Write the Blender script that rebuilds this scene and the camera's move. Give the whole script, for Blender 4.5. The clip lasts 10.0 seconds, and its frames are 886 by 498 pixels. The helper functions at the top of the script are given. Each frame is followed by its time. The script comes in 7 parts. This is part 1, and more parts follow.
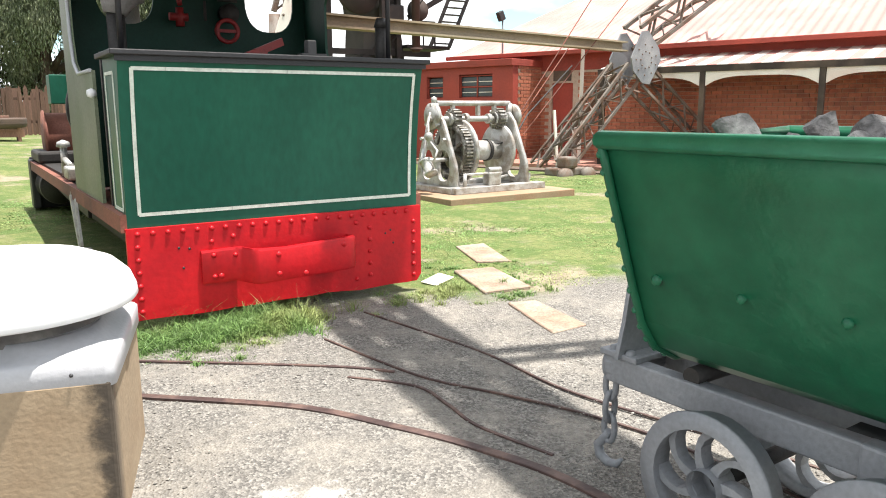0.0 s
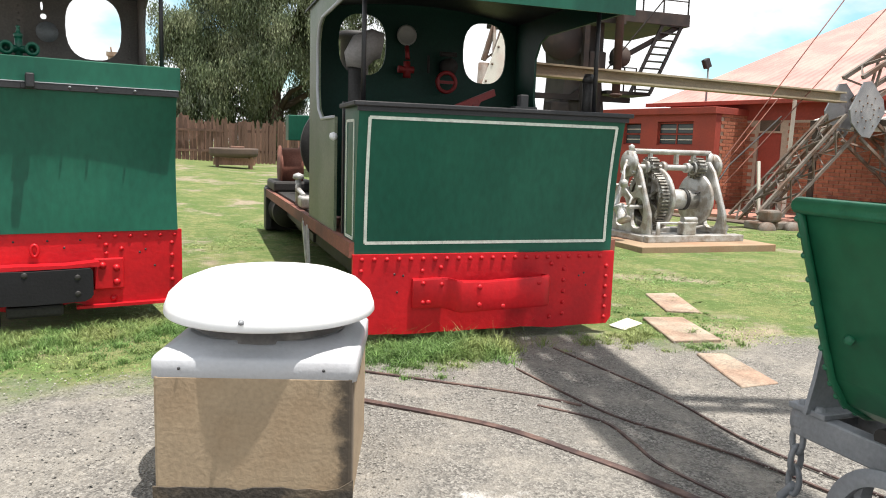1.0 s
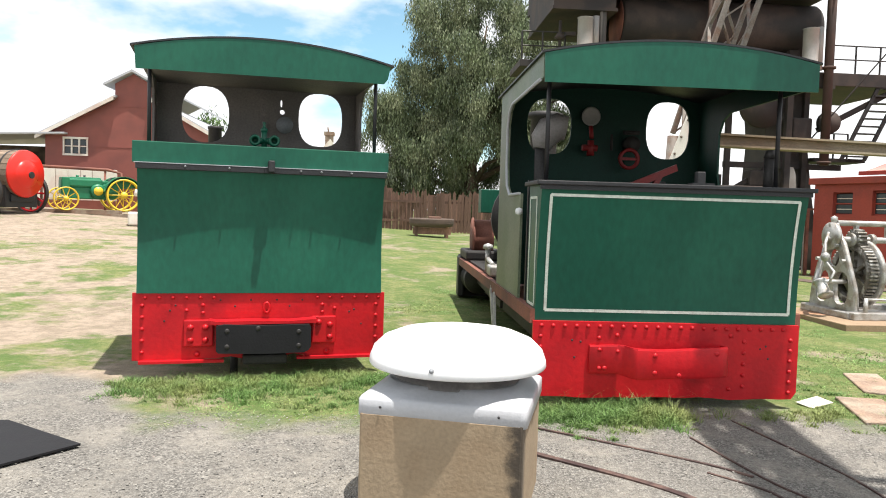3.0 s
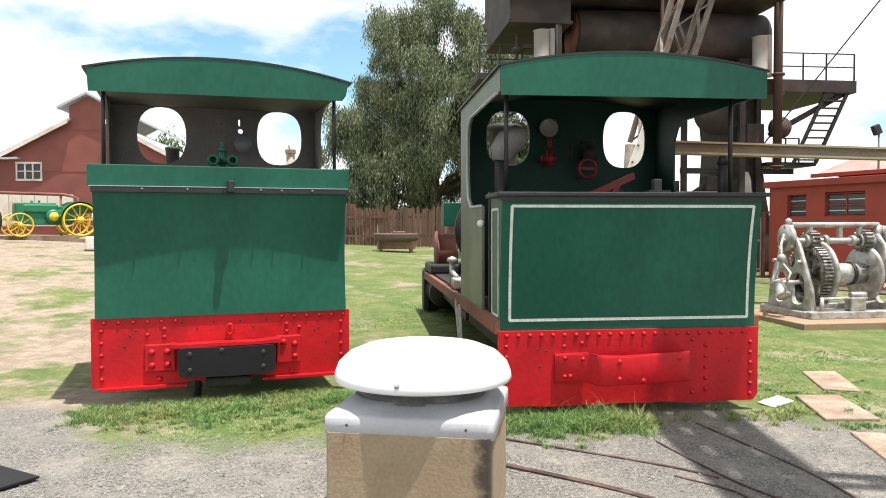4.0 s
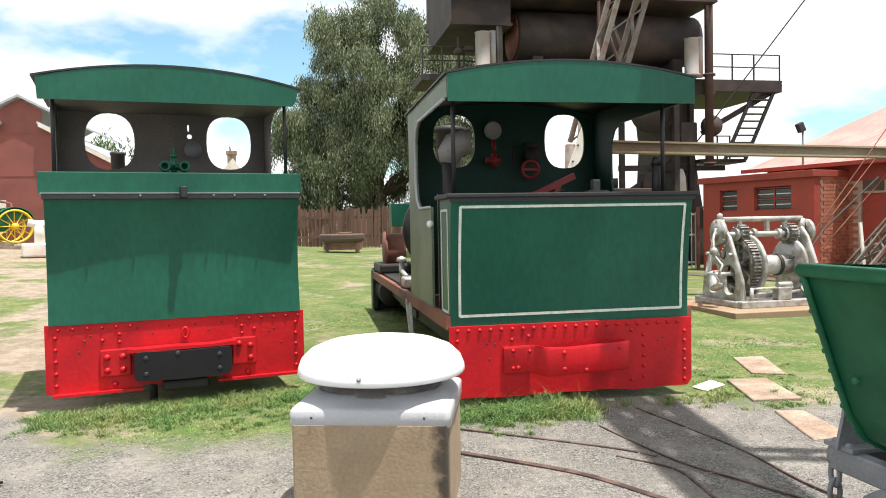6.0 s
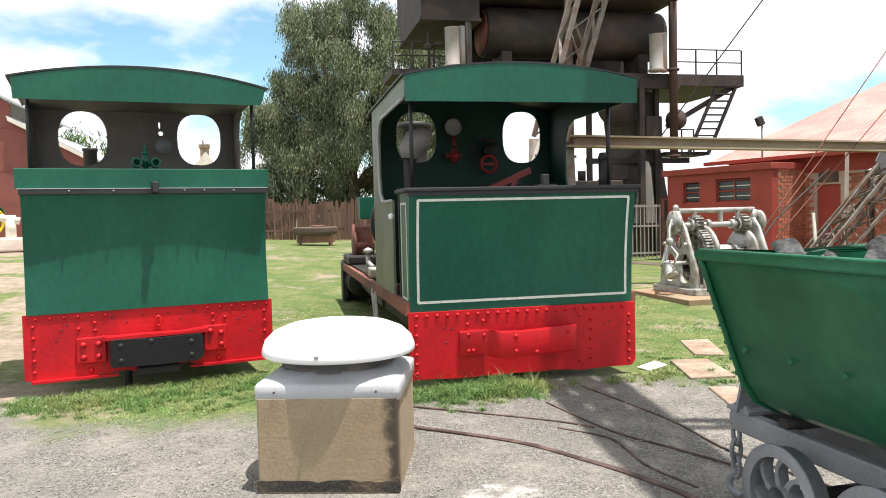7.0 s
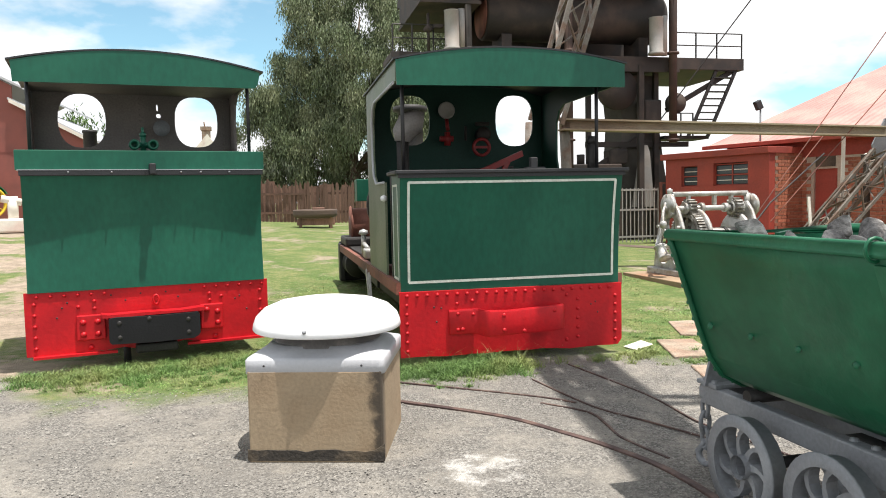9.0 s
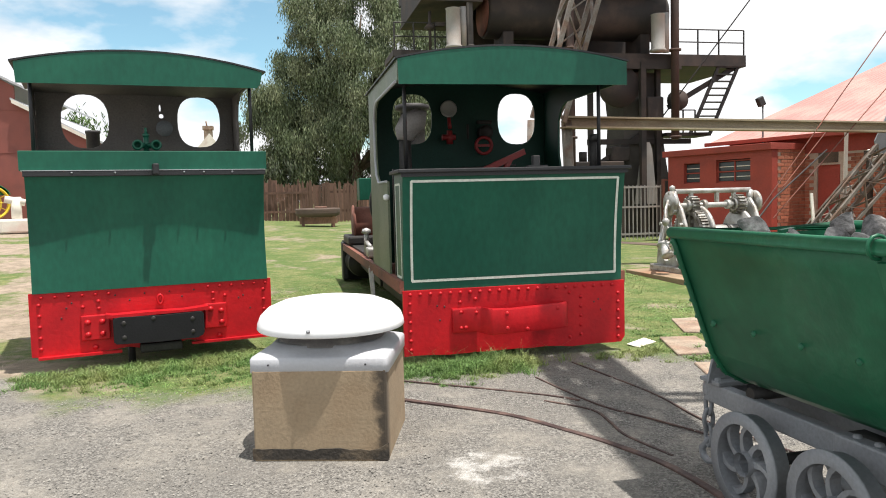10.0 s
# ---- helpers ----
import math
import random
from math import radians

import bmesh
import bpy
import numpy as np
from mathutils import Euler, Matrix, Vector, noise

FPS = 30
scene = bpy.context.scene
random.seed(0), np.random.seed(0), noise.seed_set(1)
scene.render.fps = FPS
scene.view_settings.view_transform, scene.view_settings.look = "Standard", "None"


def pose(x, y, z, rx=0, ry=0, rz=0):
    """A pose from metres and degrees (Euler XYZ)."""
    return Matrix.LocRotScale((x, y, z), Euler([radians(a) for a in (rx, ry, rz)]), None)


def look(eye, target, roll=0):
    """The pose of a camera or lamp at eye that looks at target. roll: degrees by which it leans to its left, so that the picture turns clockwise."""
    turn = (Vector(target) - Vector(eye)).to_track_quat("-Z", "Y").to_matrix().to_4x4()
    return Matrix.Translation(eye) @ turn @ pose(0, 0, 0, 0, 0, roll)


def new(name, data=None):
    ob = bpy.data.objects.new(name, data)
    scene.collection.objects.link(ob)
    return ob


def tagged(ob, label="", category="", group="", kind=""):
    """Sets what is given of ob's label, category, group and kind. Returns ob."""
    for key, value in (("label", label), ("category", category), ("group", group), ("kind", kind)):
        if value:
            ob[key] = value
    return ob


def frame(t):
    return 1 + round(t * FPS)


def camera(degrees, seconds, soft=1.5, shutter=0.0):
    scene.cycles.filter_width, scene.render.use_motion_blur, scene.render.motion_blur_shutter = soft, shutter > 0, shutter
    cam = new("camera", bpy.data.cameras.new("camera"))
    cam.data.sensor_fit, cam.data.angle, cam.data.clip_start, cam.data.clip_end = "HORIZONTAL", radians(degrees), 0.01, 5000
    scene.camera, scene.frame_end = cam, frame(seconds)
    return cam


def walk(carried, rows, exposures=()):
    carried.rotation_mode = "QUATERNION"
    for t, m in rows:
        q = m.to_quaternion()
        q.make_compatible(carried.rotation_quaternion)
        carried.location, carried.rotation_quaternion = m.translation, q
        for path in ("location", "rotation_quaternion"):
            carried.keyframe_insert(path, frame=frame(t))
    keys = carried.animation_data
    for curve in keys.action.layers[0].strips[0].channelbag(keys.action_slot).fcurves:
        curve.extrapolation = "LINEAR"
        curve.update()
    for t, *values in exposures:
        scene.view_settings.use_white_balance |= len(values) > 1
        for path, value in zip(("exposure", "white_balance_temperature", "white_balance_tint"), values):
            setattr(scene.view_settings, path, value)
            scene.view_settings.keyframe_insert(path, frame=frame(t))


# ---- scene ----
cam = camera(61.5, 10.0, soft=1.0)

PATH = [
    (0, (-1.709, -4.425, 1.247), (-0.638, -2.776, 0.881), -0.3),
    (0.5, (-1.813, -4.563, 1.275), (-0.972, -2.774, 0.97), 0.9),
    (1, (-1.934, -4.691, 1.3), (-1.296, -2.814, 1.032), 1.8),
    (1.5, (-1.97, -4.829, 1.324), (-1.541, -2.887, 1.107), 2.3),
    (2, (-1.959, -5.024, 1.324), (-1.753, -3.041, 1.169), 3.0),
    (2.2, (-1.952, -5.038, 1.324), (-1.817, -3.047, 1.188), 2.8),
    (2.5, (-1.956, -5.103, 1.337), (-1.846, -3.11, 1.216), 2.2),
    (4, (-1.935, -5.135, 1.342), (-1.707, -3.149, 1.28), -0.1),
    (4.5, (-1.929, -5.132, 1.339), (-1.7, -3.146, 1.289), -0.7),
    (5, (-1.931, -5.14, 1.344), (-1.672, -3.158, 1.294), -1.0),
    (5.5, (-1.953, -5.204, 1.353), (-1.684, -3.223, 1.298), -1.0),
    (6, (-2.011, -5.349, 1.356), (-1.637, -3.386, 1.29), -1.1),
    (6.2, (-2.02, -5.418, 1.354), (-1.606, -3.463, 1.278), -1.2),
    (7.3, (-1.931, -5.826, 1.348), (-1.493, -3.876, 1.26), -1.35),
    (7.5, (-1.932, -5.865, 1.338), (-1.492, -3.916, 1.248), -1.3),
    (8, (-1.916, -5.888, 1.339), (-1.475, -3.94, 1.226), -1.4),
    (8.5, (-1.896, -5.886, 1.337), (-1.46, -3.938, 1.213), -1.3),
    (9, (-1.883, -5.894, 1.338), (-1.455, -3.944, 1.206), -1.2),
    (9.5, (-1.885, -5.903, 1.343), (-1.46, -3.953, 1.208), -1.4),
    (10, (-1.888, -5.903, 1.343), (-1.467, -3.953, 1.206), -1.5),
]
walk(cam, [(t, look(eye, target, roll)) for t, eye, target, roll in PATH],
     exposures=[(0, 1.14), (0.5, 0.92), (1, 0.73), (1.5, 0.67), (2.5, 0.72), (4.5, 0.75), (6.2, 0.75), (7.5, 0.75), (9, 0.65), (10, 0.53)])

# ---- world, sun, exposure ----
SUN_DIR = Vector((0.162, -0.15, 1.0)).normalized()
world = bpy.data.worlds.new("sky")
scene.world = world
world.use_nodes = True
wn, wl = world.node_tree.nodes, world.node_tree.links
wn.clear()
w_out = wn.new("ShaderNodeOutputWorld")
w_bg = wn.new("ShaderNodeBackground")
w_sky = wn.new("ShaderNodeTexSky")
w_sky.sky_type, w_sky.sun_disc = "NISHITA", False
w_sky.sun_elevation = math.asin(SUN_DIR.z)
w_sky.sun_rotation = math.atan2(SUN_DIR.x, SUN_DIR.y)
w_sky.altitude = 1200
w_co = wn.new("ShaderNodeTexCoord")
w_map = wn.new("ShaderNodeMapping")
w_map.inputs["Scale"].default_value = (1.0, 1.0, 2.2)
w_map.inputs["Location"].default_value = (3.3, 1.2, 0.4)
w_no = wn.new("ShaderNodeTexNoise")
w_no.inputs["Scale"].default_value, w_no.inputs["Detail"].default_value = 2.6, 9
w_no.inputs["Roughness"].default_value = 0.52
w_ramp = wn.new("ShaderNodeValToRGB")
w_ramp.color_ramp.elements[0].position, w_ramp.color_ramp.elements[1].position = 0.37, 0.45
w_ramp.color_ramp.elements[0].color = (0.06, 0.06, 0.06, 1)
w_ramp.color_ramp.elements[1].color = (1, 1, 1, 1)
w_no2 = wn.new("ShaderNodeTexNoise")
w_no2.inputs["Scale"].default_value, w_no2.inputs["Detail"].default_value = 5.0, 6
w_shade = wn.new("ShaderNodeValToRGB")
w_shade.color_ramp.elements[0].position, w_shade.color_ramp.elements[1].position = 0.35, 0.62
w_shade.color_ramp.elements[0].color = (14.0, 14.5, 15.2, 1)
w_shade.color_ramp.elements[1].color = (17.5, 17.6, 17.7, 1)
w_mix = wn.new("ShaderNodeMixRGB")
w_bg.inputs["Strength"].default_value = 0.047
wl.new(w_co.outputs["Generated"], w_map.inputs["Vector"])
wl.new(w_map.outputs["Vector"], w_no.inputs["Vector"])
wl.new(w_map.outputs["Vector"], w_no2.inputs["Vector"])
wl.new(w_no.outputs["Fac"], w_ramp.inputs["Fac"])
wl.new(w_no2.outputs["Fac"], w_shade.inputs["Fac"])
wl.new(w_ramp.outputs["Color"], w_mix.inputs["Fac"])
w_gain = wn.new("ShaderNodeVectorMath")
w_gain.operation = "MULTIPLY"
w_gain.inputs[1].default_value = (2.3, 2.9, 2.55)
wl.new(w_sky.outputs["Color"], w_gain.inputs[0])
wl.new(w_gain.outputs["Vector"], w_mix.inputs["Color1"])
wl.new(w_shade.outputs["Color"], w_mix.inputs["Color2"])
wl.new(w_mix.outputs["Color"], w_bg.inputs["Color"])
wl.new(w_bg.outputs["Background"], w_out.inputs["Surface"])

sun_data = bpy.data.lights.new("sun", "SUN")
sun_data.energy, sun_data.angle, sun_data.color = 5.0, radians(0.6), (1.0, 0.945, 0.875)
sun = new("sun", sun_data)
sun.matrix_world = look(SUN_DIR * 60, (0, 0, 0))


# ---- materials ----
def material(name, color, rough=0.6, metal=0.0, vary=0.12, scale=3.0, fine=60.0, bump=0.15, second=None, patch=0.0,
             patch_scale=1.2, island=0.0, spec=0.5, bump_size=0.01, stretch=(1, 1, 1)):
    """Base colour with two scales of variation, a second colour in patches, and a fine relief."""
    m = bpy.data.materials.new(name)
    m.use_nodes = True
    n, l = m.node_tree.nodes, m.node_tree.links
    b = n["Principled BSDF"]
    b.inputs["Roughness"].default_value, b.inputs["Metallic"].default_value = rough, metal
    b.inputs["Specular IOR Level"].default_value = spec
    co = n.new("ShaderNodeTexCoord")
    mp = n.new("ShaderNodeMapping")
    mp.inputs["Scale"].default_value = stretch
    l.new(co.outputs["Object"], mp.inputs["Vector"])
    big = n.new("ShaderNodeTexNoise")
    big.inputs["Scale"].default_value, big.inputs["Detail"].default_value = scale, 5
    small = n.new("ShaderNodeTexNoise")
    small.inputs["Scale"].default_value, small.inputs["Detail"].default_value = fine, 4
    l.new(mp.outputs["Vector"], big.inputs["Vector"])
    l.new(mp.outputs["Vector"], small.inputs["Vector"])
    add = n.new("ShaderNodeMath")
    add.operation = "ADD"
    l.new(big.outputs["Fac"], add.inputs[0])
    l.new(small.outputs["Fac"], add.inputs[1])
    rng = n.new("ShaderNodeMapRange")
    rng.inputs["From Min"].default_value, rng.inputs["From Max"].default_value = 0.6, 1.4
    rng.inputs["To Min"].default_value, rng.inputs["To Max"].default_value = 1 - vary * 1.6, 1 + vary * 1.6
    l.new(add.outputs[0], rng.inputs["Value"])
    col = n.new("ShaderNodeMixRGB")
    col.inputs["Color1"].default_value = (*color, 1)
    col.inputs["Color2"].default_value = (*(second or color), 1)
    pn = n.new("ShaderNodeTexNoise")
    pn.inputs["Scale"].default_value, pn.inputs["Detail"].default_value = patch_scale, 6
    l.new(mp.outputs["Vector"], pn.inputs["Vector"])
    pr = n.new("ShaderNodeMapRange")
    pr.inputs["From Min"].default_value, pr.inputs["From Max"].default_value = 0.62 - patch * 0.4, 0.72 - patch * 0.3
    l.new(pn.outputs["Fac"], pr.inputs["Value"])
    if patch > 0:
        l.new(pr.outputs["Result"], col.inputs["Fac"])
    else:
        col.inputs["Fac"].default_value = 0
    mul = n.new("ShaderNodeVectorMath")
    mul.operation = "SCALE"
    l.new(col.outputs["Color"], mul.inputs[0])
    last = rng.outputs["Result"]
    if island > 0:
        for node, out in ((n.new("ShaderNodeNewGeometry"), "Random Per Island"), (n.new("ShaderNodeObjectInfo"), "Random")):
            ir = n.new("ShaderNodeMapRange")
            ir.inputs["To Min"].default_value, ir.inputs["To Max"].default_value = 1 - island, 1 + island
            l.new(node.outputs[out], ir.inputs["Value"])
            mm = n.new("ShaderNodeMath")
            mm.operation = "MULTIPLY"
            l.new(last, mm.inputs[0])
            l.new(ir.outputs["Result"], mm.inputs[1])
            last = mm.outputs[0]
    l.new(last, mul.inputs["Scale"])
    l.new(mul.outputs["Vector"], b.inputs["Base Color"])
    rr = n.new("ShaderNodeMapRange")
    rr.inputs["To Min"].default_value, rr.inputs["To Max"].default_value = max(0.03, rough - 0.12), min(1, rough + 0.12)
    l.new(big.outputs["Fac"], rr.inputs["Value"])
    l.new(rr.outputs["Result"], b.inputs["Roughness"])
    bp = n.new("ShaderNodeBump")
    bp.inputs["Strength"].default_value, bp.inputs["Distance"].default_value = bump, bump_size
    l.new(add.outputs[0], bp.inputs["Height"])
    l.new(bp.outputs["Normal"], b.inputs["Normal"])
    return m


GREEN = material("green_paint", (0.006, 0.083, 0.05), 0.4, spec=0.35, vary=0.14, scale=1.6, fine=25, bump=0.12, second=(0.01, 0.1, 0.06), patch=0.35, stretch=(1, 1, 0.5))
GREEN_CART = material("cart_green_paint", (0.006, 0.09, 0.042), 0.42, spec=0.35, vary=0.14, scale=2.2, fine=18, bump=0.25, second=(0.012, 0.115, 0.055), patch=0.4, patch_scale=3, bump_size=0.02)
# cab green darkened in its colour to carry the shade under the roof
GREEN_SHADE = material("shaded_cab_green", (0.004, 0.034, 0.022), 0.5, vary=0.15, spec=0.25)
RED = material("red_paint", (0.5, 0.008, 0.014), 0.42, spec=0.3, vary=0.1, scale=3, fine=30, bump=0.2, second=(0.38, 0.006, 0.012), patch=0.4, patch_scale=2.5)
WHITE_LINE = material("white_lining_paint", (0.62, 0.66, 0.58), 0.55, vary=0.15, scale=12)
BLACK = material("black_paint", (0.016, 0.016, 0.018), 0.5, vary=0.25, scale=6, bump=0.2)
RUBBER = material("black_rubber", (0.012, 0.012, 0.014), 0.7, spec=0.25, vary=0.2, scale=5)
CAB_GREY = material("brown_grey_cab_paint", (0.145, 0.128, 0.12), 0.7, vary=0.2, scale=3, second=(0.185, 0.163, 0.148), patch=0.4)
SIDE_PALE = material("weathered_pale_green", (0.115, 0.15, 0.09), 0.5, vary=0.2, scale=2, second=(0.18, 0.2, 0.14), patch=0.4)
RUSTRED = material("oxide_red_edge", (0.2, 0.075, 0.05), 0.75, vary=0.25, scale=4, second=(0.12, 0.045, 0.035), patch=0.4)
STEEL_DARK = material("dark_oily_steel", (0.03, 0.028, 0.027), 0.6, metal=0.3, vary=0.3, scale=4)
STEEL_GREY = material("grey_painted_steel", (0.19, 0.2, 0.215), 0.5, vary=0.14, scale=4, bump=0.2, second=(0.3, 0.31, 0.32), patch=0.3)
SILVER = material("aluminium_paint", (0.44, 0.435, 0.42), 0.45, metal=0.45, vary=0.16, scale=9, fine=60, bump=0.15, second=(0.3, 0.27, 0.235), patch=0.4, patch_scale=7)
RAIL = material("rusty_rail", (0.06, 0.036, 0.033), 0.62, metal=0.2, vary=0.25, scale=8, second=(0.12, 0.075, 0.062), patch=0.4, patch_scale=6)
WHITE = material("white_fibreglass", (0.8, 0.81, 0.82), 0.35, vary=0.02, scale=2, bump=0.04)
LID = material("grey_white_sheet_metal", (0.43, 0.44, 0.465), 0.45, vary=0.05, scale=4, second=(0.4, 0.4, 0.42), patch=0.3)
PLASTER = material("ochre_plaster", (0.335, 0.255, 0.167), 0.9, vary=0.14, scale=4, fine=55, bump=0.22, second=(0.29, 0.213, 0.135), patch=0.45, patch_scale=3.5, bump_size=0.01)
MOULD = material("black_mould_plaster", (0.04, 0.034, 0.028), 0.95, vary=0.35, scale=9, bump=0.6, second=(0.085, 0.066, 0.046), patch=0.35, patch_scale=7)


def mould_stain(m):
    """Black mould with ragged edges, grown in from one corner of the plaster face."""
    n, l = m.node_tree.nodes, m.node_tree.links
    b = n["Principled BSDF"]
    base = b.inputs["Base Color"].links[0].from_socket
    co, sep = n.new("ShaderNodeTexCoord"), n.new("ShaderNodeSeparateXYZ")
    l.new(co.outputs["Object"], sep.inputs[0])
    no = n.new("ShaderNodeTexNoise")
    no.inputs["Scale"].default_value, no.inputs["Detail"].default_value, no.inputs["Roughness"].default_value = 9, 9, 0.7
    l.new(co.outputs["Object"], no.inputs["Vector"])
    wav = n.new("ShaderNodeMath")
    wav.operation = "MULTIPLY_ADD"
    wav.inputs[1].default_value, wav.inputs[2].default_value = 0.22, -0.11
    l.new(no.outputs["Fac"], wav.inputs[0])
    add = n.new("ShaderNodeMath")
    add.operation = "ADD"
    l.new(sep.outputs["X"], add.inputs[0])
    l.new(wav.outputs[0], add.inputs[1])
    rg = n.new("ShaderNodeMapRange")
    rg.interpolation_type = "SMOOTHSTEP"
    rg.inputs["From Min"].default_value, rg.inputs["From Max"].default_value, rg.inputs["To Max"].default_value = 0.265, 0.335, 0.9
    l.new(add.outputs[0], rg.inputs["Value"])
    face = n.new("ShaderNodeMapRange")
    face.inputs["From Min"].default_value, face.inputs["From Max"].default_value = 0.12, 0.0
    l.new(sep.outputs["Y"], face.inputs["Value"])
    both = n.new("ShaderNodeMath")
    both.operation = "MULTIPLY"
    l.new(rg.outputs["Result"], both.inputs[0])
    l.new(face.outputs["Result"], both.inputs[1])
    mix = n.new("ShaderNodeMixRGB")
    mix.inputs["Color2"].default_value = (0.035, 0.029, 0.024, 1)
    l.new(both.outputs[0], mix.inputs["Fac"])
    l.new(base, mix.inputs["Color1"])
    l.new(mix.outputs["Color"], b.inputs["Base Color"])


mould_stain(PLASTER)
STONE = material("grey_ore", (0.16, 0.15, 0.145), 0.85, vary=0.4, scale=9, fine=40, bump=0.9, second=(0.27, 0.255, 0.24), patch=0.4, patch_scale=4, bump_size=0.02, island=0.2)
SLAB = material("sandstone_slab", (0.29, 0.235, 0.18), 0.95, vary=0.28, scale=5, bump=0.6, second=(0.24, 0.165, 0.12), patch=0.5, patch_scale=3, island=0.12)
PAPER = material("white_card", (0.7, 0.66, 0.56), 0.8, vary=0.05)
BRICKRED = material("red_painted_wall", (0.3, 0.05, 0.032), 0.75, vary=0.12, scale=3, fine=20, bump=0.4, second=(0.26, 0.045, 0.03), patch=0.4)
BRICK = material("face_brick", (0.36, 0.135, 0.075), 0.85, vary=0.2, scale=9, fine=60, bump=0.4, second=(0.27, 0.085, 0.05), patch=0.4, patch_scale=6, island=0.18)
MORTAR = material("mortar", (0.42, 0.34, 0.27), 0.95, vary=0.15, scale=12)
ROOFPINK = material("faded_pink_roof_iron", (0.36, 0.175, 0.155), 0.65, vary=0.08, scale=1.2, second=(0.42, 0.225, 0.195), patch=0.4)
CREAM = material("cream_white_paint", (0.68, 0.64, 0.57), 0.6, vary=0.08, scale=4, second=(0.6, 0.48, 0.42), patch=0.35)
HOUSERED = material("red_oxide_iron_wall", (0.235, 0.07, 0.055), 0.65, vary=0.1, scale=1.5, second=(0.2, 0.062, 0.05), patch=0.4)
WOODGREY = material("weathered_fence_wood", (0.13, 0.075, 0.055), 0.9, vary=0.3, scale=3, bump=0.5, second=(0.2, 0.11, 0.08), patch=0.4, island=0.3, stretch=(1, 1, 0.15))
WOODBARREL = material("old_barrel_staves", (0.17, 0.12, 0.085), 0.85, vary=0.3, scale=4, bump=0.5, second=(0.24, 0.18, 0.13), patch=0.4, island=0.2)
TIMBER = material("dark_aged_timber", (0.04, 0.03, 0.024), 0.9, vary=0.3, scale=3, bump=0.4, second=(0.1, 0.075, 0.055), patch=0.4)
TOWERDARK = material("brown_black_plant_steel", (0.024, 0.019, 0.017), 0.75, vary=0.3, scale=1.5, second=(0.045, 0.032, 0.026), patch=0.45, patch_scale=1.5)
RUSTDARK = material("dark_rusty_column", (0.045, 0.026, 0.02), 0.75, vary=0.25, scale=3, second=(0.07, 0.04, 0.03), patch=0.4)
TOWERGREY = material("grey_concrete_casting", (0.07, 0.063, 0.057), 0.85, vary=0.25, scale=1.5, second=(0.045, 0.038, 0.035), patch=0.45)
LATTICE = material("weathered_grey_lattice", (0.16, 0.14, 0.12), 0.7, vary=0.25, scale=5, second=(0.13, 0.08, 0.055), patch=0.45, patch_scale=4)
GIRDER = material("buff_girder", (0.32, 0.27, 0.19), 0.65, vary=0.2, scale=3, second=(0.2, 0.14, 0.09), patch=0.4, stretch=(0.4, 1, 1))
YELLOW = material("yellow_wheel_paint", (0.72, 0.5, 0.035), 0.45, vary=0.08)
TRACTOR = material("tractor_green", (0.012, 0.16, 0.075), 0.38, vary=0.12, scale=4)
BRIGHTRED = material("gloss_red", (0.7, 0.02, 0.012), 0.32, vary=0.06)
BARK = material("pepper_tree_bark", (0.09, 0.065, 0.045), 0.95, vary=0.3, scale=5, bump=0.8, bump_size=0.04)
LEAF = material("pepper_leaf", (0.088, 0.115, 0.054), 0.55, vary=0.3, scale=0.6, second=(0.14, 0.16, 0.085), patch=0.4, patch_scale=0.8, island=0.42, bump=0)
BUSHLEAF = material("bush_leaf", (0.1, 0.17, 0.05), 0.6, vary=0.2, scale=0.6, island=0.4, bump=0)
# red for the backhead fittings, darkened to stand for cab shade
RED_SHADE = material("shaded_red_paint", (0.2, 0.008, 0.008), 0.55, vary=0.2)
CHIP = material("pale_chipping", (0.37, 0.35, 0.315), 0.9, vary=0.2, scale=20, island=0.4, second=(0.22, 0.205, 0.185), patch=0.4, patch_scale=20)
GRASS = material("lawn_blade", (0.12, 0.225, 0.055), 0.6, vary=0.2, scale=0.8, second=(0.22, 0.265, 0.085), patch=0.4, patch_scale=1.4, island=0.35, bump=0)
CONCRETE = material("buff_concrete", (0.27, 0.19, 0.12), 0.9, vary=0.15, scale=3, bump=0.3, second=(0.28, 0.155, 0.09), patch=0.3)
PAVERED = material("red_paving", (0.33, 0.16, 0.12), 0.85, vary=0.15, scale=4)
GLASSDARK = material("dusty_dark_pane", (0.035, 0.045, 0.05), 0.15, vary=0.1)
GREASE = material("greasy_gear_steel", (0.16, 0.145, 0.125), 0.5, metal=0.5, vary=0.25, scale=8, second=(0.42, 0.41, 0.39), patch=0.3, patch_scale=10)
# grime plus painted-in shade, for the neck and the cowl's underside
GRIME_SHADE = material("grimy_shaded_sheet_metal", (0.15, 0.14, 0.135), 0.6, vary=0.2, scale=6, second=(0.24, 0.22, 0.2), patch=0.4, patch_scale=4)
DIAL = material("gauge_face", (0.3, 0.3, 0.28), 0.4, vary=0.05)
COWLGREY = material("dusty_grey_cowl", (0.26, 0.245, 0.245), 0.6, vary=0.15, scale=4, second=(0.15, 0.14, 0.135), patch=0.4)
PIPEWHITE = material("dirty_white_pipe", (0.27, 0.26, 0.245), 0.6, vary=0.15, scale=3, second=(0.3, 0.27, 0.24), patch=0.4)
TYRE = material("rusty_trough", (0.1, 0.07, 0.055), 0.8, vary=0.2, scale=4)


# ---- mesh helpers ----
def frame_of(d):
    d = Vector(d).normalized()
    a = Vector((0, 0, 1)) if abs(d.z) < 0.9 else Vector((1, 0, 0))
    u = d.cross(a).normalized()
    return u, d.cross(u).normalized()


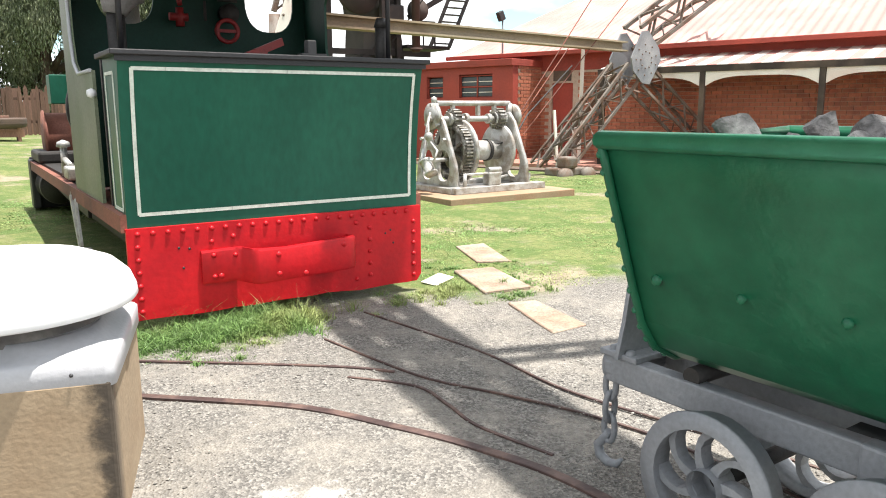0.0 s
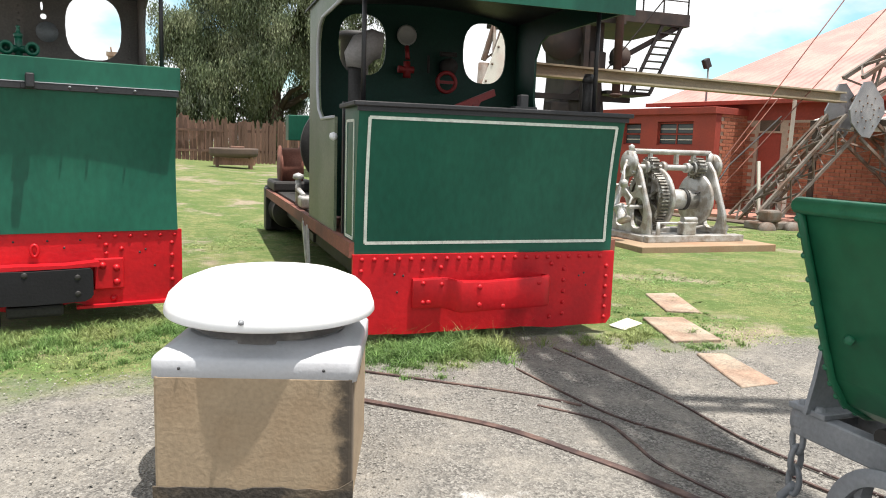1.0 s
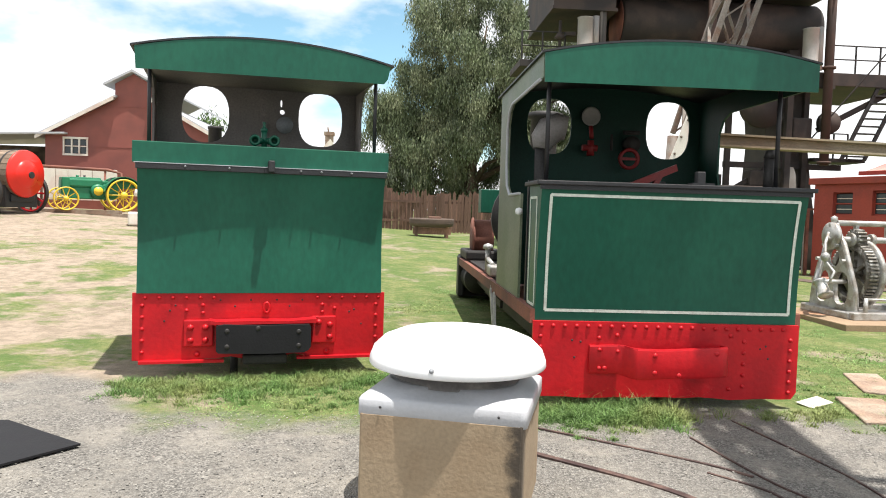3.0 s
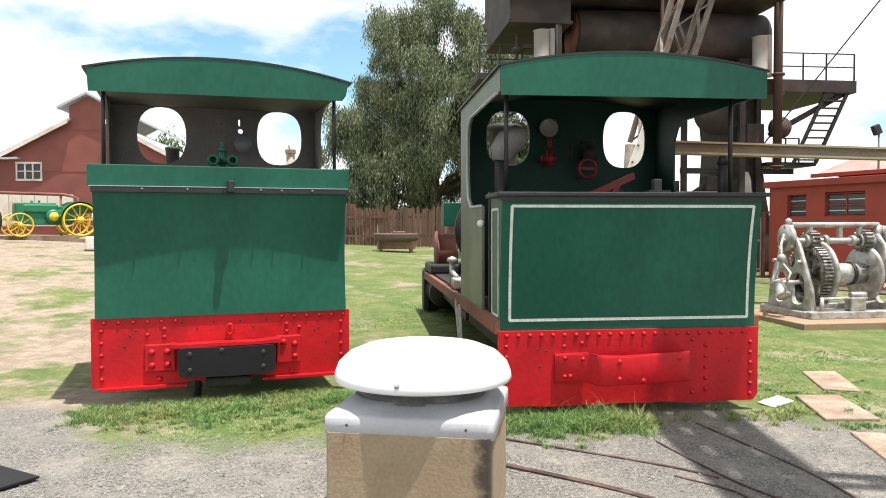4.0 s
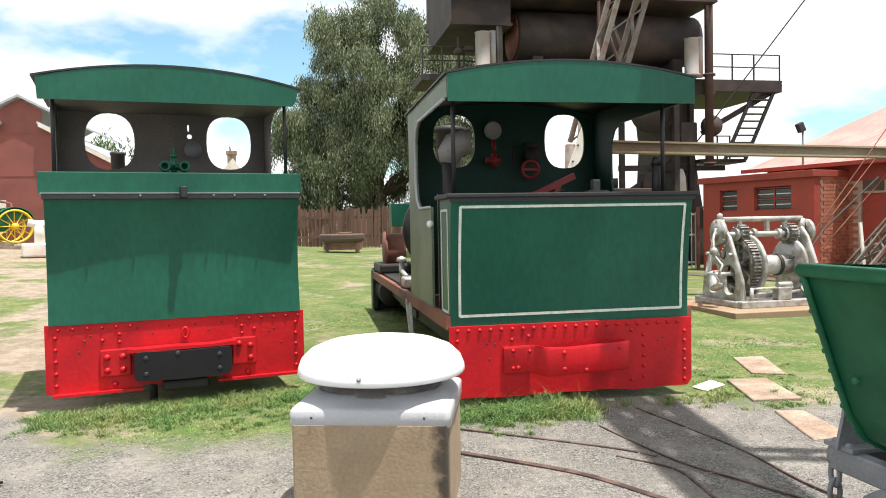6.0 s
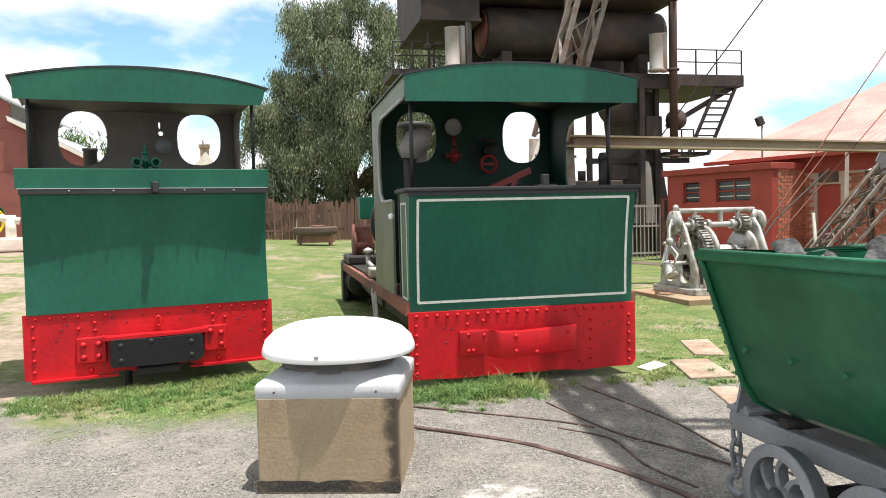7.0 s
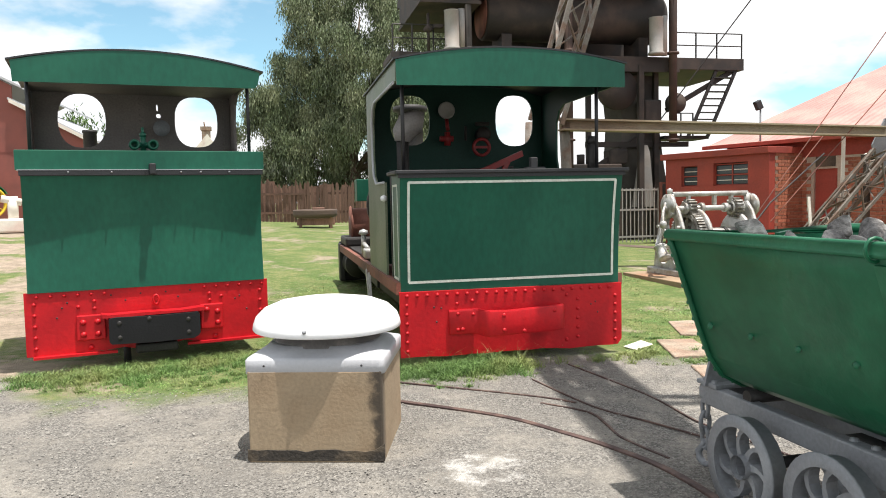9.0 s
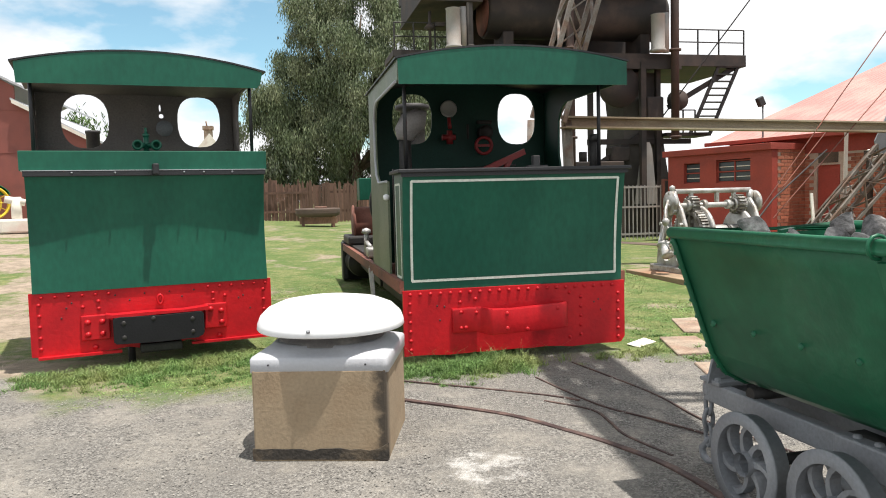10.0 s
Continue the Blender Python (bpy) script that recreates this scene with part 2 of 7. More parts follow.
def box(bm, x0, x1, y0, y1, z0, z1, bevel=0.0, m=None):
    r = bmesh.ops.create_cube(bm, size=1.0)
    mt = Matrix.Translation(((x0 + x1) / 2, (y0 + y1) / 2, (z0 + z1) / 2)) @ Matrix.Diagonal((x1 - x0, y1 - y0, z1 - z0, 1))
    bmesh.ops.transform(bm, matrix=(m @ mt if m else mt), verts=r["verts"])
    if bevel > 0:
        e = list({e for v in r["verts"] for e in v.link_edges})
        bmesh.ops.bevel(bm, geom=e, offset=bevel, segments=2, affect="EDGES", profile=0.5)


def rod(bm, a, b, r, r2=None, seg=12, cap=True):
    a, b = Vector(a), Vector(b)
    u, v = frame_of(b - a)
    r2 = r if r2 is None else r2
    ring = lambda c, q: [bm.verts.new(c + (u * math.cos(k * math.tau / seg) + v * math.sin(k * math.tau / seg)) * q) for k in range(seg)]
    p, q = ring(a, r), ring(b, r2)
    for k in range(seg):
        f = bm.faces.new((p[k], p[(k + 1) % seg], q[(k + 1) % seg], q[k]))
        f.smooth = seg > 6
    if cap:
        bm.faces.new(p[::-1]), bm.faces.new(q)


def bar(bm, a, b, w, h, up=(0, 0, 1)):
    """A rectangular bar from a to b."""
    a, b = Vector(a), Vector(b)
    d = (b - a).normalized()
    s = d.cross(Vector(up))
    s = s.normalized() if s.length > 1e-4 else Vector((1, 0, 0))
    t = s.cross(d).normalized()
    vs = []
    for c in (a, b):
        vs.append([bm.verts.new(c + s * i * w / 2 + t * j * h / 2) for i, j in ((-1, -1), (1, -1), (1, 1), (-1, 1))])
    p, q = vs
    for k in range(4):
        bm.faces.new((p[k], p[(k + 1) % 4], q[(k + 1) % 4], q[k]))
    bm.faces.new(p[::-1]), bm.faces.new(q)


def pipe(bm, pts, r, seg=8, closed=False):
    pts = [Vector(p) for p in pts]
    n = len(pts)
    rings, u = [], None
    for i, p in enumerate(pts):
        d = (pts[(i + 1) % n] - pts[i - 1]) if closed or 0 < i < n - 1 else (pts[1] - pts[0] if i == 0 else pts[-1] - pts[-2])
        d.normalize()
        if u is None:
            u = frame_of(d)[0]
        u = (u - d * u.dot(d)).normalized()
        v = d.cross(u)
        q = r[i] if isinstance(r, (list, tuple)) else r
        rings.append([bm.verts.new(p + (u * math.cos(k * math.tau / seg) + v * math.sin(k * math.tau / seg)) * q) for k in range(seg)])
    for i in range(n if closed else n - 1):
        a, b = rings[i], rings[(i + 1) % n]
        for k in range(seg):
            f = bm.faces.new((a[k], a[(k + 1) % seg], b[(k + 1) % seg], b[k]))
            f.smooth = True
    if not closed:
        bm.faces.new(rings[0][::-1]), bm.faces.new(rings[-1])


def lathe(bm, profile, m=None, seg=32, smooth=True):
    """Turns a profile of (radius, height) round the z axis."""
    m = m or Matrix()
    rows = []
    for r, z in profile:
        if r < 1e-5:
            rows.append([bm.verts.new(m @ Vector((0, 0, z)))])
        else:
            rows.append([bm.verts.new(m @ Vector((r * math.cos(k * math.tau / seg), r * math.sin(k * math.tau / seg), z))) for k in range(seg)])
    for a, b in zip(rows, rows[1:]):
        for k in range(seg):
            c = [a[k % len(a)], a[(k + 1) % len(a)], b[(k + 1) % len(b)], b[k % len(b)]]
            c = list(dict.fromkeys(c))
            if len(c) > 2:
                f = bm.faces.new(c)
                f.smooth = smooth


def prism(bm, outline, depth, m=None):
    """Extrudes an outline of (x, z) along +y by depth."""
    m = m or Matrix()
    a = [bm.verts.new(m @ Vector((x, 0, z))) for x, z in outline]
    b = [bm.verts.new(m @ Vector((x, depth, z))) for x, z in outline]
    n = len(a)
    for k in range(n):
        bm.faces.new((a[k], b[k], b[(k + 1) % n], a[(k + 1) % n]))
    bm.faces.new(a), bm.faces.new(b[::-1])


def plate(bm, outline, holes, depth, m=None):
    """A plate in the xz plane with holes through it."""
    m = m or Matrix()
    tmp = bmesh.new()
    edges = []
    for loop in [outline] + holes:
        vs = [tmp.verts.new((x, 0, z)) for x, z in loop]
        edges += [tmp.edges.new((vs[k], vs[(k + 1) % len(vs)])) for k in range(len(vs))]
    bmesh.ops.triangle_fill(tmp, use_beauty=True, use_dissolve=False, edges=edges)
    tmp.verts.index_update()
    front = [bm.verts.new(m @ v.co) for v in tmp.verts]
    back = [bm.verts.new(m @ (v.co + Vector((0, depth, 0)))) for v in tmp.verts]
    for f in tmp.faces:
        ids = [v.index for v in f.verts]
        bm.faces.new([front[i] for i in ids])
        bm.faces.new([back[i] for i in ids[::-1]])
    for e in tmp.edges:
        if len(e.link_faces) == 1:
            i, j = (v.index for v in e.verts)
            bm.faces.new((front[i], front[j], back[j], back[i]))
    tmp.free()


def oval(cx, cz, w, h, n=28, power=2.6):
    out = []
    for k in range(n):
        a = k * math.tau / n
        c, s = math.cos(a), math.sin(a)
        out.append((cx + w / 2 * math.copysign(abs(c) ** (2 / power), c), cz + h / 2 * math.copysign(abs(s) ** (2 / power), s)))
    return out


def part(name, bm, mat, parent, label="", kind=""):
    """Links a bmesh as one mesh object under a thing or a part."""
    me = bpy.data.meshes.new(name)
    bmesh.ops.recalc_face_normals(bm, faces=bm.faces)
    bm.to_mesh(me)
    bm.free()
    me.materials.append(mat)
    ob = new(name, me)
    if parent:
        ob.parent = parent
    return tagged(ob, label, kind=kind)


def made(name, mat, parent, build, label="", kind=""):
    bm = bmesh.new()
    build(bm)
    return part(name, bm, mat, parent, label, kind)


def thing(name, label, category, m=None, group="", kind=""):
    ob = new(name)
    ob.empty_display_size = 0.2
    ob.matrix_basis = m or Matrix()
    return tagged(ob, label, category, group, kind)


def solo(name, bm, mat, label, category, group="", kind="", m=None):
    ob = part(name, bm, mat, None)
    ob.matrix_basis = m or Matrix()
    return tagged(ob, label, category, group, kind)


def smooth01(a, b, x):
    t = min(1, max(0, (x - a) / (b - a)))
    return t * t * (3 - 2 * t)


def ground_z(x, y):
    """Level yard in front, rising gently to the back and to the west."""
    rise = min(1.08, 0.5 + 0.046 * max(0, -x)) * (1 - smooth01(1.5, 8, x))
    return rise * (0.55 * smooth01(2, 18, y) + 0.45 * min(1, max(0, (y - 2) / 16)))


# ---- ground ----
def ground_material():
    m = bpy.data.materials.new("yard_ground")
    m.use_nodes = True
    n, l = m.node_tree.nodes, m.node_tree.links
    b = n["Principled BSDF"]
    b.inputs["Roughness"].default_value = 0.95
    b.inputs["Specular IOR Level"].default_value = 0.2
    co = n.new("ShaderNodeTexCoord")
    sep = n.new("ShaderNodeSeparateXYZ")
    l.new(co.outputs["Object"], sep.inputs[0])

    def noise_tex(scale, detail=5, rough=0.55):
        t = n.new("ShaderNodeTexNoise")
        t.inputs["Scale"].default_value, t.inputs["Detail"].default_value, t.inputs["Roughness"].default_value = scale, detail, rough
        l.new(co.outputs["Object"], t.inputs["Vector"])
        return t.outputs["Fac"]

    def ranged(v, a, c, lo=0.0, hi=1.0):
        r = n.new("ShaderNodeMapRange")
        r.interpolation_type = "SMOOTHSTEP"
        for k, x in (("From Min", a), ("From Max", c), ("To Min", lo), ("To Max", hi)):
            r.inputs[k].default_value = x
        l.new(v, r.inputs["Value"])
        return r.outputs["Result"]

    def op(kind, a, c):
        r = n.new("ShaderNodeMath")
        r.operation = kind
        for k, x in enumerate((a, c)):
            if isinstance(x, (int, float)):
                r.inputs[k].default_value = x
            else:
                l.new(x, r.inputs[k])
        return r.outputs[0]

    def blend(fac, c1, c2):
        r = n.new("ShaderNodeMixRGB")
        for k, x in (("Fac", fac), ("Color1", c1), ("Color2", c2)):
            if isinstance(x, tuple):
                r.inputs[k].default_value = (*x, 1)
            else:
                l.new(x, r.inputs[k])
        return r.outputs["Color"]

    x, y = sep.outputs["X"], sep.outputs["Y"]
    vor = n.new("ShaderNodeTexVoronoi")
    vor.inputs["Scale"].default_value = 95
    l.new(co.outputs["Object"], vor.inputs["Vector"])
    chips = blend(ranged(vor.outputs["Color"], 0.2, 0.9), (0.105, 0.1, 0.093), (0.35, 0.332, 0.302))
    dust = blend(ranged(noise_tex(1.6, 9, 0.68), 0.38, 0.64), (0.16, 0.152, 0.14), (0.315, 0.292, 0.255))
    gravel = blend(ranged(noise_tex(3.2, 8, 0.65), 0.38, 0.62, 0.12, 0.82), chips, dust)
    gravel = blend(ranged(noise_tex(160, 2), 0.6, 0.72, 0, 0.35), gravel, (0.07, 0.064, 0.057))
    gravel = blend(ranged(noise_tex(24, 6, 0.7), 0.36, 0.66, 0.42, 0), gravel, (0.112, 0.106, 0.098))
    gravel = blend(ranged(noise_tex(60, 4, 0.7), 0.56, 0.68, 0, 0.5), gravel, (0.37, 0.352, 0.325))
    sand = blend(ranged(noise_tex(5, 8, 0.7), 0.35, 0.65), (0.39, 0.31, 0.25), (0.25, 0.198, 0.155))
    sand = blend(ranged(noise_tex(40, 4, 0.7), 0.55, 0.7, 0, 0.5), sand, (0.17, 0.135, 0.105))
    turf = blend(ranged(noise_tex(1.9, 9, 0.72), 0.4, 0.62), (0.1, 0.16, 0.045), (0.235, 0.24, 0.1))
    turf = blend(ranged(noise_tex(45, 3), 0.4, 0.75, 0, 0.45), turf, (0.14, 0.155, 0.058))
    turf = blend(ranged(noise_tex(14, 7, 0.7), 0.4, 0.64, 0.55, 0), turf, (0.075, 0.115, 0.036))
    turf = blend(ranged(noise_tex(9, 7, 0.7), 0.55, 0.7, 0, 0.6), turf, (0.29, 0.265, 0.14))
    # bare sandy track west of the engines and worn patches in the lawn
    track = op("MULTIPLY", ranged(x, -2.0, -4.4), ranged(noise_tex(0.55, 9, 0.7), 0.43, 0.53))
    worn = ranged(noise_tex(0.75, 9, 0.7), 0.53, 0.64, 0, 0.75)
    field = blend(op("MAXIMUM", op("MULTIPLY", track, 0.92), worn), turf, sand)
    edge = op("ADD", y, op("MULTIPLY", op("SUBTRACT", noise_tex(1.7, 6), 0.5), 1.3))
    line = op("ADD", edge, op("MULTIPLY", ranged(x, -3.4, -4.3), -1.2))
    line = op("ADD", line, op("MULTIPLY", op("MULTIPLY", ranged(x, -0.15, 0.15), ranged(x, 1.15, 0.85)), -0.55))
    final = blend(ranged(line, -0.72, -0.2), gravel, field)
    # white lime spill on the gravel
    spill_d = n.new("ShaderNodeVectorMath")
    spill_d.operation = "DISTANCE"
    l.new(co.outputs["Object"], spill_d.inputs[0])
    spill_d.inputs[1].default_value = (-0.93, -2.38, 0)
    spill = op("ADD", spill_d.outputs["Value"], op("MULTIPLY", op("SUBTRACT", noise_tex(6, 9, 0.75), 0.5), 1.1))
    final = blend(ranged(spill, 0.2, 0.03, 0, 0.75), final, (0.52, 0.505, 0.48))
    l.new(final, b.inputs["Base Color"])
    bump = n.new("ShaderNodeBump")
    bump.inputs["Strength"].default_value, bump.inputs["Distance"].default_value = 0.8, 0.012
    l.new(op("ADD", op("MULTIPLY", vor.outputs["Distance"], 1.2), noise_tex(30, 5)), bump.inputs["Height"])
    l.new(bump.outputs["Normal"], b.inputs["Normal"])
    return m


def axis_steps(lo, hi, fine_lo, fine_hi, step):
    inner = list(np.arange(fine_lo, fine_hi + 1e-6, step))
    out, s, v = [], step, fine_hi
    while v < hi:
        s *= 1.35
        v += s
        out.append(min(v, hi))
    back, s, v = [], step, fine_lo
    while v > lo:
        s *= 1.35
        v -= s
        back.append(max(v, lo))
    return back[::-1] + inner + out


gx, gy = axis_steps(-900, 900, -9, 9, 0.15), axis_steps(-900, 1800, -7, 9, 0.15)
verts = [(x, y, ground_z(x, y) + (noise.noise(Vector((x * 0.9, y * 0.9, 0))) * 0.012 - 0.006 if abs(x) < 20 and abs(y) < 20 else 0)) for y in gy for x in gx]
nx = len(gx)
faces = [(j * nx + i, j * nx + i + 1, (j + 1) * nx + i + 1, (j + 1) * nx + i) for j in range(len(gy) - 1) for i in range(nx - 1)]
me = bpy.data.meshes.new("ground")
me.from_pydata(verts, [], faces)
for p in me.polygons:
    p.use_smooth = True
me.materials.append(ground_material())
tagged(new("ground", me), "gravel yard and worn lawn with sandy patches", "ground", kind="structure")


# ---- locomotives ----
def arch(half, z_end, z_mid, n=14):
    return [(-half + 2 * half * k / n, z_end + (z_mid - z_end) * (1 - (2 * k / n - 1) ** 2)) for k in range(n + 1)]


def rivet(bm, x, y, z, r=0.016, h=0.014):
    lathe(bm, [(r, 0), (r * 0.9, h * 0.5), (r * 0.5, h * 0.9), (0, h)], Matrix.Translation((x, y, z)) @ Matrix.Rotation(radians(90), 4, "X"), 8)


def rivet_parts(places, parent, mat=RED, r=0.016, h=0.014, name="rivet"):
    bm = bmesh.new()
    rivet(bm, 0, 0, 0, r, h)
    first = None
    for p in places:
        if first is None:
            first = part(name, bm, mat, parent)
            first.location = p
        else:
            o = new(name, first.data)
            o.parent, o.location = parent, p
    return first


def flared(bm, half, z0, z1, y_back, lean, bow, strip=0, sag=0.0, foot=0.0):
    """A bunker whose rear sheet leans out towards its rim."""
    n, k = 12, 10
    rows = []
    for j in range(n + 1):
        t = j / n
        rows.append([bm.verts.new((-half + 2 * half * i / k, -lean * t ** bow - foot * max(0, 1 - t / 0.46) ** 1.2 - sag * (1 - (2 * i / k - 1) ** 2) * math.sin(math.pi * t), z0 + (z1 - z0) * t)) for i in range(k + 1)])
    back = [[bm.verts.new((s * half, y_back, z)) for s in (-1, 1)] for z in (z0, z1)]
    for a, b in zip(rows, rows[1:]):
        for i in range(k):
            f = bm.faces.new((a[i], a[i + 1], b[i + 1], b[i]))
            f.smooth = True
    bm.faces.new([r[0] for r in rows] + [back[1][0], back[0][0]])
    bm.faces.new([r[-1] for r in rows][::-1] + [back[0][1], back[1][1]])
    bm.faces.new((back[0][0], back[1][0], back[1][1], back[0][1]))
    bm.faces.new(rows[-1] + [back[1][1], back[1][0]])
    bm.faces.new(rows[0][::-1] + [back[0][0], back[0][1]])
    for f in bm.faces:
        if not f.smooth:
            for e in f.edges:
                e.smooth = False


def headstock(bm, half, z0, z1, thick=0.03, wave=0.0, seed=1):
    top = [(half - 2 * half * k / 10, z1) for k in range(11)]
    low = [(-half + 2 * half * k / 16, z0 + wave * noise.noise(Vector((k * 0.45, seed, 0)))) for k in range(17)]
    low[-1] = (half - 0.035, low[-1][1])
    low.append((half, z0 + 0.05))
    prism(bm, low + top, thick, Matrix.Translation((0, -thick, 0)))


def boiler_and_frame(loco, length, mat, x_shift=0.0):
    made("boiler", mat, loco, lambda bm: lathe(bm, [(0, 0), (0.44, 0), (0.44, length - 1.0), (0.49, length - 1.0), (0.49, length - 0.1), (0.4, length), (0, length)],
         Matrix.Translation((x_shift, 1.9, 1.25)) @ Matrix.Rotation(radians(-90), 4, "X"), 32), "dark painted boiler and smokebox")
    for k in range(3):
        for s in (-1, 1):
            def wheel(bm, s=s, k=k):
                m = Matrix.Translation((s * 0.36, 1.5 + 1.25 * k, 0.33)) @ Matrix.Rotation(radians(90), 4, "Y")
                lathe(bm, [(0.05, -0.06), (0.1, -0.06), (0.1, -0.03), (0.26, -0.03), (0.26, -0.05), (0.33, -0.05), (0.33, 0.05), (0.1, 0.05), (0, 0.06)], m, 28)
            made("wheel", STEEL_DARK, loco, wheel)


def engine_right():
    e = thing("steam_locomotive", "green narrow-gauge steam locomotive with white lining and red headstock", "locomotive")
    made("headstock", RED, e, lambda bm: headstock(bm, 0.96, 0.07, 0.602, 0.03, 0.02, 3), "red riveted steel headstock")
    bunker = made("bunker", GREEN, e, lambda bm: flared(bm, 0.945, 0.6, 1.545, 0.35, 0.1, 2.2), "green rear bunker flared at its rim")

    def rim(bm):
        box(bm, -0.985, 0.985, -0.14, 0.36, 1.545, 1.575, 0.006)
        box(bm, -0.96, 0.96, -0.118, -0.1, 1.515, 1.545)
    made("rim", BLACK, bunker, rim, "black rim angle")

    def lining(bm):
        pts = [(-0.875, 0.676), (0.885, 0.676), (0.885, 1.478), (-0.875, 1.478)]
        def on(x, z):
            return Vector((x, -0.1 * ((z - 0.6) / 0.945) ** 2.2 - 0.004, z))
        for (x0, z0), (x1, z1) in zip(pts, pts[1:] + pts[:1]):
            for k in range(10):
                a, b = on(x0 + (x1 - x0) * k / 10, z0 + (z1 - z0) * k / 10), on(x0 + (x1 - x0) * (k + 1) / 10, z0 + (z1 - z0) * (k + 1) / 10)
                d = (b - a).normalized() * 0.002
                bar(bm, a - d, b + d, 0.02 if abs(x1 - x0) < 0.1 else 0.004, 0.004 if abs(x1 - x0) < 0.1 else 0.02, (0, -1, 0) if abs(x1 - x0) < 0.1 else (0, 0, 1))
    made("lining", WHITE_LINE, bunker, lining, "thin white lining")

    def lining_side(bm):
        x = -0.948
        for a, b in (((x, 0.05, 0.7), (x, 0.05, 1.46)), ((x, 0.29, 0.7), (x, 0.29, 1.46)), ((x, 0.05, 1.46), (x, 0.29, 1.46)), ((x, 0.05, 0.7), (x, 0.29, 0.7))):
            bar(bm, a, b, 0.004 if a[2] == b[2] else 0.018, 0.018 if a[2] == b[2] else 0.004, (0, 0, 1) if a[2] == b[2] else (1, 0, 0))
    made("lining", WHITE_LINE, bunker, lining_side)

    # drawbar plate across the headstock
    def buffer(bm):
        # one bent plate: flat on the headstock, stepping out, returning at the far end
        bend = [(-0.56, -0.055), (-0.36, -0.057), (-0.325, -0.085), (-0.29, -0.165), (-0.26, -0.192), (-0.1, -0.197), (0.1, -0.194), (0.32, -0.197), (0.37, -0.19), (0.388, -0.16), (0.39, -0.03)]
        low = [0.24, 0.24, 0.235, 0.232, 0.23, 0.238, 0.244, 0.252, 0.258, 0.26, 0.26]
        top = [0.44, 0.445, 0.447, 0.446, 0.444, 0.44, 0.45, 0.462, 0.466, 0.455, 0.45]
        rows = []
        for (x, y), z0, z1 in zip(bend, low, top):
            rows.append([bm.verts.new(p) for p in ((x, y, z0 + 0.012), (x, y + 0.004, z0), (x, y + 0.028, z0), (x, y + 0.028, z1), (x, y + 0.004, z1), (x, y, z1 - 0.012))])
        for a, b in zip(rows, rows[1:]):
            for k in range(6):
                f = bm.faces.new((a[k], a[(k + 1) % 6], b[(k + 1) % 6], b[k]))
                f.smooth = k == 5
        bm.faces.new(rows[0]), bm.faces.new(rows[-1][::-1])
    made("buffer_plate", RED, e, buffer, "dented red drawbar plate")
    spots = [(x * 0.083 - 0.9, -0.03, 0.57) for x in range(22)]
    spots += [(-0.905, -0.03, 0.12 + 0.075 * k) for k in range(6)] + [(0.9, -0.03, 0.12 + 0.075 * k) for k in range(6)]
    spots += [(-0.49, -0.056, 0.28 + 0.13 * k) for k in range(2)] + [(-0.49, -0.03, 0.49), (-0.36, -0.03, 0.51), (-0.36, -0.056, 0.4)]
    spots += [(0.56, -0.03, 0.16 + 0.08 * k) for k in range(5)] + [(0.46, -0.03, 0.52), (0.46, -0.03, 0.14)]
    rivet_parts(spots, e)
    rivet_parts([(-0.14, -0.196, 0.4), (-0.14, -0.196, 0.28), (0.29, -0.196, 0.42), (0.03, -0.196, 0.265), (-0.45, -0.056, 0.28)], e, r=0.018, h=0.008, name="bolt")
    rivet_parts([(-0.62, -0.031, 0.46), (-0.66, -0.031, 0.35), (-0.68, -0.031, 0.47), (0.68, -0.031, 0.43), (0.72, -0.031, 0.45), (0.74, -0.031, 0.36)], e, BLACK, 0.008, 0.003, name="bolt_hole")
    made("running_board", RUSTRED, e, lambda bm: (box(bm, -0.98, -0.93, 0.0, 5.9, 0.58, 0.68), box(bm, 0.93, 0.98, 0, 5.9, 0.58, 0.68), box(bm, -0.96, 0.96, 0.02, 5.9, 0.62, 0.66)), "oxide-red footplate edge")
    made("frame_plate", STEEL_DARK, e, lambda bm: (box(bm, -0.62, -0.58, 0, 5.8, 0.2, 0.6), box(bm, 0.58, 0.62, 0, 5.8, 0.2, 0.6)))
    made("floor_plate", STEEL_DARK, e, lambda bm: box(bm, -0.9, 0.9, 2.0, 5.85, 0.664, 0.69))

    # cab side sheets with their cut-outs
    def sheet(bm, x):
        hole = [(0.42, 1.56), (0.55, 1.5), (1.2, 1.5), (1.36, 1.58), (1.42, 1.75), (1.42, 2.1), (1.34, 2.22), (1.2, 2.27), (0.1, 2.27)]
        out = [(0.66, 0.68), (1.86, 0.68), (1.86, 2.44), (-0.08, 2.44), (-0.08, 2.27)] + hole[::-1][:-2] + [(0.66, 1.5)]
        prism(bm, out, 0.02, Matrix.Translation((x, 0, 0)) @ Matrix.Rotation(radians(90), 4, "Z"))
    made("cab_side", SIDE_PALE, e, lambda bm: sheet(bm, -0.94), "weathered pale green cab side sheet")
    made("cab_side", GREEN_SHADE, e, lambda bm: sheet(bm, 0.96))
    made("edge_bead", LID, e, lambda bm: pipe(bm, [(-0.965, 0.68, 1.5), (-0.965, 1.2, 1.5), (-0.965, 1.36, 1.58), (-0.965, 1.42, 1.75), (-0.965, 1.42, 2.1), (-0.965, 1.34, 2.22), (-0.965, 1.2, 2.27), (-0.965, 0, 2.27)], 0.012, 6), "pale worn edge bead")
    rivet_parts([(-0.95 + 0.0, 1.8, 0.8 + 0.12 * k) for k in range(13)], e, SIDE_PALE, 0.01, 0.008)
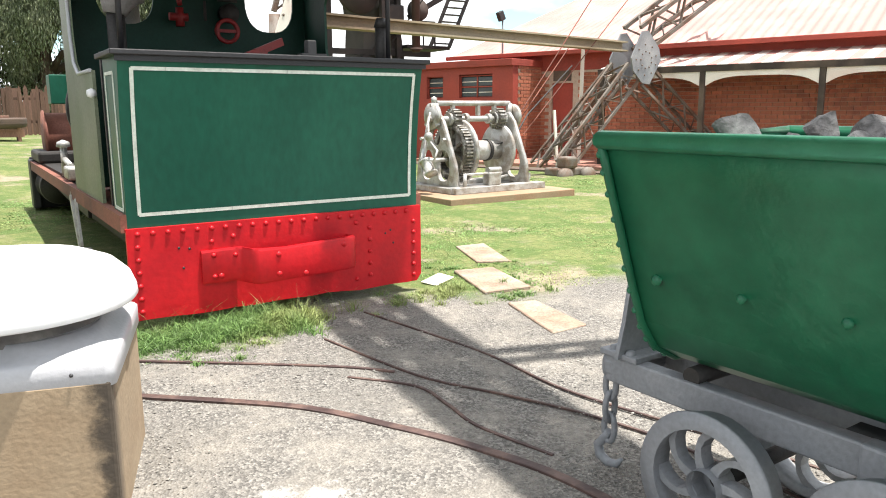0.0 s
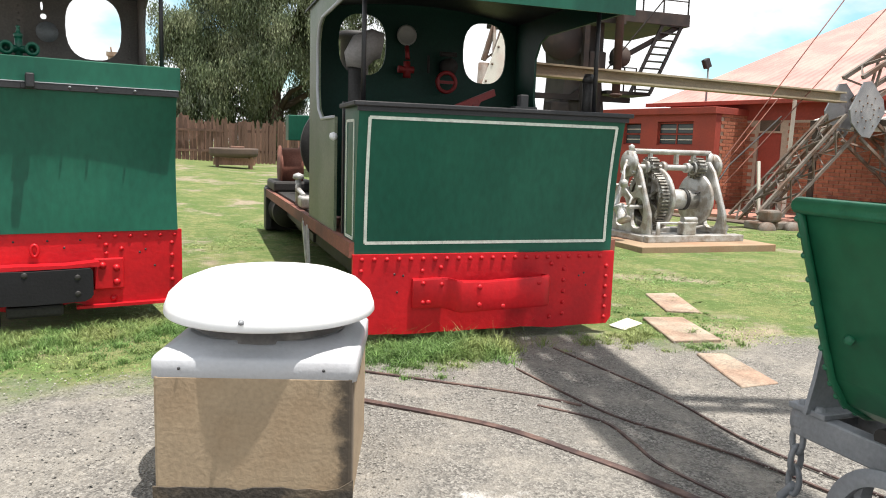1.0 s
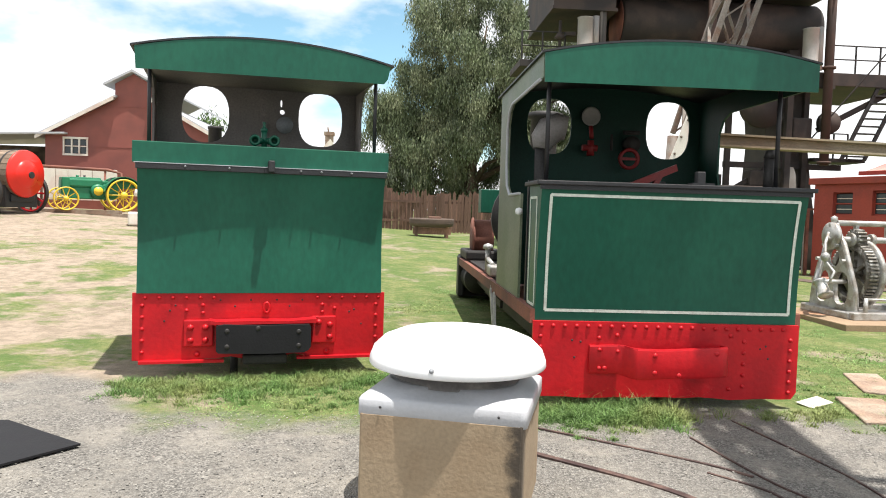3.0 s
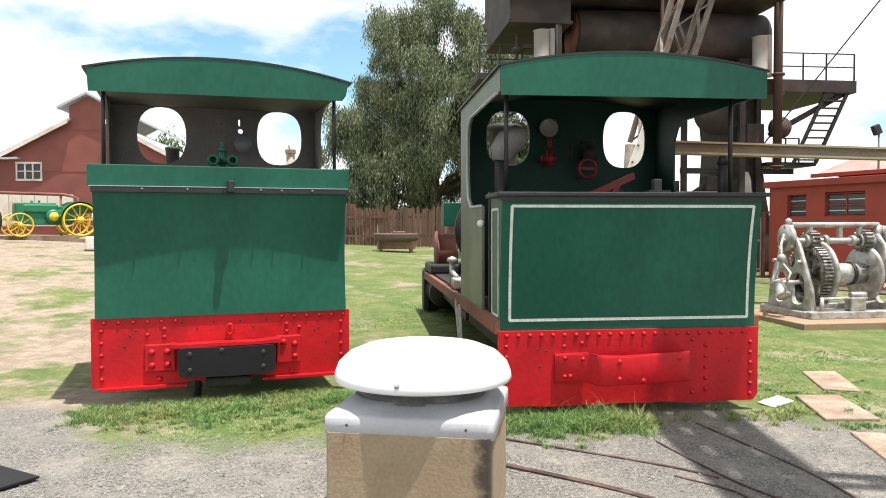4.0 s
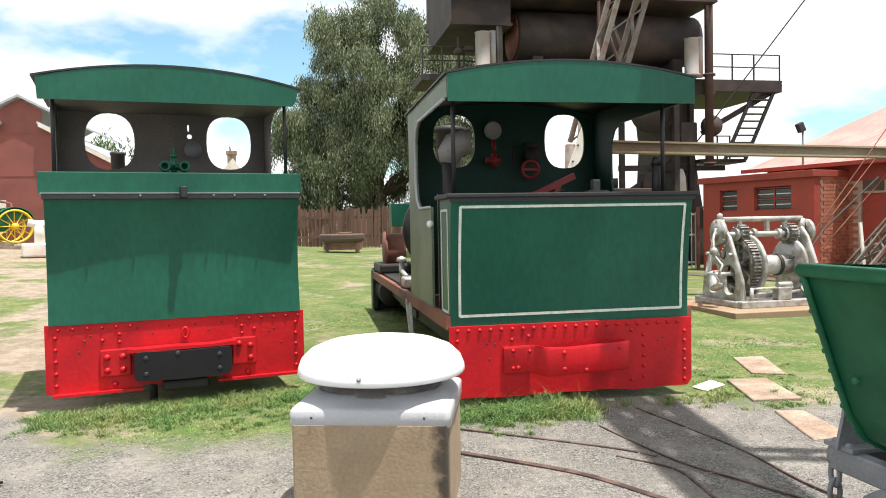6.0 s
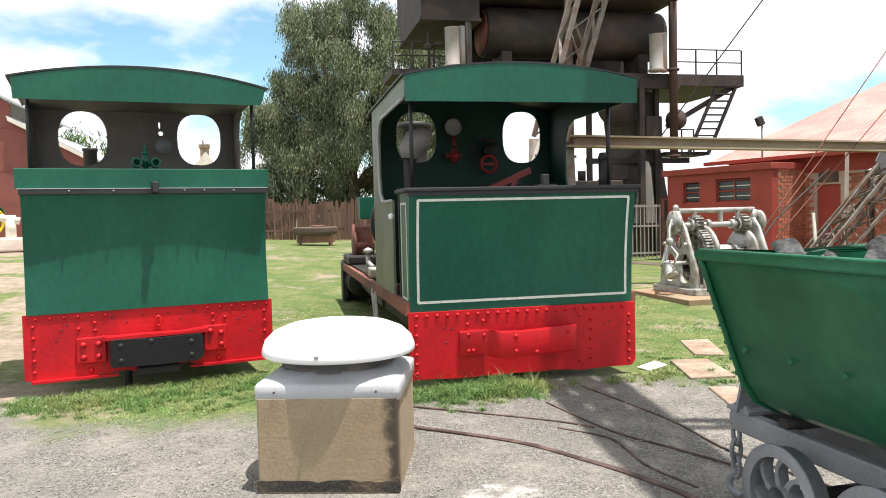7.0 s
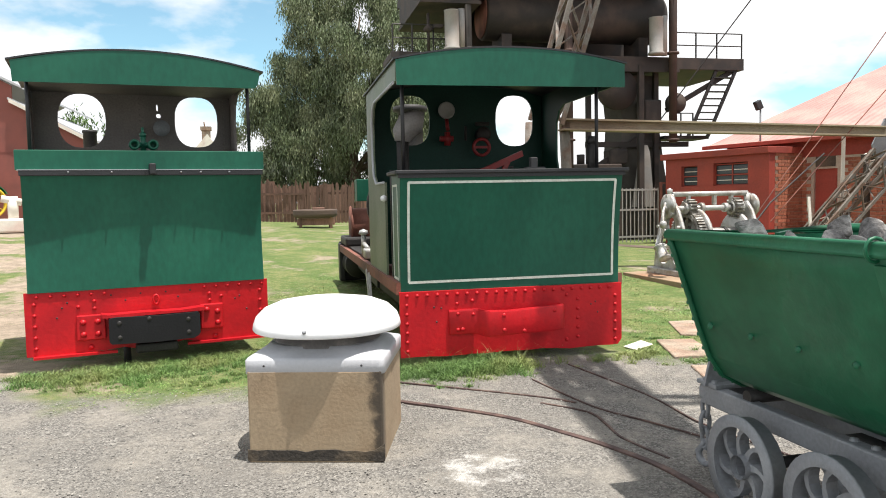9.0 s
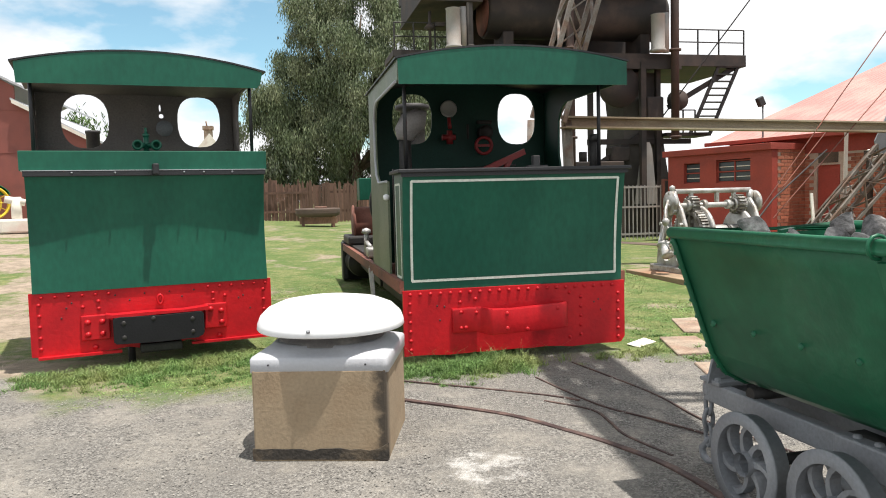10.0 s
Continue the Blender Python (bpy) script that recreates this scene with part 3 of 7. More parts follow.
    # post, plus a black sheet added in place of the doorway's dark inside
    made("door_post_and_shade", BLACK, e, lambda bm: (box(bm, -0.93, -0.9, 0.5, 0.54, 0.68, 1.6), box(bm, -0.9, -0.88, 0.33, 0.7, 0.68, 1.5)), "black cab post and added sheet for the doorway's shade")
    made("door_knob", WHITE, e, lambda bm: lathe(bm, [(0, -0.03), (0.025, -0.02), (0.03, 0), (0.025, 0.02), (0, 0.03)], Matrix.Translation((-0.98, 0.6, 1.36)), 12))

    def bulkhead(bm):
        out = [(-0.938, 0.68), (0.938, 0.68)] + arch(0.938, 2.438, 2.545)[::-1]
        plate(bm, out, [oval(-0.51, 2.17, 0.42, 0.52), oval(0.63, 2.17, 0.42, 0.54)], 0.02, Matrix.Translation((0, 1.84, 0)))
    made("bulkhead", GREEN_SHADE, e, bulkhead, "green cab front with two oval windows, shade in its colour")

    def roof(bm):
        n = arch(0.98, 2.43, 2.54)
        rows = []
        for x, z in n:
            rows.append([bm.verts.new((x, y, z + dz)) for y, dz in ((-0.116, 0.0), (2.0, 0.0), (2.0, 0.014), (-0.116, 0.014))])
        for a, b in zip(rows, rows[1:]):
            for k in range(4):
                bm.faces.new((a[k], a[(k + 1) % 4], b[(k + 1) % 4], b[k]))
        bm.faces.new(rows[0]), bm.faces.new(rows[-1][::-1])
    made("roof", BLACK, e, roof, "arched cab roof with dark top")
    made("fascia", GREEN, e, lambda bm: prism(bm, [(-0.955, 2.235), (0.96, 2.24)] + arch(0.96, 2.43, 2.54)[::-1], 0.012, Matrix.Translation((0, -0.112, 0))), "green roof fascia board")
    for x in (-0.88, 0.8):
        made("cab_post", BLACK, e, lambda bm, x=x: rod(bm, (x, 0.1, 1.56), (x, 0.1, 2.46), 0.016))
    made("brake_column", STEEL_DARK, e, lambda bm: (rod(bm, (0.79, 0.18, 1.5), (0.79, 0.18, 1.82), 0.04), rod(bm, (0.79, 0.18, 1.8), (0.79, 0.18, 1.86), 0.05, 0.03)))
    made("tank_filler", BLACK, e, lambda bm: (box(bm, 0.14, 0.2, -0.09, -0.03, 1.575, 1.67, 0.008), box(bm, 0.1, 0.26, -0.1, -0.02, 1.575, 1.59)))

    # backhead fittings
    made("gauge", DIAL, e, lambda bm: lathe(bm, [(0, 0), (0.085, 0), (0.09, 0.02), (0.075, 0.03), (0.07, 0.022), (0, 0.022)], Matrix.Translation((-0.13, 1.8, 2.27)) @ Matrix.Rotation(radians(90), 4, "X"), 24), "round pressure gauge")
    made("valve", RED_SHADE, e, lambda bm: (rod(bm, (-0.14, 1.72, 1.9), (-0.14, 1.72, 2.04), 0.035, 0.03), rod(bm, (-0.14, 1.7, 2.06), (-0.14, 1.74, 2.17), 0.02), rod(bm, (-0.22, 1.72, 1.97), (-0.08, 1.72, 1.97), 0.03)))
    made("regulator", RED_SHADE, e, lambda bm: (lathe(bm, [(0.07, -0.015), (0.1, -0.015), (0.1, 0.015), (0.07, 0.015), (0.07, -0.015)], Matrix.Translation((0.22, 1.7, 1.88)) @ Matrix.Rotation(radians(90), 4, "X"), 20), bar(bm, (0.14, 1.7, 1.88), (0.3, 1.7, 1.88), 0.02, 0.025)))
    made("lever", RED_SHADE, e, lambda bm: (bar(bm, (-0.05, 1.2, 1.55), (0.6, 1.5, 1.8), 0.02, 0.06), bar(bm, (0.35, 1.4, 1.6), (0.42, 1.42, 1.72), 0.03, 0.05), bar(bm, (0.0, 1.2, 1.6), (0.2, 1.2, 1.56), 0.02, 0.05)))
    made("backhead", STEEL_DARK, e, lambda bm: (lathe(bm, [(0, 0), (0.34, 0), (0.34, 0.2), (0, 0.2)], Matrix.Translation((0, 1.82, 1.32)) @ Matrix.Rotation(radians(90), 4, "X"), 28), rod(bm, (-0.4, 1.5, 1.62), (0.5, 1.5, 1.66), 0.012)))
    made("water_gauge", TOWERDARK, e, lambda bm: lathe(bm, [(0, 0), (0.07, 0), (0.075, 0.1), (0, 0.13)], Matrix.Translation((0.25, 1.8, 2.02)) @ Matrix.Rotation(radians(90), 4, "X"), 18))
    made("gauge_glass", TOWERDARK, e, lambda bm: rod(bm, (0.05, 1.7, 1.95), (0.05, 1.7, 2.1), 0.012))
    made("steam_cock", TOWERDARK, e, lambda bm: rod(bm, (0.15, 1.68, 2.12), (0.3, 1.68, 2.12), 0.02))
    made("vent_pipe", STEEL_DARK, e, lambda bm: rod(bm, (-0.7, 1.2, 1.3), (-0.7, 1.2, 1.93), 0.06))
    made("vent_cowl", COWLGREY, e, lambda bm: pipe(bm, [(-0.7, 1.2, 1.9), (-0.69, 1.2, 1.98), (-0.64, 1.19, 2.06), (-0.57, 1.18, 2.09), (-0.5, 1.17, 2.08)], [0.075, 0.11, 0.125, 0.12, 0.1], 18), "dusty grey elbow cowl")
    boiler_and_frame(e, 3.4, STEEL_DARK)
    made("chimney", STEEL_DARK, e, lambda bm: lathe(bm, [(0.2, 1.6), (0.17, 1.75), (0.17, 2.3), (0.24, 2.32), (0.24, 2.38), (0.17, 2.4), (0, 2.4)], Matrix.Translation((-0.05, 4.4, 0.25)), 24), "black flared chimney")
    made("front_plate", BLACK, e, lambda bm: (box(bm, -0.97, 0.97, 5.84, 5.9, 0.1, 0.72, 0.012), box(bm, -0.99, -0.9, 5.6, 5.86, 0.12, 0.7, 0.02)), "black front buffer beam")
    made("sandbox", STEEL_DARK, e, lambda bm: box(bm, -0.95, -0.4, 4.9, 5.8, 0.69, 0.82, 0.03))
    made("pulley_drum", RUSTRED, e, lambda bm: lathe(bm, [(0, 0), (0.28, 0), (0.28, 0.02), (0.25, 0.03), (0.25, 0.25), (0.28, 0.26), (0.28, 0.28), (0, 0.28)], Matrix.Translation((-0.84, 5.3, 0.99)) @ Matrix.Rotation(radians(90), 4, "Y"), 24), "rust-red cylinder end")
    made("oil_box", GREEN, e, lambda bm: box(bm, -0.76, -0.5, 5.0, 5.3, 1.34, 1.66, 0.01))
    made("dome_ring", STEEL_DARK, e, lambda bm: lathe(bm, [(0.44, 0), (0.56, 0.02), (0.56, 0.12), (0.44, 0.14)], Matrix.Translation((-0.12, 4.4, 1.28)) @ Matrix.Rotation(radians(-90), 4, "X"), 32))
    made("cylinder", STEEL_DARK, e, lambda bm: (lathe(bm, [(0, 0), (0.19, 0), (0.2, 0.05), (0.17, 0.07), (0.17, 0.5), (0.2, 0.52), (0.19, 0.57), (0, 0.6)], Matrix.Translation((-0.76, 5.0, 0.42)) @ Matrix.Rotation(radians(-90), 4, "X"), 20), bar(bm, (-0.76, 2.8, 0.36), (-0.76, 5.0, 0.42), 0.03, 0.08)))
    made("step_hanger", SILVER, e, lambda bm: (bar(bm, (-0.98, 2.05, 0.6), (-0.98, 1.75, 0.2), 0.03, 0.05), bar(bm, (-0.98, 1.82, 0.6), (-0.98, 1.7, 0.25), 0.02, 0.03), box(bm, -1.0, -0.9, 1.66, 1.84, 0.16, 0.22, 0.01), rod(bm, (-0.98, 2.1, 0.6), (-0.93, 2.1, 0.6), 0.04)), "silver-painted step hanger")
    made("hand_valve", SILVER, e, lambda bm: (rod(bm, (-0.9, 3.0, 0.69), (-0.9, 3.0, 0.95), 0.03), lathe(bm, [(0, 0), (0.06, 0.02), (0.05, 0.06), (0, 0.08)], Matrix.Translation((-0.9, 3.0, 0.93)), 12), rod(bm, (-0.9, 2.6, 0.8), (-0.9, 3.0, 0.84), 0.025), box(bm, -0.95, -0.8, 2.4, 2.7, 0.69, 0.8, 0.02)))
    return e


def engine_left():
    m = Matrix.Translation((-2.96, 0.855, 0)) @ Matrix.Rotation(math.atan2(0.43, 1.9), 4, "Z")
    e = thing("steam_locomotive", "plain green narrow-gauge steam locomotive with black buffer block", "locomotive", m)
    made("headstock", RED, e, lambda bm: headstock(bm, 0.97, 0.14, 0.657, 0.03, 0.05, 8), "red riveted headstock with bent lower lip")
    tank = made("tank", GREEN, e, lambda bm: flared(bm, 0.94, 0.655, 1.64, 0.7, 0.102, 3.5, sag=0.024, foot=0.045), "green rear tank, face curving out to its rim")
    made("tank_top", GREEN, tank, lambda bm: box(bm, -0.975, 0.965, -0.095, 0.68, 1.64, 1.8, 0.006), "green coping board")
    made("black_strip", BLACK, tank, lambda bm: box(bm, -0.95, 0.95, -0.112, -0.06, 1.594, 1.638, 0.004))
    made("strip_edge", LID, tank, lambda bm: box(bm, -0.96, 0.95, -0.114, -0.08, 1.638, 1.643))
    made("latch", BLACK, e, lambda bm: (box(bm, 0.005, 0.055, -0.21, -0.1, 1.6, 1.69, 0.008), box(bm, -0.02, 0.075, -0.14, -0.1, 1.598, 1.628)), "black latch")
    rivet_parts([(x, -0.112, 1.62) for x in (-0.6, -0.28, 0.26, 0.42, 0.66)], tank, STEEL_GREY, 0.009, 0.03, name="bolt")

    def block(bm):
        prism(bm, [(-0.36, 0.23), (-0.34, 0.21), (0.0, 0.2), (0.3, 0.205), (0.34, 0.225), (0.355, 0.25), (0.355, 0.405), (0.34, 0.425), (0.0, 0.42), (-0.3, 0.43), (-0.345, 0.425), (-0.36, 0.41)], 0.14, Matrix.Translation((0, -0.2, 0)))
    made("buffer_block", RUBBER, e, block, "black timber buffer block with bolts")
    made("buffer_mount", RED, e, lambda bm: (box(bm, -0.6, -0.38, -0.06, -0.03, 0.24, 0.45, 0.01), box(bm, 0.375, 0.57, -0.06, -0.03, 0.25, 0.47, 0.01), prism(bm, [(-0.41, 0.425), (0.4, 0.43), (0.4, 0.465), (0.2, 0.45), (-0.1, 0.455), (-0.36, 0.45), (-0.41, 0.46)], 0.13, Matrix.Translation((0, -0.17, 0)))), "red mounting plates")
    made("lower_flange", RED, e, lambda bm: box(bm, -0.92, -0.3, -0.09, -0.03, 0.12, 0.14))
    made("lower_flange", RED, e, lambda bm: box(bm, 0.26, 0.92, -0.09, -0.03, 0.13, 0.15))
    made("lifting_eye", RED, e, lambda bm: pipe(bm, [(0.02 + 0.022 * math.cos(a), -0.05, 0.54 + 0.04 * math.sin(a)) for a in np.linspace(0, math.tau, 14)[:-1]], 0.011, 6, True))
    spots = [(-0.88 + 0.1 * k, -0.03, 0.62) for k in range(19)] + [(s, -0.03, 0.2 + 0.09 * k) for s in (-0.9, 0.9) for k in range(5)]
    spots = [q for q in spots if not -0.35 < q[0] < 0.35] + [(s2, -0.03, z) for s2 in (-0.46, 0.46) for z in (0.5, 0.56)] + [(-0.58, -0.03, 0.52), (0.56, -0.03, 0.53)]
    rivet_parts(spots, e)
    rivet_parts([(-0.55, -0.06, 0.29), (-0.55, -0.06, 0.39), (-0.44, -0.06, 0.29), (-0.44, -0.06, 0.39), (0.52, -0.06, 0.3), (0.52, -0.06, 0.4), (0.43, -0.06, 0.42), (-0.5, -0.03, 0.18), (0.5, -0.03, 0.18)], e, r=0.026, h=0.02, name="bolt")
    rivet_parts([(-0.28, -0.2, 0.38), (-0.28, -0.2, 0.26), (0.26, -0.2, 0.37), (0.26, -0.2, 0.26), (-0.05, -0.2, 0.4)], e, STEEL_DARK, 0.02, 0.006, name="bolt")
    rivet_parts([(x, -0.031, z) for x, z in ((-0.33, 0.6), (-0.22, 0.55), (-0.1, 0.6), (0.1, 0.6), (0.2, 0.55), (0.3, 0.6), (-0.7, 0.52), (-0.74, 0.44), (0.68, 0.5), (0.72, 0.52), (0.78, 0.4), (-0.66, 0.56))], e, BLACK, 0.008, 0.003, name="bolt_hole")
    made("coupling", STEEL_DARK, e, lambda bm: (box(bm, -0.16, 0.18, -0.12, 0.3, 0.1, 0.18, 0.02), rod(bm, (-0.22, 0.1, 0.0), (-0.22, 0.1, 0.2), 0.03)))

    def bulkhead(bm):
        out = [(-0.909, 1.0), (0.909, 1.0)] + arch(0.909, 2.51, 2.63)[::-1]
        plate(bm, out, [oval(-0.487, 2.175, 0.42, 0.52, power=2.4), oval(0.574, 2.185, 0.42, 0.51, power=2.6), oval(0.2, 2.32, 0.018, 0.07, 8), oval(0.21, 2.24, 0.045, 0.045, 8)], 0.02, Matrix.Translation((0, 1.25, 0)))
    made("bulkhead", CAB_GREY, e, bulkhead, "brown-grey cab front with two oval windows")

    def side(bm, x):
        out = [(1.0, 0.66), (1.26, 0.66), (1.26, 2.5), (0.4, 2.5), (0.4, 2.44), (0.8, 2.42), (0.95, 2.34), (1.0, 2.2)]
        prism(bm, out, 0.02, Matrix.Translation((x, 0, 0)) @ Matrix.Rotation(radians(90), 4, "Z"))
    for x in (-0.91, 0.93):
        made("cab_side", CAB_GREY, e, lambda bm, x=x: side(bm, x))

    def roof(bm):
        rows = []
        for x, z in arch(1.0, 2.5, 2.625):
            rows.append([bm.verts.new((x, y, z + dz)) for y, dz in ((-0.054, 0.0), (1.5, 0.0), (1.5, 0.014), (-0.054, 0.014))])
        for a, b in zip(rows, rows[1:]):
            for k in range(4):
                bm.faces.new((a[k], a[(k + 1) % 4], b[(k + 1) % 4], b[k]))
        bm.faces.new(rows[0]), bm.faces.new(rows[-1][::-1])
    made("roof", BLACK, e, roof, "arched cab roof")
    made("roof_lining", CAB_GREY, e, lambda bm: box(bm, -0.94, 0.94, 0.0, 1.25, 2.44, 2.46))
    made("fascia", GREEN, e, lambda bm: prism(bm, [(-0.96, 2.335), (0.92, 2.36), (0.95, 2.4)] + arch(0.97, 2.5, 2.625)[::-1], 0.012, Matrix.Translation((0, -0.05, 0))), "green roof fascia, slightly bent")
    for x in (-0.87, 0.87):
        made("cab_post", BLACK, e, lambda bm, x=x: rod(bm, (x, 0.05, 1.8), (x, 0.05, 2.5), 0.015))

    def injector(bm):
        rod(bm, (-0.01, 0.2, 1.78), (-0.01, 0.2, 1.96), 0.024)
        lathe(bm, [(0, -0.02), (0.026, -0.015), (0.03, 0.01), (0.014, 0.02), (0.01, 0.05), (0.016, 0.06), (0, 0.07)], Matrix.Translation((-0.01, 0.2, 1.955)), 12)
        for s in (-1, 1):
            rod(bm, (-0.01, 0.2, 1.865), (-0.01 + s * 0.07, 0.17, 1.868), 0.026)
            lathe(bm, [(0.0, 0.03), (0.022, 0.03), (0.026, 0.1), (0.044, 0.1), (0.046, 0.04), (0.036, 0.0), (0, -0.01)], Matrix.Translation((-0.01 + s * 0.075, 0.18, 1.865)) @ Matrix.Rotation(radians(90), 4, "X"), 16)
    made("injector", GREEN, e, injector, "green twin-barrel injector valve")
    made("seam_strip", CAB_GREY, e, lambda bm: box(bm, 0.0, 0.07, 1.238, 1.249, 1.0, 2.55), "riveted seam strip")
    rivet_parts([(0.035, 1.238, 1.86 + 0.055 * k) for k in range(12)] + [(0.84, 1.25, 1.86 + 0.055 * k) for k in range(11)], e, CAB_GREY, 0.009, 0.008)
    made("gauge", STEEL_GREY, e, lambda bm: lathe(bm, [(0, 0), (0.075, 0), (0.08, 0.03), (0, 0.035)], Matrix.Translation((0.22, 1.1, 2.1)) @ Matrix.Rotation(radians(90), 4, "X"), 18))
    boiler_and_frame(e, 3.2, STEEL_DARK)
    made("running_board", STEEL_DARK, e, lambda bm: box(bm, -0.93, 0.93, 0.0, 5.0, 0.58, 0.64))
    made("chimney", STEEL_DARK, e, lambda bm: lathe(bm, [(0.1, 1.5), (0.08, 1.65), (0.08, 2.16), (0.09, 2.17), (0.09, 2.2), (0, 2.2)], Matrix.Translation((-0.42, 3.6, 0.1)), 20), "black chimney")
    return e


engine_left()
engine_right()


# ---- roof ventilator on its plinth ----
def ventilator():
    m = Matrix.Translation((-1.735, -2.05, 0)) @ Matrix.Rotation(math.atan2(-0.21, 0.72), 4, "Z")
    v = thing("ventilator", "white mushroom ventilator cowl on an ochre plastered plinth", "ventilator", m)
    made("plinth", PLASTER, v, lambda bm: box(bm, -0.354, 0.354, 0, 0.73, -0.02, 0.475, 0.012), "rough ochre plastered plinth")
    made("damp_course", MOULD, v, lambda bm: prism(bm, [(-0.36, 0.0), (0.36, 0.0), (0.36, 0.09)] + [(0.36 - 0.72 * k / 14, 0.055 + 0.02 * noise.noise(Vector((k * 0.7, 3, 0)))) for k in range(1, 15)], 0.006, Matrix.Translation((0, -0.006, 0))), "black tar band at the foot")
    def lid(bm):
        prof = [(0.362, 0.452), (0.366, 0.456), (0.366, 0.524), (0.361, 0.534), (0.35, 0.54), (0.33, 0.551), (0.31, 0.565), (0.295, 0.585)]
        rows = []
        for h, zz in prof:
            r = 0.03 + (0.366 - h) * 2.6
            ring = []
            for cx, cy, a0 in ((h - r, r - h, -90), (h - r, h - r, 0), (r - h, h - r, 90), (r - h, r - h, 180)):
                for k in range(5):
                    a = radians(a0 + 22.5 * k)
                    ring.append(bm.verts.new((cx + r * math.cos(a), 0.367 + cy + r * math.sin(a), zz)))
            rows.append(ring)
        for a, b in zip(rows, rows[1:]):
            for k in range(20):
                f = bm.faces.new((a[k], a[(k + 1) % 20], b[(k + 1) % 20], b[k]))
                f.smooth = True
        bm.faces.new(rows[-1])
    made("flashing", LID, v, lid, "pale grey sheet-metal flashing")
    made("neck", GRIME_SHADE, v, lambda bm: lathe(bm, [(0.3, 0.575), (0.285, 0.6), (0.26, 0.625), (0.25, 0.7)], Matrix.Translation((0, 0.356, 0)), 36))
    prof = [(0.37, 0.655), (0.403, 0.642), (0.409, 0.65), (0.406, 0.675), (0.39, 0.717), (0.345, 0.76), (0.27, 0.79), (0.17, 0.806), (0.08, 0.812), (0, 0.814)]
    made("cowl", WHITE, v, lambda bm: lathe(bm, prof, Matrix.Translation((0, 0.356, 0)), 64), "white fibreglass mushroom cowl")
    made("cowl_soffit", GRIME_SHADE, v, lambda bm: lathe(bm, [(0.0, 0.7), (0.36, 0.68), (0.371, 0.656)], Matrix.Translation((0, 0.356, 0)), 64), "cowl underside darkened with grime and painted shade")
    rivet_parts([(-0.03, -0.048, 0.682)], v, STEEL_GREY, 0.011, 0.02, name="bolt")
    rivet_parts([(-0.26, -0.004, 0.5), (0.25, -0.004, 0.5), (-0.02, 0.09, 0.63)], v, BLACK, 0.006, 0.006, name="screw")


ventilator()


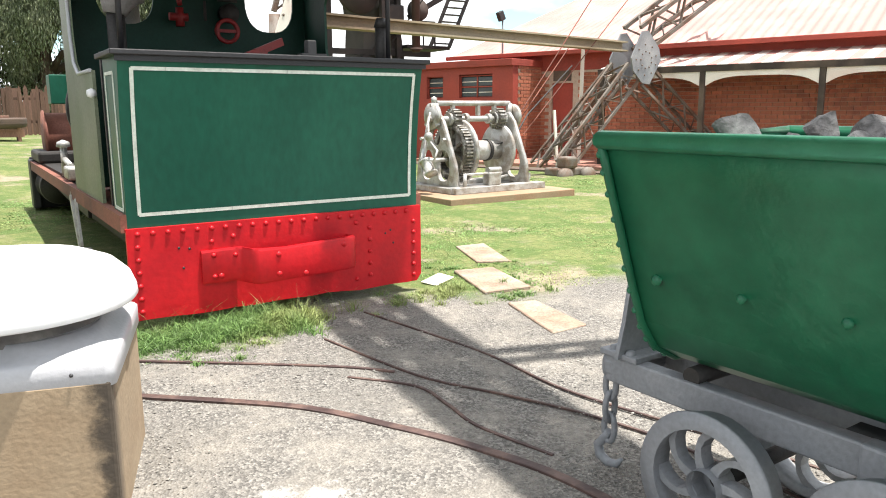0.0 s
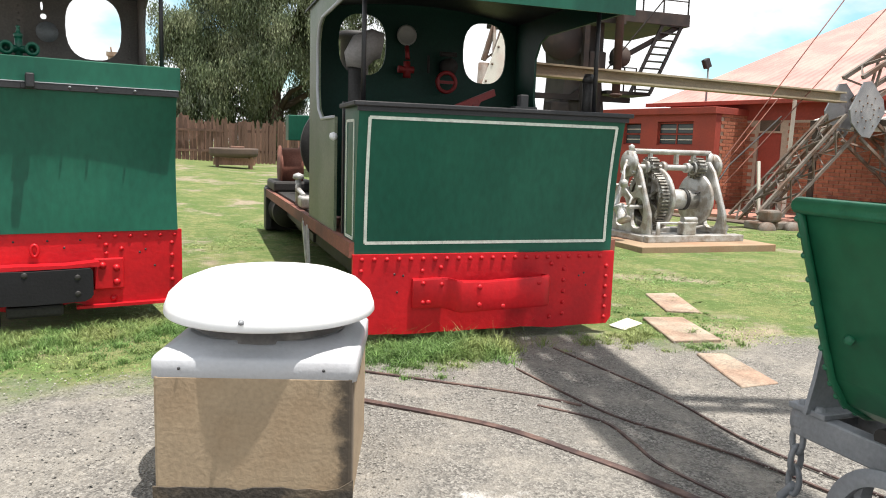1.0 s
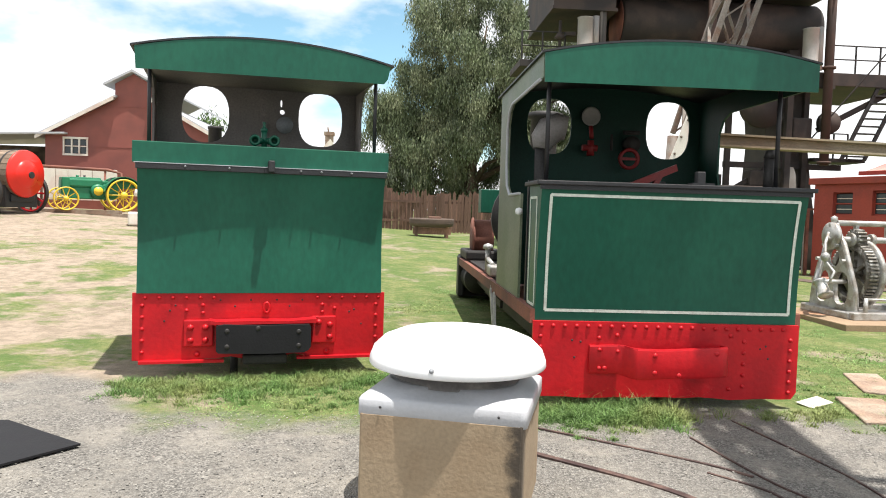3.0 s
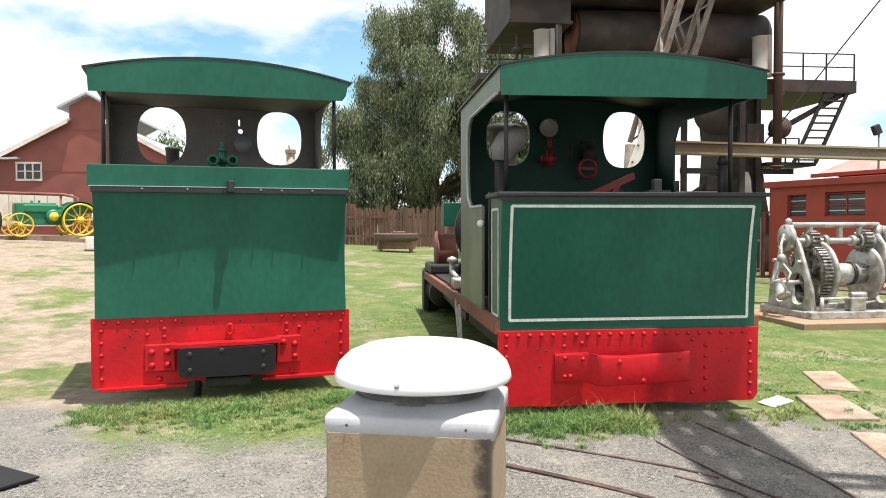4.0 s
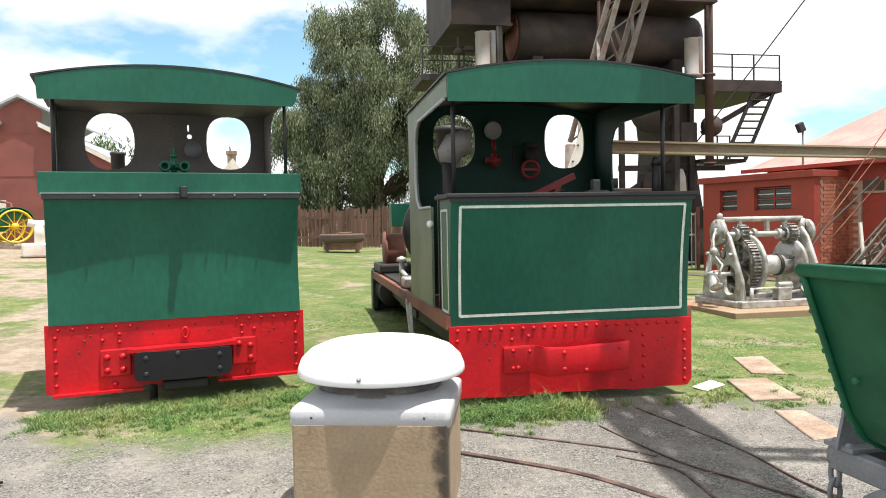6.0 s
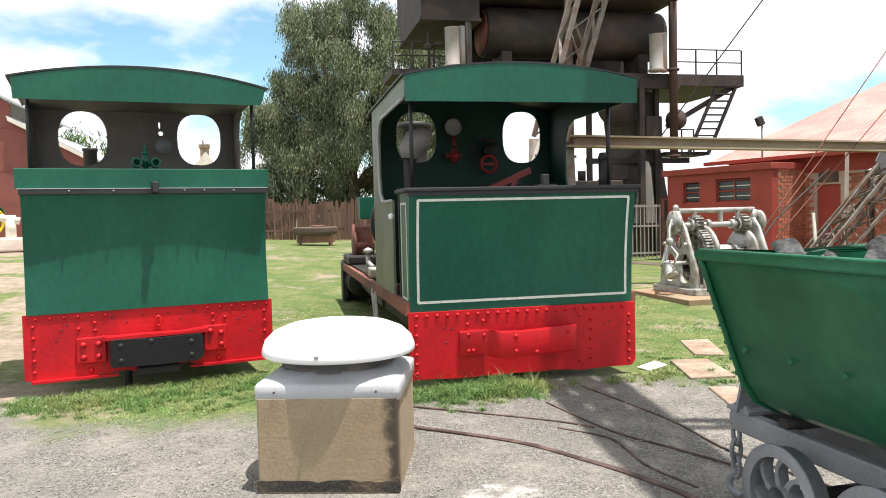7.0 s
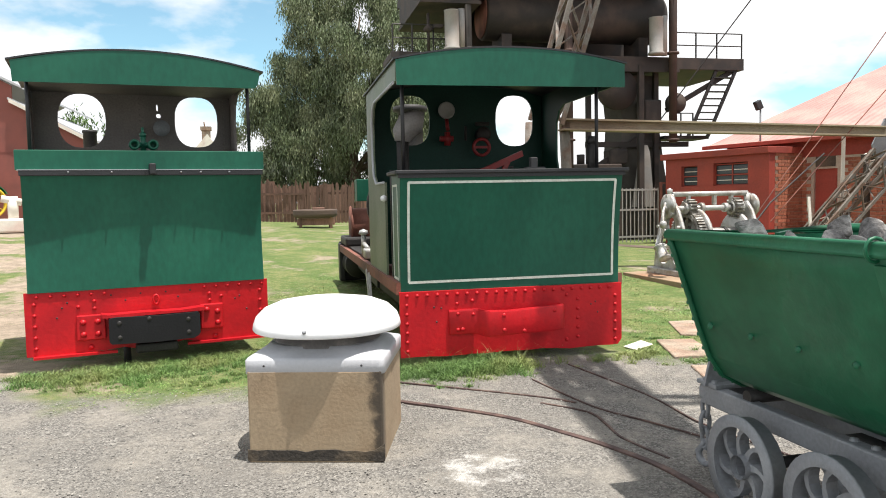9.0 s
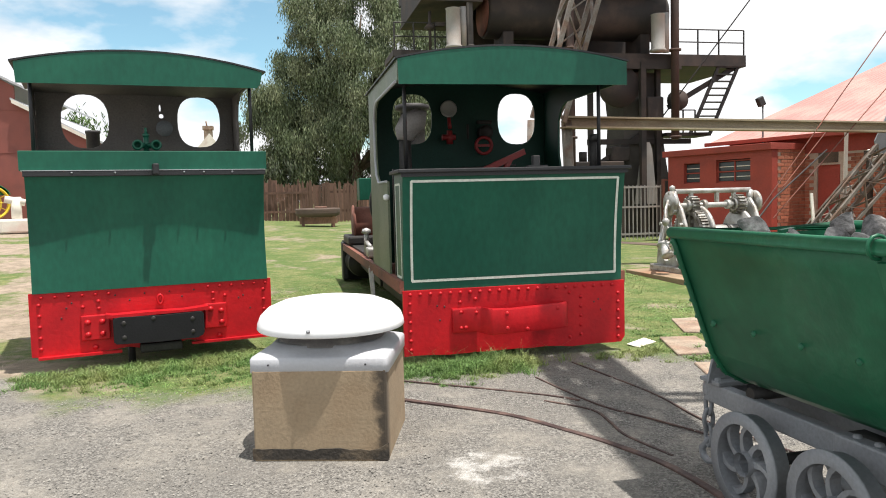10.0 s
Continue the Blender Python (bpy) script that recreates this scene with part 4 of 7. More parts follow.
# ---- tipping ore wagon ----
def wagon():
    w = thing("ore_wagon", "green tipping ore wagon with grey underframe on narrow rails", "wagon", Matrix.Translation((0.245, -2.915, 0)) @ Matrix.Rotation(radians(1.5), 4, "Z"))
    L = 1.75
    prof = [(-0.455, 1.15), (-0.42, 1.05), (-0.365, 0.9), (-0.312, 0.75), (-0.262, 0.62), (-0.2, 0.53), (-0.1, 0.475), (0.0, 0.46)]
    prof = prof + [(-x, z) for x, z in prof[-2::-1]]

    def hopper(bm):
        inner = [(x * 0.965, z + 0.012 if z < 1.1 else z) for x, z in prof]
        prev = None
        for y in (0.0, -L):
            o = [bm.verts.new((x, y, z)) for x, z in prof]
            i = [bm.verts.new((x, y + (-0.015 if y > -1 else 0.015), z)) for x, z in inner]
            if prev:
                for k in range(len(prof) - 1):
                    f = bm.faces.new((prev[0][k], prev[0][k + 1], o[k + 1], o[k]))
                    f.smooth = True
                    f = bm.faces.new((prev[1][k], prev[1][k + 1], i[k + 1], i[k]))
                    f.smooth = True
                bm.faces.new((prev[0][0], o[0], i[0], prev[1][0]))
                bm.faces.new((prev[0][-1], o[-1], i[-1], prev[1][-1]))
            bm.faces.new(o)
            bm.faces.new(i)
            prev = (o, i)
    hop = made("hopper", GREEN_CART, w, hopper, "green riveted steel hopper")
    made("rim", GREEN_CART, hop, lambda bm: pipe(bm, [(-0.46, 0.0, 1.165), (0.46, 0.0, 1.165), (0.46, -L - 0.02, 1.165), (-0.46, -L - 0.02, 1.165)], 0.026, 12, True), "rolled green rim")
    for s in (-1, 1):
        made("end_strap", GREEN_CART, hop, lambda bm, s=s: pipe(bm, [(x * 1.012, -0.004 if s > 0 else -L, z) for x, z in prof], 0.014, 6))
    made("hinge_band", GREEN_CART, hop, lambda bm: (pipe(bm, [(-0.46 + 0.036 * math.cos(a), -1.12, 1.165 + 0.036 * math.sin(a)) for a in np.linspace(0, math.tau, 13)[:-1]], 0.006, 6, True), bar(bm, (-0.455, -1.16, 1.12), (-0.315, -1.16, 0.72), 0.012, 0.09, (0, 1, 0))))
    made("inner_gusset", GREEN_CART, hop, lambda bm: prism(bm, [(0.05, 1.16), (0.12, 1.17), (0.2, 0.95), (0.05, 0.95)], 0.03, Matrix.Translation((0, -0.06, 0))))
    rivs = []
    for k in range(5):
        rivs.append((-0.322, -0.1 - 0.27 * k, 0.77))
    bm = bmesh.new()
    lathe(bm, [(0.019, 0), (0.017, 0.006), (0.009, 0.012), (0, 0.013)], Matrix.Rotation(radians(-90), 4, "Y") @ Matrix.Rotation(radians(20), 4, "Y"), 8)
    first = part("rivet", bm, GREEN_CART, hop)
    first.location = rivs[0]
    edge = [(x - 0.012 if x < 0 else x + 0.012, 0.006, z) for x, z in prof[:7]]
    for a, b in zip(edge, edge[1:]):
        rivs += [tuple(Vector(a).lerp(Vector(b), t)) for t in (0.25, 0.75)]
    for k, p in enumerate(rivs[1:]):
        o = new("rivet", first.data)
        o.parent, o.location = hop, p
        o.scale = (0.6, 0.6, 0.6) if k > 3 else (0.8, 0.8, 0.8)

    # underframe
    for s in (-1, 1):
        made("side_frame", STEEL_GREY, w, lambda bm, s=s: (box(bm, s * 0.12 - 0.03, s * 0.12 + 0.03, -L + 0.0, 0.24, 0.33, 0.425, 0.008), box(bm, s * 0.135 - 0.035, s * 0.135 + 0.035, -1.3, -0.62, 0.31, 0.432, 0.01)), "grey channel side frame")
    made("end_beam", STEEL_GREY, w, lambda bm: box(bm, -0.152, 0.152, 0.18, 0.27, 0.332, 0.428, 0.03))
    made("end_beam", STEEL_GREY, w, lambda bm: box(bm, -0.152, 0.152, -L - 0.03, -L + 0.05, 0.332, 0.428, 0.03))
    def bracket(bm, y):
        prism(bm, [(-0.18, 0.43), (0.18, 0.43), (0.15, 0.55), (0.09, 0.9), (-0.09, 0.9), (-0.15, 0.55)], 0.016, Matrix.Translation((0, y, 0)))
        box(bm, -0.16, 0.16, y - 0.06, y + 0.1, 0.425, 0.445, 0.004)
    made("bracket", STEEL_GREY, w, lambda bm: bracket(bm, 0.16), "grey trunnion bracket")
    made("bracket", STEEL_GREY, w, lambda bm: bracket(bm, -L - 0.05))
    rivet_b = [(-0.13, 0.22, 0.445), (-0.08, 0.23, 0.445), (-0.03, 0.22, 0.445), (-0.14, 0.14, 0.445)]
    bm = bmesh.new()
    lathe(bm, [(0.018, 0), (0.015, 0.012), (0, 0.016)], None, 8)
    fb = part("bolt", bm, STEEL_GREY, w)
    fb.location = rivet_b[0]
    for p in rivet_b[1:] + [(-0.13, -0.7, 0.43), (-0.13, -0.8, 0.43), (-0.13, -1.15, 0.43)]:
        o = new("bolt", fb.data)
        o.parent, o.location = w, p
    made("cross_bar", STEEL_DARK, w, lambda bm: (rod(bm, (-0.14, -0.1, 0.44), (0.14, -0.1, 0.44), 0.03), rod(bm, (-0.2, -1.4, 0.44), (0.2, -1.4, 0.44), 0.03), box(bm, -0.1, 0.1, -L + 0.1, -0.5, 0.35, 0.38)))

    def wheel(y, s):
        m2 = Matrix.Translation((s * 0.265, y, 0.205)) @ Matrix.Rotation(radians(-90 * s), 4, "Y")
        ax = m2.to_3x3() @ Vector((0, 0, 1))
        whole = made("wheel", STEEL_GREY, w, lambda bm: lathe(bm, [(0.165, -0.05), (0.215, -0.05), (0.217, -0.04), (0.2, -0.03), (0.2, 0.03), (0.19, 0.035), (0.172, 0.03), (0.165, 0.02), (0.165, -0.05)], m2, 40), "cast grey wheel with curved spokes")
        made("hub", STEEL_GREY, whole, lambda bm: lathe(bm, [(0.05, -0.05), (0.055, 0.035), (0.04, 0.045), (0.03, 0.04), (0.028, 0.03), (0, 0.03)], m2, 20))
        for k in range(7):
            def spoke(bm, a0=k * math.tau / 7):
                rows = []
                for j in range(7):
                    t = j / 6
                    r, a = 0.045 + 0.13 * t, a0 + 0.6 * t * t
                    c = m2 @ Vector((r * math.cos(a), r * math.sin(a), 0.0))
                    sd = (m2.to_3x3() @ Vector((-math.sin(a + 0.5 * t), math.cos(a + 0.5 * t), 0))) * (0.009 + 0.006 * abs(2 * t - 1))
                    rows.append([bm.verts.new(c + sd * i + ax * q) for i, q in ((-1, -0.025), (1, -0.025), (1, 0.022), (-1, 0.022))])
                for p, q in zip(rows, rows[1:]):
                    for i in range(4):
                        bm.faces.new((p[i], p[(i + 1) % 4], q[(i + 1) % 4], q[i]))
                bm.faces.new(rows[0]), bm.faces.new(rows[-1][::-1])
            made("spoke", STEEL_GREY, whole, spoke)
    for y in (-0.28, -0.77):
        for s in (-1, 1):
            wheel(y, s)
        made("axle", STEEL_DARK, w, lambda bm, y=y: rod(bm, (-0.24, y, 0.205), (0.24, y, 0.205), 0.025))

    def chain(bm):
        for k in range(3):
            c = Vector((-0.13, 0.23, 0.31 - 0.078 * k))
            ax = Vector((1, 0, 0)) if k % 2 else Vector((0, 1, 0))
            pts = [c + ax * 0.024 * math.cos(a) + Vector((0, 0, 0.052 * math.sin(a))) for a in np.linspace(0, math.tau, 15)[:-1]]
            pipe(bm, pts, 0.011, 7, True)
        hook = [(-0.13, 0.23, 0.14), (-0.13, 0.25, 0.11), (-0.14, 0.27, 0.08), (-0.14, 0.26, 0.045), (-0.14, 0.22, 0.03), (-0.14, 0.18, 0.04), (-0.14, 0.16, 0.065)]
        pipe(bm, hook, [0.014, 0.016, 0.018, 0.018, 0.016, 0.014, 0.006], 8)
    made("coupling_chain", STEEL_GREY, w, chain, "grey chain with hook")
    return w


wagon()


def rock(x, y, z, s, seed):
    bm = bmesh.new()
    bmesh.ops.create_icosphere(bm, subdivisions=3, radius=1)
    rng = random.Random(seed)
    cuts = [(Vector((rng.uniform(-1, 1), rng.uniform(-1, 1), rng.uniform(-1, 1))).normalized(), rng.uniform(0.42, 0.8)) for _ in range(16)]
    for v in bm.verts:
        for nrm, d in cuts:
            k = v.co.dot(nrm)
            if k > d:
                v.co -= nrm * (k - d)
        v.co *= 1 + 0.08 * noise.noise(v.co * 2.5 + Vector((seed, 0, 0)))
        v.co = Vector((v.co.x * s * rng.uniform(0.995, 1.005), v.co.y * s * 0.9, v.co.z * s * 0.8))
    return solo("ore_rock", bm, STONE, "broken grey ore rock in the wagon", "rock", "ore in the wagon", m=pose(x, y, z, seed * 37 % 360, seed * 53 % 360, seed * 71 % 360))


def ore_bed(bm):
    n = 24
    g = []
    for j in range(n + 1):
        g.append([bm.verts.new((-0.13 + 0.7 * i / n, -4.62 + 1.58 * j / n, 1.08 + 0.035 * noise.noise(Vector((i * 0.9, j * 1.1, 5))) + 0.03 * noise.noise(Vector((i * 0.3, j * 0.3, 2))))) for i in range(n + 1)])
    for j in range(n):
        for i in range(n):
            bm.faces.new((g[j][i], g[j][i + 1], g[j + 1][i + 1], g[j + 1][i]))


bm = bmesh.new()
ore_bed(bm)
solo("crushed_ore", bm, STONE, "crushed grey ore filling the wagon", "ore", kind="stuff")
rr = random.Random(4)
rock(0.0, -3.2, 1.19, 0.085, 1), rock(0.46, -3.16, 1.19, 0.07, 3), rock(0.48, -3.32, 1.17, 0.1, 4), rock(0.12, -3.3, 1.14, 0.055, 2)
rock(0.03, -4.0, 1.15, 0.08, 5), rock(0.3, -3.6, 1.15, 0.08, 6), rock(0.02, -3.65, 1.13, 0.05, 7), rock(0.2, -3.42, 1.15, 0.06, 8), rock(0.5, -3.55, 1.15, 0.08, 9)
for k in range(26):
    rock(rr.uniform(-0.06, 0.5), rr.uniform(-4.5, -3.12), 1.1 + rr.uniform(-0.01, 0.03), rr.uniform(0.035, 0.075), 10 + k)


# ---- embedded rails ----
def rail(points, label="rusty rail sunk in the gravel", w=0.05, h=0.02):
    bm = bmesh.new()
    pts = [Vector((x, y, ground_z(x, y) + h / 2 - 0.004)) for x, y in points]
    rows = []
    for k, p in enumerate(pts):
        d = (pts[min(k + 1, len(pts) - 1)] - pts[max(k - 1, 0)]).normalized()
        s = Vector((d.y, -d.x, 0)) * w / 2
        rows.append([bm.verts.new(p + s * a + Vector((0, 0, b * h / 2))) for a, b in ((-1, -2), (1, -2), (1, 0.7), (0.75, 1), (-0.75, 1), (-1, 0.7))])
    for a, b in zip(rows, rows[1:]):
        for k in range(6):
            bm.faces.new((a[k], a[(k + 1) % 6], b[(k + 1) % 6], b[k]))
    bm.faces.new(rows[0]), bm.faces.new(rows[-1][::-1])
    solo("rail", bm, RAIL, label, "rail", "sunken rails")


def curve_pts(ctrl, n=8):
    out = []
    for i in range(len(ctrl) - 1):
        p = [Vector((*ctrl[max(0, min(len(ctrl) - 1, i + k))], 0)) for k in (-1, 0, 1, 2)]
        for j in range(n):
            t = j / n
            v = 0.5 * (2 * p[1] + (p[2] - p[0]) * t + (2 * p[0] - 5 * p[1] + 4 * p[2] - p[3]) * t * t + (3 * p[1] - p[0] - 3 * p[2] + p[3]) * t ** 3)
            out.append((v.x, v.y))
    return out + [ctrl[-1]]


rail(curve_pts([(-1.6, -0.6), (-1.13, -1.05), (-0.6, -1.55), (-0.35, -1.96), (-0.18, -2.31), (-0.06, -2.75), (-0.04, -3.6), (-0.03, -5.2)]), w=0.042, h=0.012)
rail(curve_pts([(-1.6, -0.15), (-1.03, -0.54), (-0.25, -1.16), (-0.03, -1.4)]), w=0.02, h=0.007)
rail(curve_pts([(-0.25, -1.34), (-0.04, -1.62), (-0.04, -1.9), (-0.06, -2.14), (0.02, -2.5)]), w=0.016, h=0.006)
rail(curve_pts([(-0.09, -0.72), (0.04, -1.5), (0.24, -1.94), (0.41, -2.38), (0.48, -3.0), (0.48, -5.2)]), w=0.013, h=0.006)
rail(curve_pts([(0.35, -0.34), (0.5, -1.35), (0.5, -2.02), (0.62, -2.6), (0.8, -3.4)]), w=0.013, h=0.006)


def slab(points, h=0.03):
    bm = bmesh.new()
    a = [bm.verts.new((x, y, ground_z(x, y) - 0.02)) for x, y in points]
    b = [bm.verts.new((x, y, ground_z(x, y) + h)) for x, y in points]
    n = len(a)
    bm.faces.new(b), bm.faces.new(a[::-1])
    for k in range(n):
        bm.faces.new((a[k], a[(k + 1) % n], b[(k + 1) % n], b[k]))
    bmesh.ops.bevel(bm, geom=list(bm.edges), offset=0.006, segments=1, affect="EDGES")
    solo("paving_slab", bm, SLAB, "worn buff stone slab lying in the grass", "slab", "stepping slabs")


slab([(2.1, 1.22), (2.41, 1.2), (2.1, 0.4), (1.84, 0.52)], 0.008)
slab([(1.48, 0.33), (1.81, 0.26), (1.64, -0.42), (1.26, -0.38)], 0.012)
slab([(1.23, -0.68), (1.42, -0.74), (1.3, -1.34), (1.02, -1.36)], 0.008)
bm = bmesh.new()
box(bm, -0.12, 0.1, -0.07, 0.07, 0.0, 0.005)
for v in bm.verts:
    v.co.z += 0.03 * max(0, v.co.x + v.co.y)
solo("card_sheet", bm, PAPER, "crumpled off-white card on the grass", "litter", m=pose(1.2, 0.12, 0.012, 4, -6, 20))
bm = bmesh.new()
mat_pts = [(-5.2, -0.75), (-4.22, -0.56), (-3.62, -1.0), (-3.9, -1.38), (-5.2, -1.5)]
a = [bm.verts.new((x, y, 0.006)) for x, y in mat_pts]
b = [bm.verts.new((x, y, 0.018)) for x, y in mat_pts]
bm.faces.new(b), bm.faces.new(a[::-1])
for k in range(5):
    bm.faces.new((a[k], a[(k + 1) % 5], b[(k + 1) % 5], b[k]))
solo("rubber_mat", bm, RUBBER, "black rubber mat lying on the gravel", "mat")


# ---- winch ----
def winch():
    bm = bmesh.new()
    px = Matrix.Translation((4.7, 4.6, 0)) @ Matrix.Rotation(radians(2), 4, "Z")
    box(bm, -1.1, 1.15, -0.95, 0.75, -0.05, 0.1, 0.01, px)
    solo("winch_plinth", bm, CONCRETE, "buff concrete plinth under the winch", "plinth")
    w = thing("winch", "silver-painted geared steam winch on a concrete plinth", "winch", px @ Matrix.Translation((0.0, 0.1, 0.1)) @ Matrix.Diagonal((1.02, 0.95, 0.93, 1)))
    def bed(bm):
        for y in (-0.6, 0.45):
            box(bm, -0.72, 0.9, y - 0.1, y + 0.1, 0, 0.1, 0.01)
        for x in (-0.66, 0.76):
            box(bm, x - 0.08, x + 0.08, -0.6, 0.5, 0.0, 0.09, 0.01)
        box(bm, -0.5, 0.7, -0.45, 0.3, 0.0, 0.03)
    made("bedplate", SILVER, w, bed, "silver cast bedplate")

    def cheek(bm, x):
        out = [(-0.55, 0.1), (0.5, 0.1), (0.46, 0.4), (0.34, 0.75), (0.16, 1.0), (0.08, 1.16), (-0.08, 1.18), (-0.2, 1.05), (-0.34, 0.75), (-0.5, 0.4)]
        holes = [oval(-0.22, 0.4, 0.34, 0.48, 14), oval(0.2, 0.4, 0.32, 0.48, 14), oval(-0.01, 0.83, 0.3, 0.26, 14)]
        plate(bm, out, holes, 0.07, Matrix.Translation((x, 0, 0)) @ Matrix.Rotation(radians(90), 4, "Z"))
        pipe(bm, [(x - 0.035, y, z) for y, z in out], 0.032, 8, True)
    for x in (-0.55, 0.72):
        made("cheek_frame", SILVER, w, lambda bm, x=x: cheek(bm, x), "silver cast A-shaped cheek with openings")

    def gear(bm, x, y, z, r, thick, teeth):
        m = Matrix.Translation((x, y, z)) @ Matrix.Rotation(radians(90), 4, "Y")
        lathe(bm, [(r * 0.82, 0), (r, 0), (r, thick), (r * 0.82, thick), (r * 0.82, 0)], m, 40)
        lathe(bm, [(0, -0.02), (0.09, -0.02), (0.09, thick + 0.02), (0, thick + 0.02)], m, 16)
        for k in range(6):
            a = k * math.tau / 6
            bar(bm, m @ Vector((0.06 * math.cos(a), 0.06 * math.sin(a), thick / 2)), m @ Vector((r * 0.84 * math.cos(a), r * 0.84 * math.sin(a), thick / 2)), 0.05, 0.06, (1, 0, 0))
        for k in range(teeth):
            a = k * math.tau / teeth
            c = m @ Vector((r * math.cos(a), r * math.sin(a), thick / 2))
            d = m.to_3x3() @ Vector((math.cos(a), math.sin(a), 0))
            bar(bm, c - d * 0.01, c + d * 0.03, thick, r * math.pi / teeth, m.to_3x3() @ Vector((-math.sin(a), math.cos(a), 0)))
    made("main_gear", GREASE, w, lambda bm: gear(bm, -0.36, 0.0, 0.6, 0.43, 0.12, 52), "large toothed spur gear")
    made("drum_flange", SILVER, w, lambda bm: lathe(bm, [(0, 0), (0.48, 0), (0.5, 0.02), (0.5, 0.05), (0.47, 0.06), (0, 0.06)], Matrix.Translation((-0.22, 0, 0.6)) @ Matrix.Rotation(radians(90), 4, "Y"), 36))
    made("drum_flange", SILVER, w, lambda bm: lathe(bm, [(0, 0), (0.4, 0), (0.42, 0.02), (0.42, 0.05), (0, 0.06)], Matrix.Translation((0.5, 0, 0.6)) @ Matrix.Rotation(radians(90), 4, "Y"), 36))
    made("drum", SILVER, w, lambda bm: rod(bm, (-0.2, 0, 0.6), (0.52, 0, 0.6), 0.16, seg=28), "silver rope drum")
    for x, r in ((-0.36, 0.13), (0.44, 0.14)):
        made("pinion", GREASE, w, lambda bm, x=x, r=r: gear(bm, x, -0.02, 1.1, r, 0.13, 16), "small toothed pinion")
    for x, y, z in ((-0.6, -0.45, 0.14), (-0.6, 0.4, 0.14), (0.78, -0.45, 0.14), (0.78, 0.4, 0.14), (-0.63, -0.14, 1.02), (-0.63, 0.14, 1.02), (-0.63, 0.0, 1.3), (-0.63, -0.3, 0.8), (-0.63, 0.28, 0.8)):
        made("stud", SILVER, w, lambda bm, x=x, y=y, z=z: rod(bm, (x, y, z), (x - 0.05 if z > 0.5 else x, y, z + (0 if z > 0.5 else 0.09)), 0.03, seg=6))
    for x in (-0.3, 0.15, 0.45):
        made("shaft_hanger", SILVER, w, lambda bm, x=x: bar(bm, (x, 0, 1.15), (x, 0, 1.33), 0.05, 0.06), "silver bracket")
    made("oil_pipe", SILVER, w, lambda bm: pipe(bm, [(-0.75, -0.1, 1.2), (-0.85, -0.2, 1.05), (-0.9, -0.3, 0.8), (-0.86, -0.45, 0.65), (-0.95, -0.5, 0.5)], 0.018, 8))
    made("oil_cup", SILVER, w, lambda bm: lathe(bm, [(0.02, 0), (0.05, 0.03), (0.055, 0.1), (0.03, 0.13), (0, 0.14)], Matrix.Translation((-0.9, -0.3, 0.78)), 12))
    made("oil_cup", SILVER, w, lambda bm: lathe(bm, [(0.02, 0), (0.04, 0.02), (0.045, 0.08), (0, 0.11)], Matrix.Translation((-0.62, 0.0, 1.34)), 12))
    made("brake_band", STEEL_DARK, w, lambda bm: rod(bm, (0.28, 0, 0.6), (0.33, 0, 0.6), 0.175, seg=28))
    made("pinion_shaft", SILVER, w, lambda bm: (rod(bm, (-0.72, -0.02, 1.1), (0.9, -0.02, 1.1), 0.045), rod(bm, (-0.4, -0.02, 1.1), (-0.22, -0.02, 1.1), 0.1), rod(bm, (0.42, -0.02, 1.1), (0.62, -0.02, 1.1), 0.11), rod(bm, (-0.12, -0.02, 1.1), (-0.06, -0.02, 1.1), 0.09), rod(bm, (0.3, -0.02, 1.1), (0.36, -0.02, 1.1), 0.08)))
    made("tie_bar", SILVER, w, lambda bm: (rod(bm, (-0.58, 0.0, 1.34), (0.74, 0.0, 1.34), 0.042), rod(bm, (-0.55, 0, 1.1), (-0.6, 0.0, 1.34), 0.05), rod(bm, (0.74, 0, 1.1), (0.74, 0.0, 1.34), 0.05)), "silver tie bar")
    made("bearing_cap", SILVER, w, lambda bm: lathe(bm, [(0, 0), (0.2, 0), (0.2, 0.05), (0.06, 0.07), (0, 0.07)], Matrix.Translation((-0.62, 0, 1.15)) @ Matrix.Rotation(radians(-90), 4, "Y"), 20))
    made("bearing_cap", SILVER, w, lambda bm: lathe(bm, [(0, 0), (0.18, 0), (0.2, 0.04), (0.06, 0.07), (0, 0.07)], Matrix.Translation((0.79, 0, 1.13)) @ Matrix.Rotation(radians(90), 4, "Y"), 20))
    made("steam_cylinder", SILVER, w, lambda bm: (lathe(bm, [(0, 0), (0.09, 0), (0.1, 0.03), (0.075, 0.04), (0.075, 0.22), (0.1, 0.235), (0.09, 0.26), (0, 0.27)], Matrix.Translation((-0.92, -0.4, 0.3)) @ Matrix.Rotation(radians(-40), 4, "X"), 18), bar(bm, (-0.95, -0.2, 0.5), (-0.7, 0.0, 1.12), 0.04, 0.05), bar(bm, (-0.88, -0.15, 0.55), (-0.7, 0.05, 1.0), 0.03, 0.04), rod(bm, (-0.95, -0.3, 0.5), (-0.6, -0.3, 0.5), 0.03)), "small inclined steam cylinder")
    made("brake_gear", SILVER, w, lambda bm: (rod(bm, (-0.5, -0.6, 0.28), (0.15, -0.6, 0.28), 0.02), rod(bm, (-0.5, -0.6, 0.0), (-0.5, -0.6, 0.3), 0.035, 0.025), box(bm, -0.12, 0.1, -0.66, -0.5, 0.1, 0.3, 0.02), rod(bm, (0.0, -0.6, 0.2), (0.5, -0.3, 0.2), 0.02), rod(bm, (-0.1, -0.6, 0.33), (0.12, -0.6, 0.33), 0.045)))
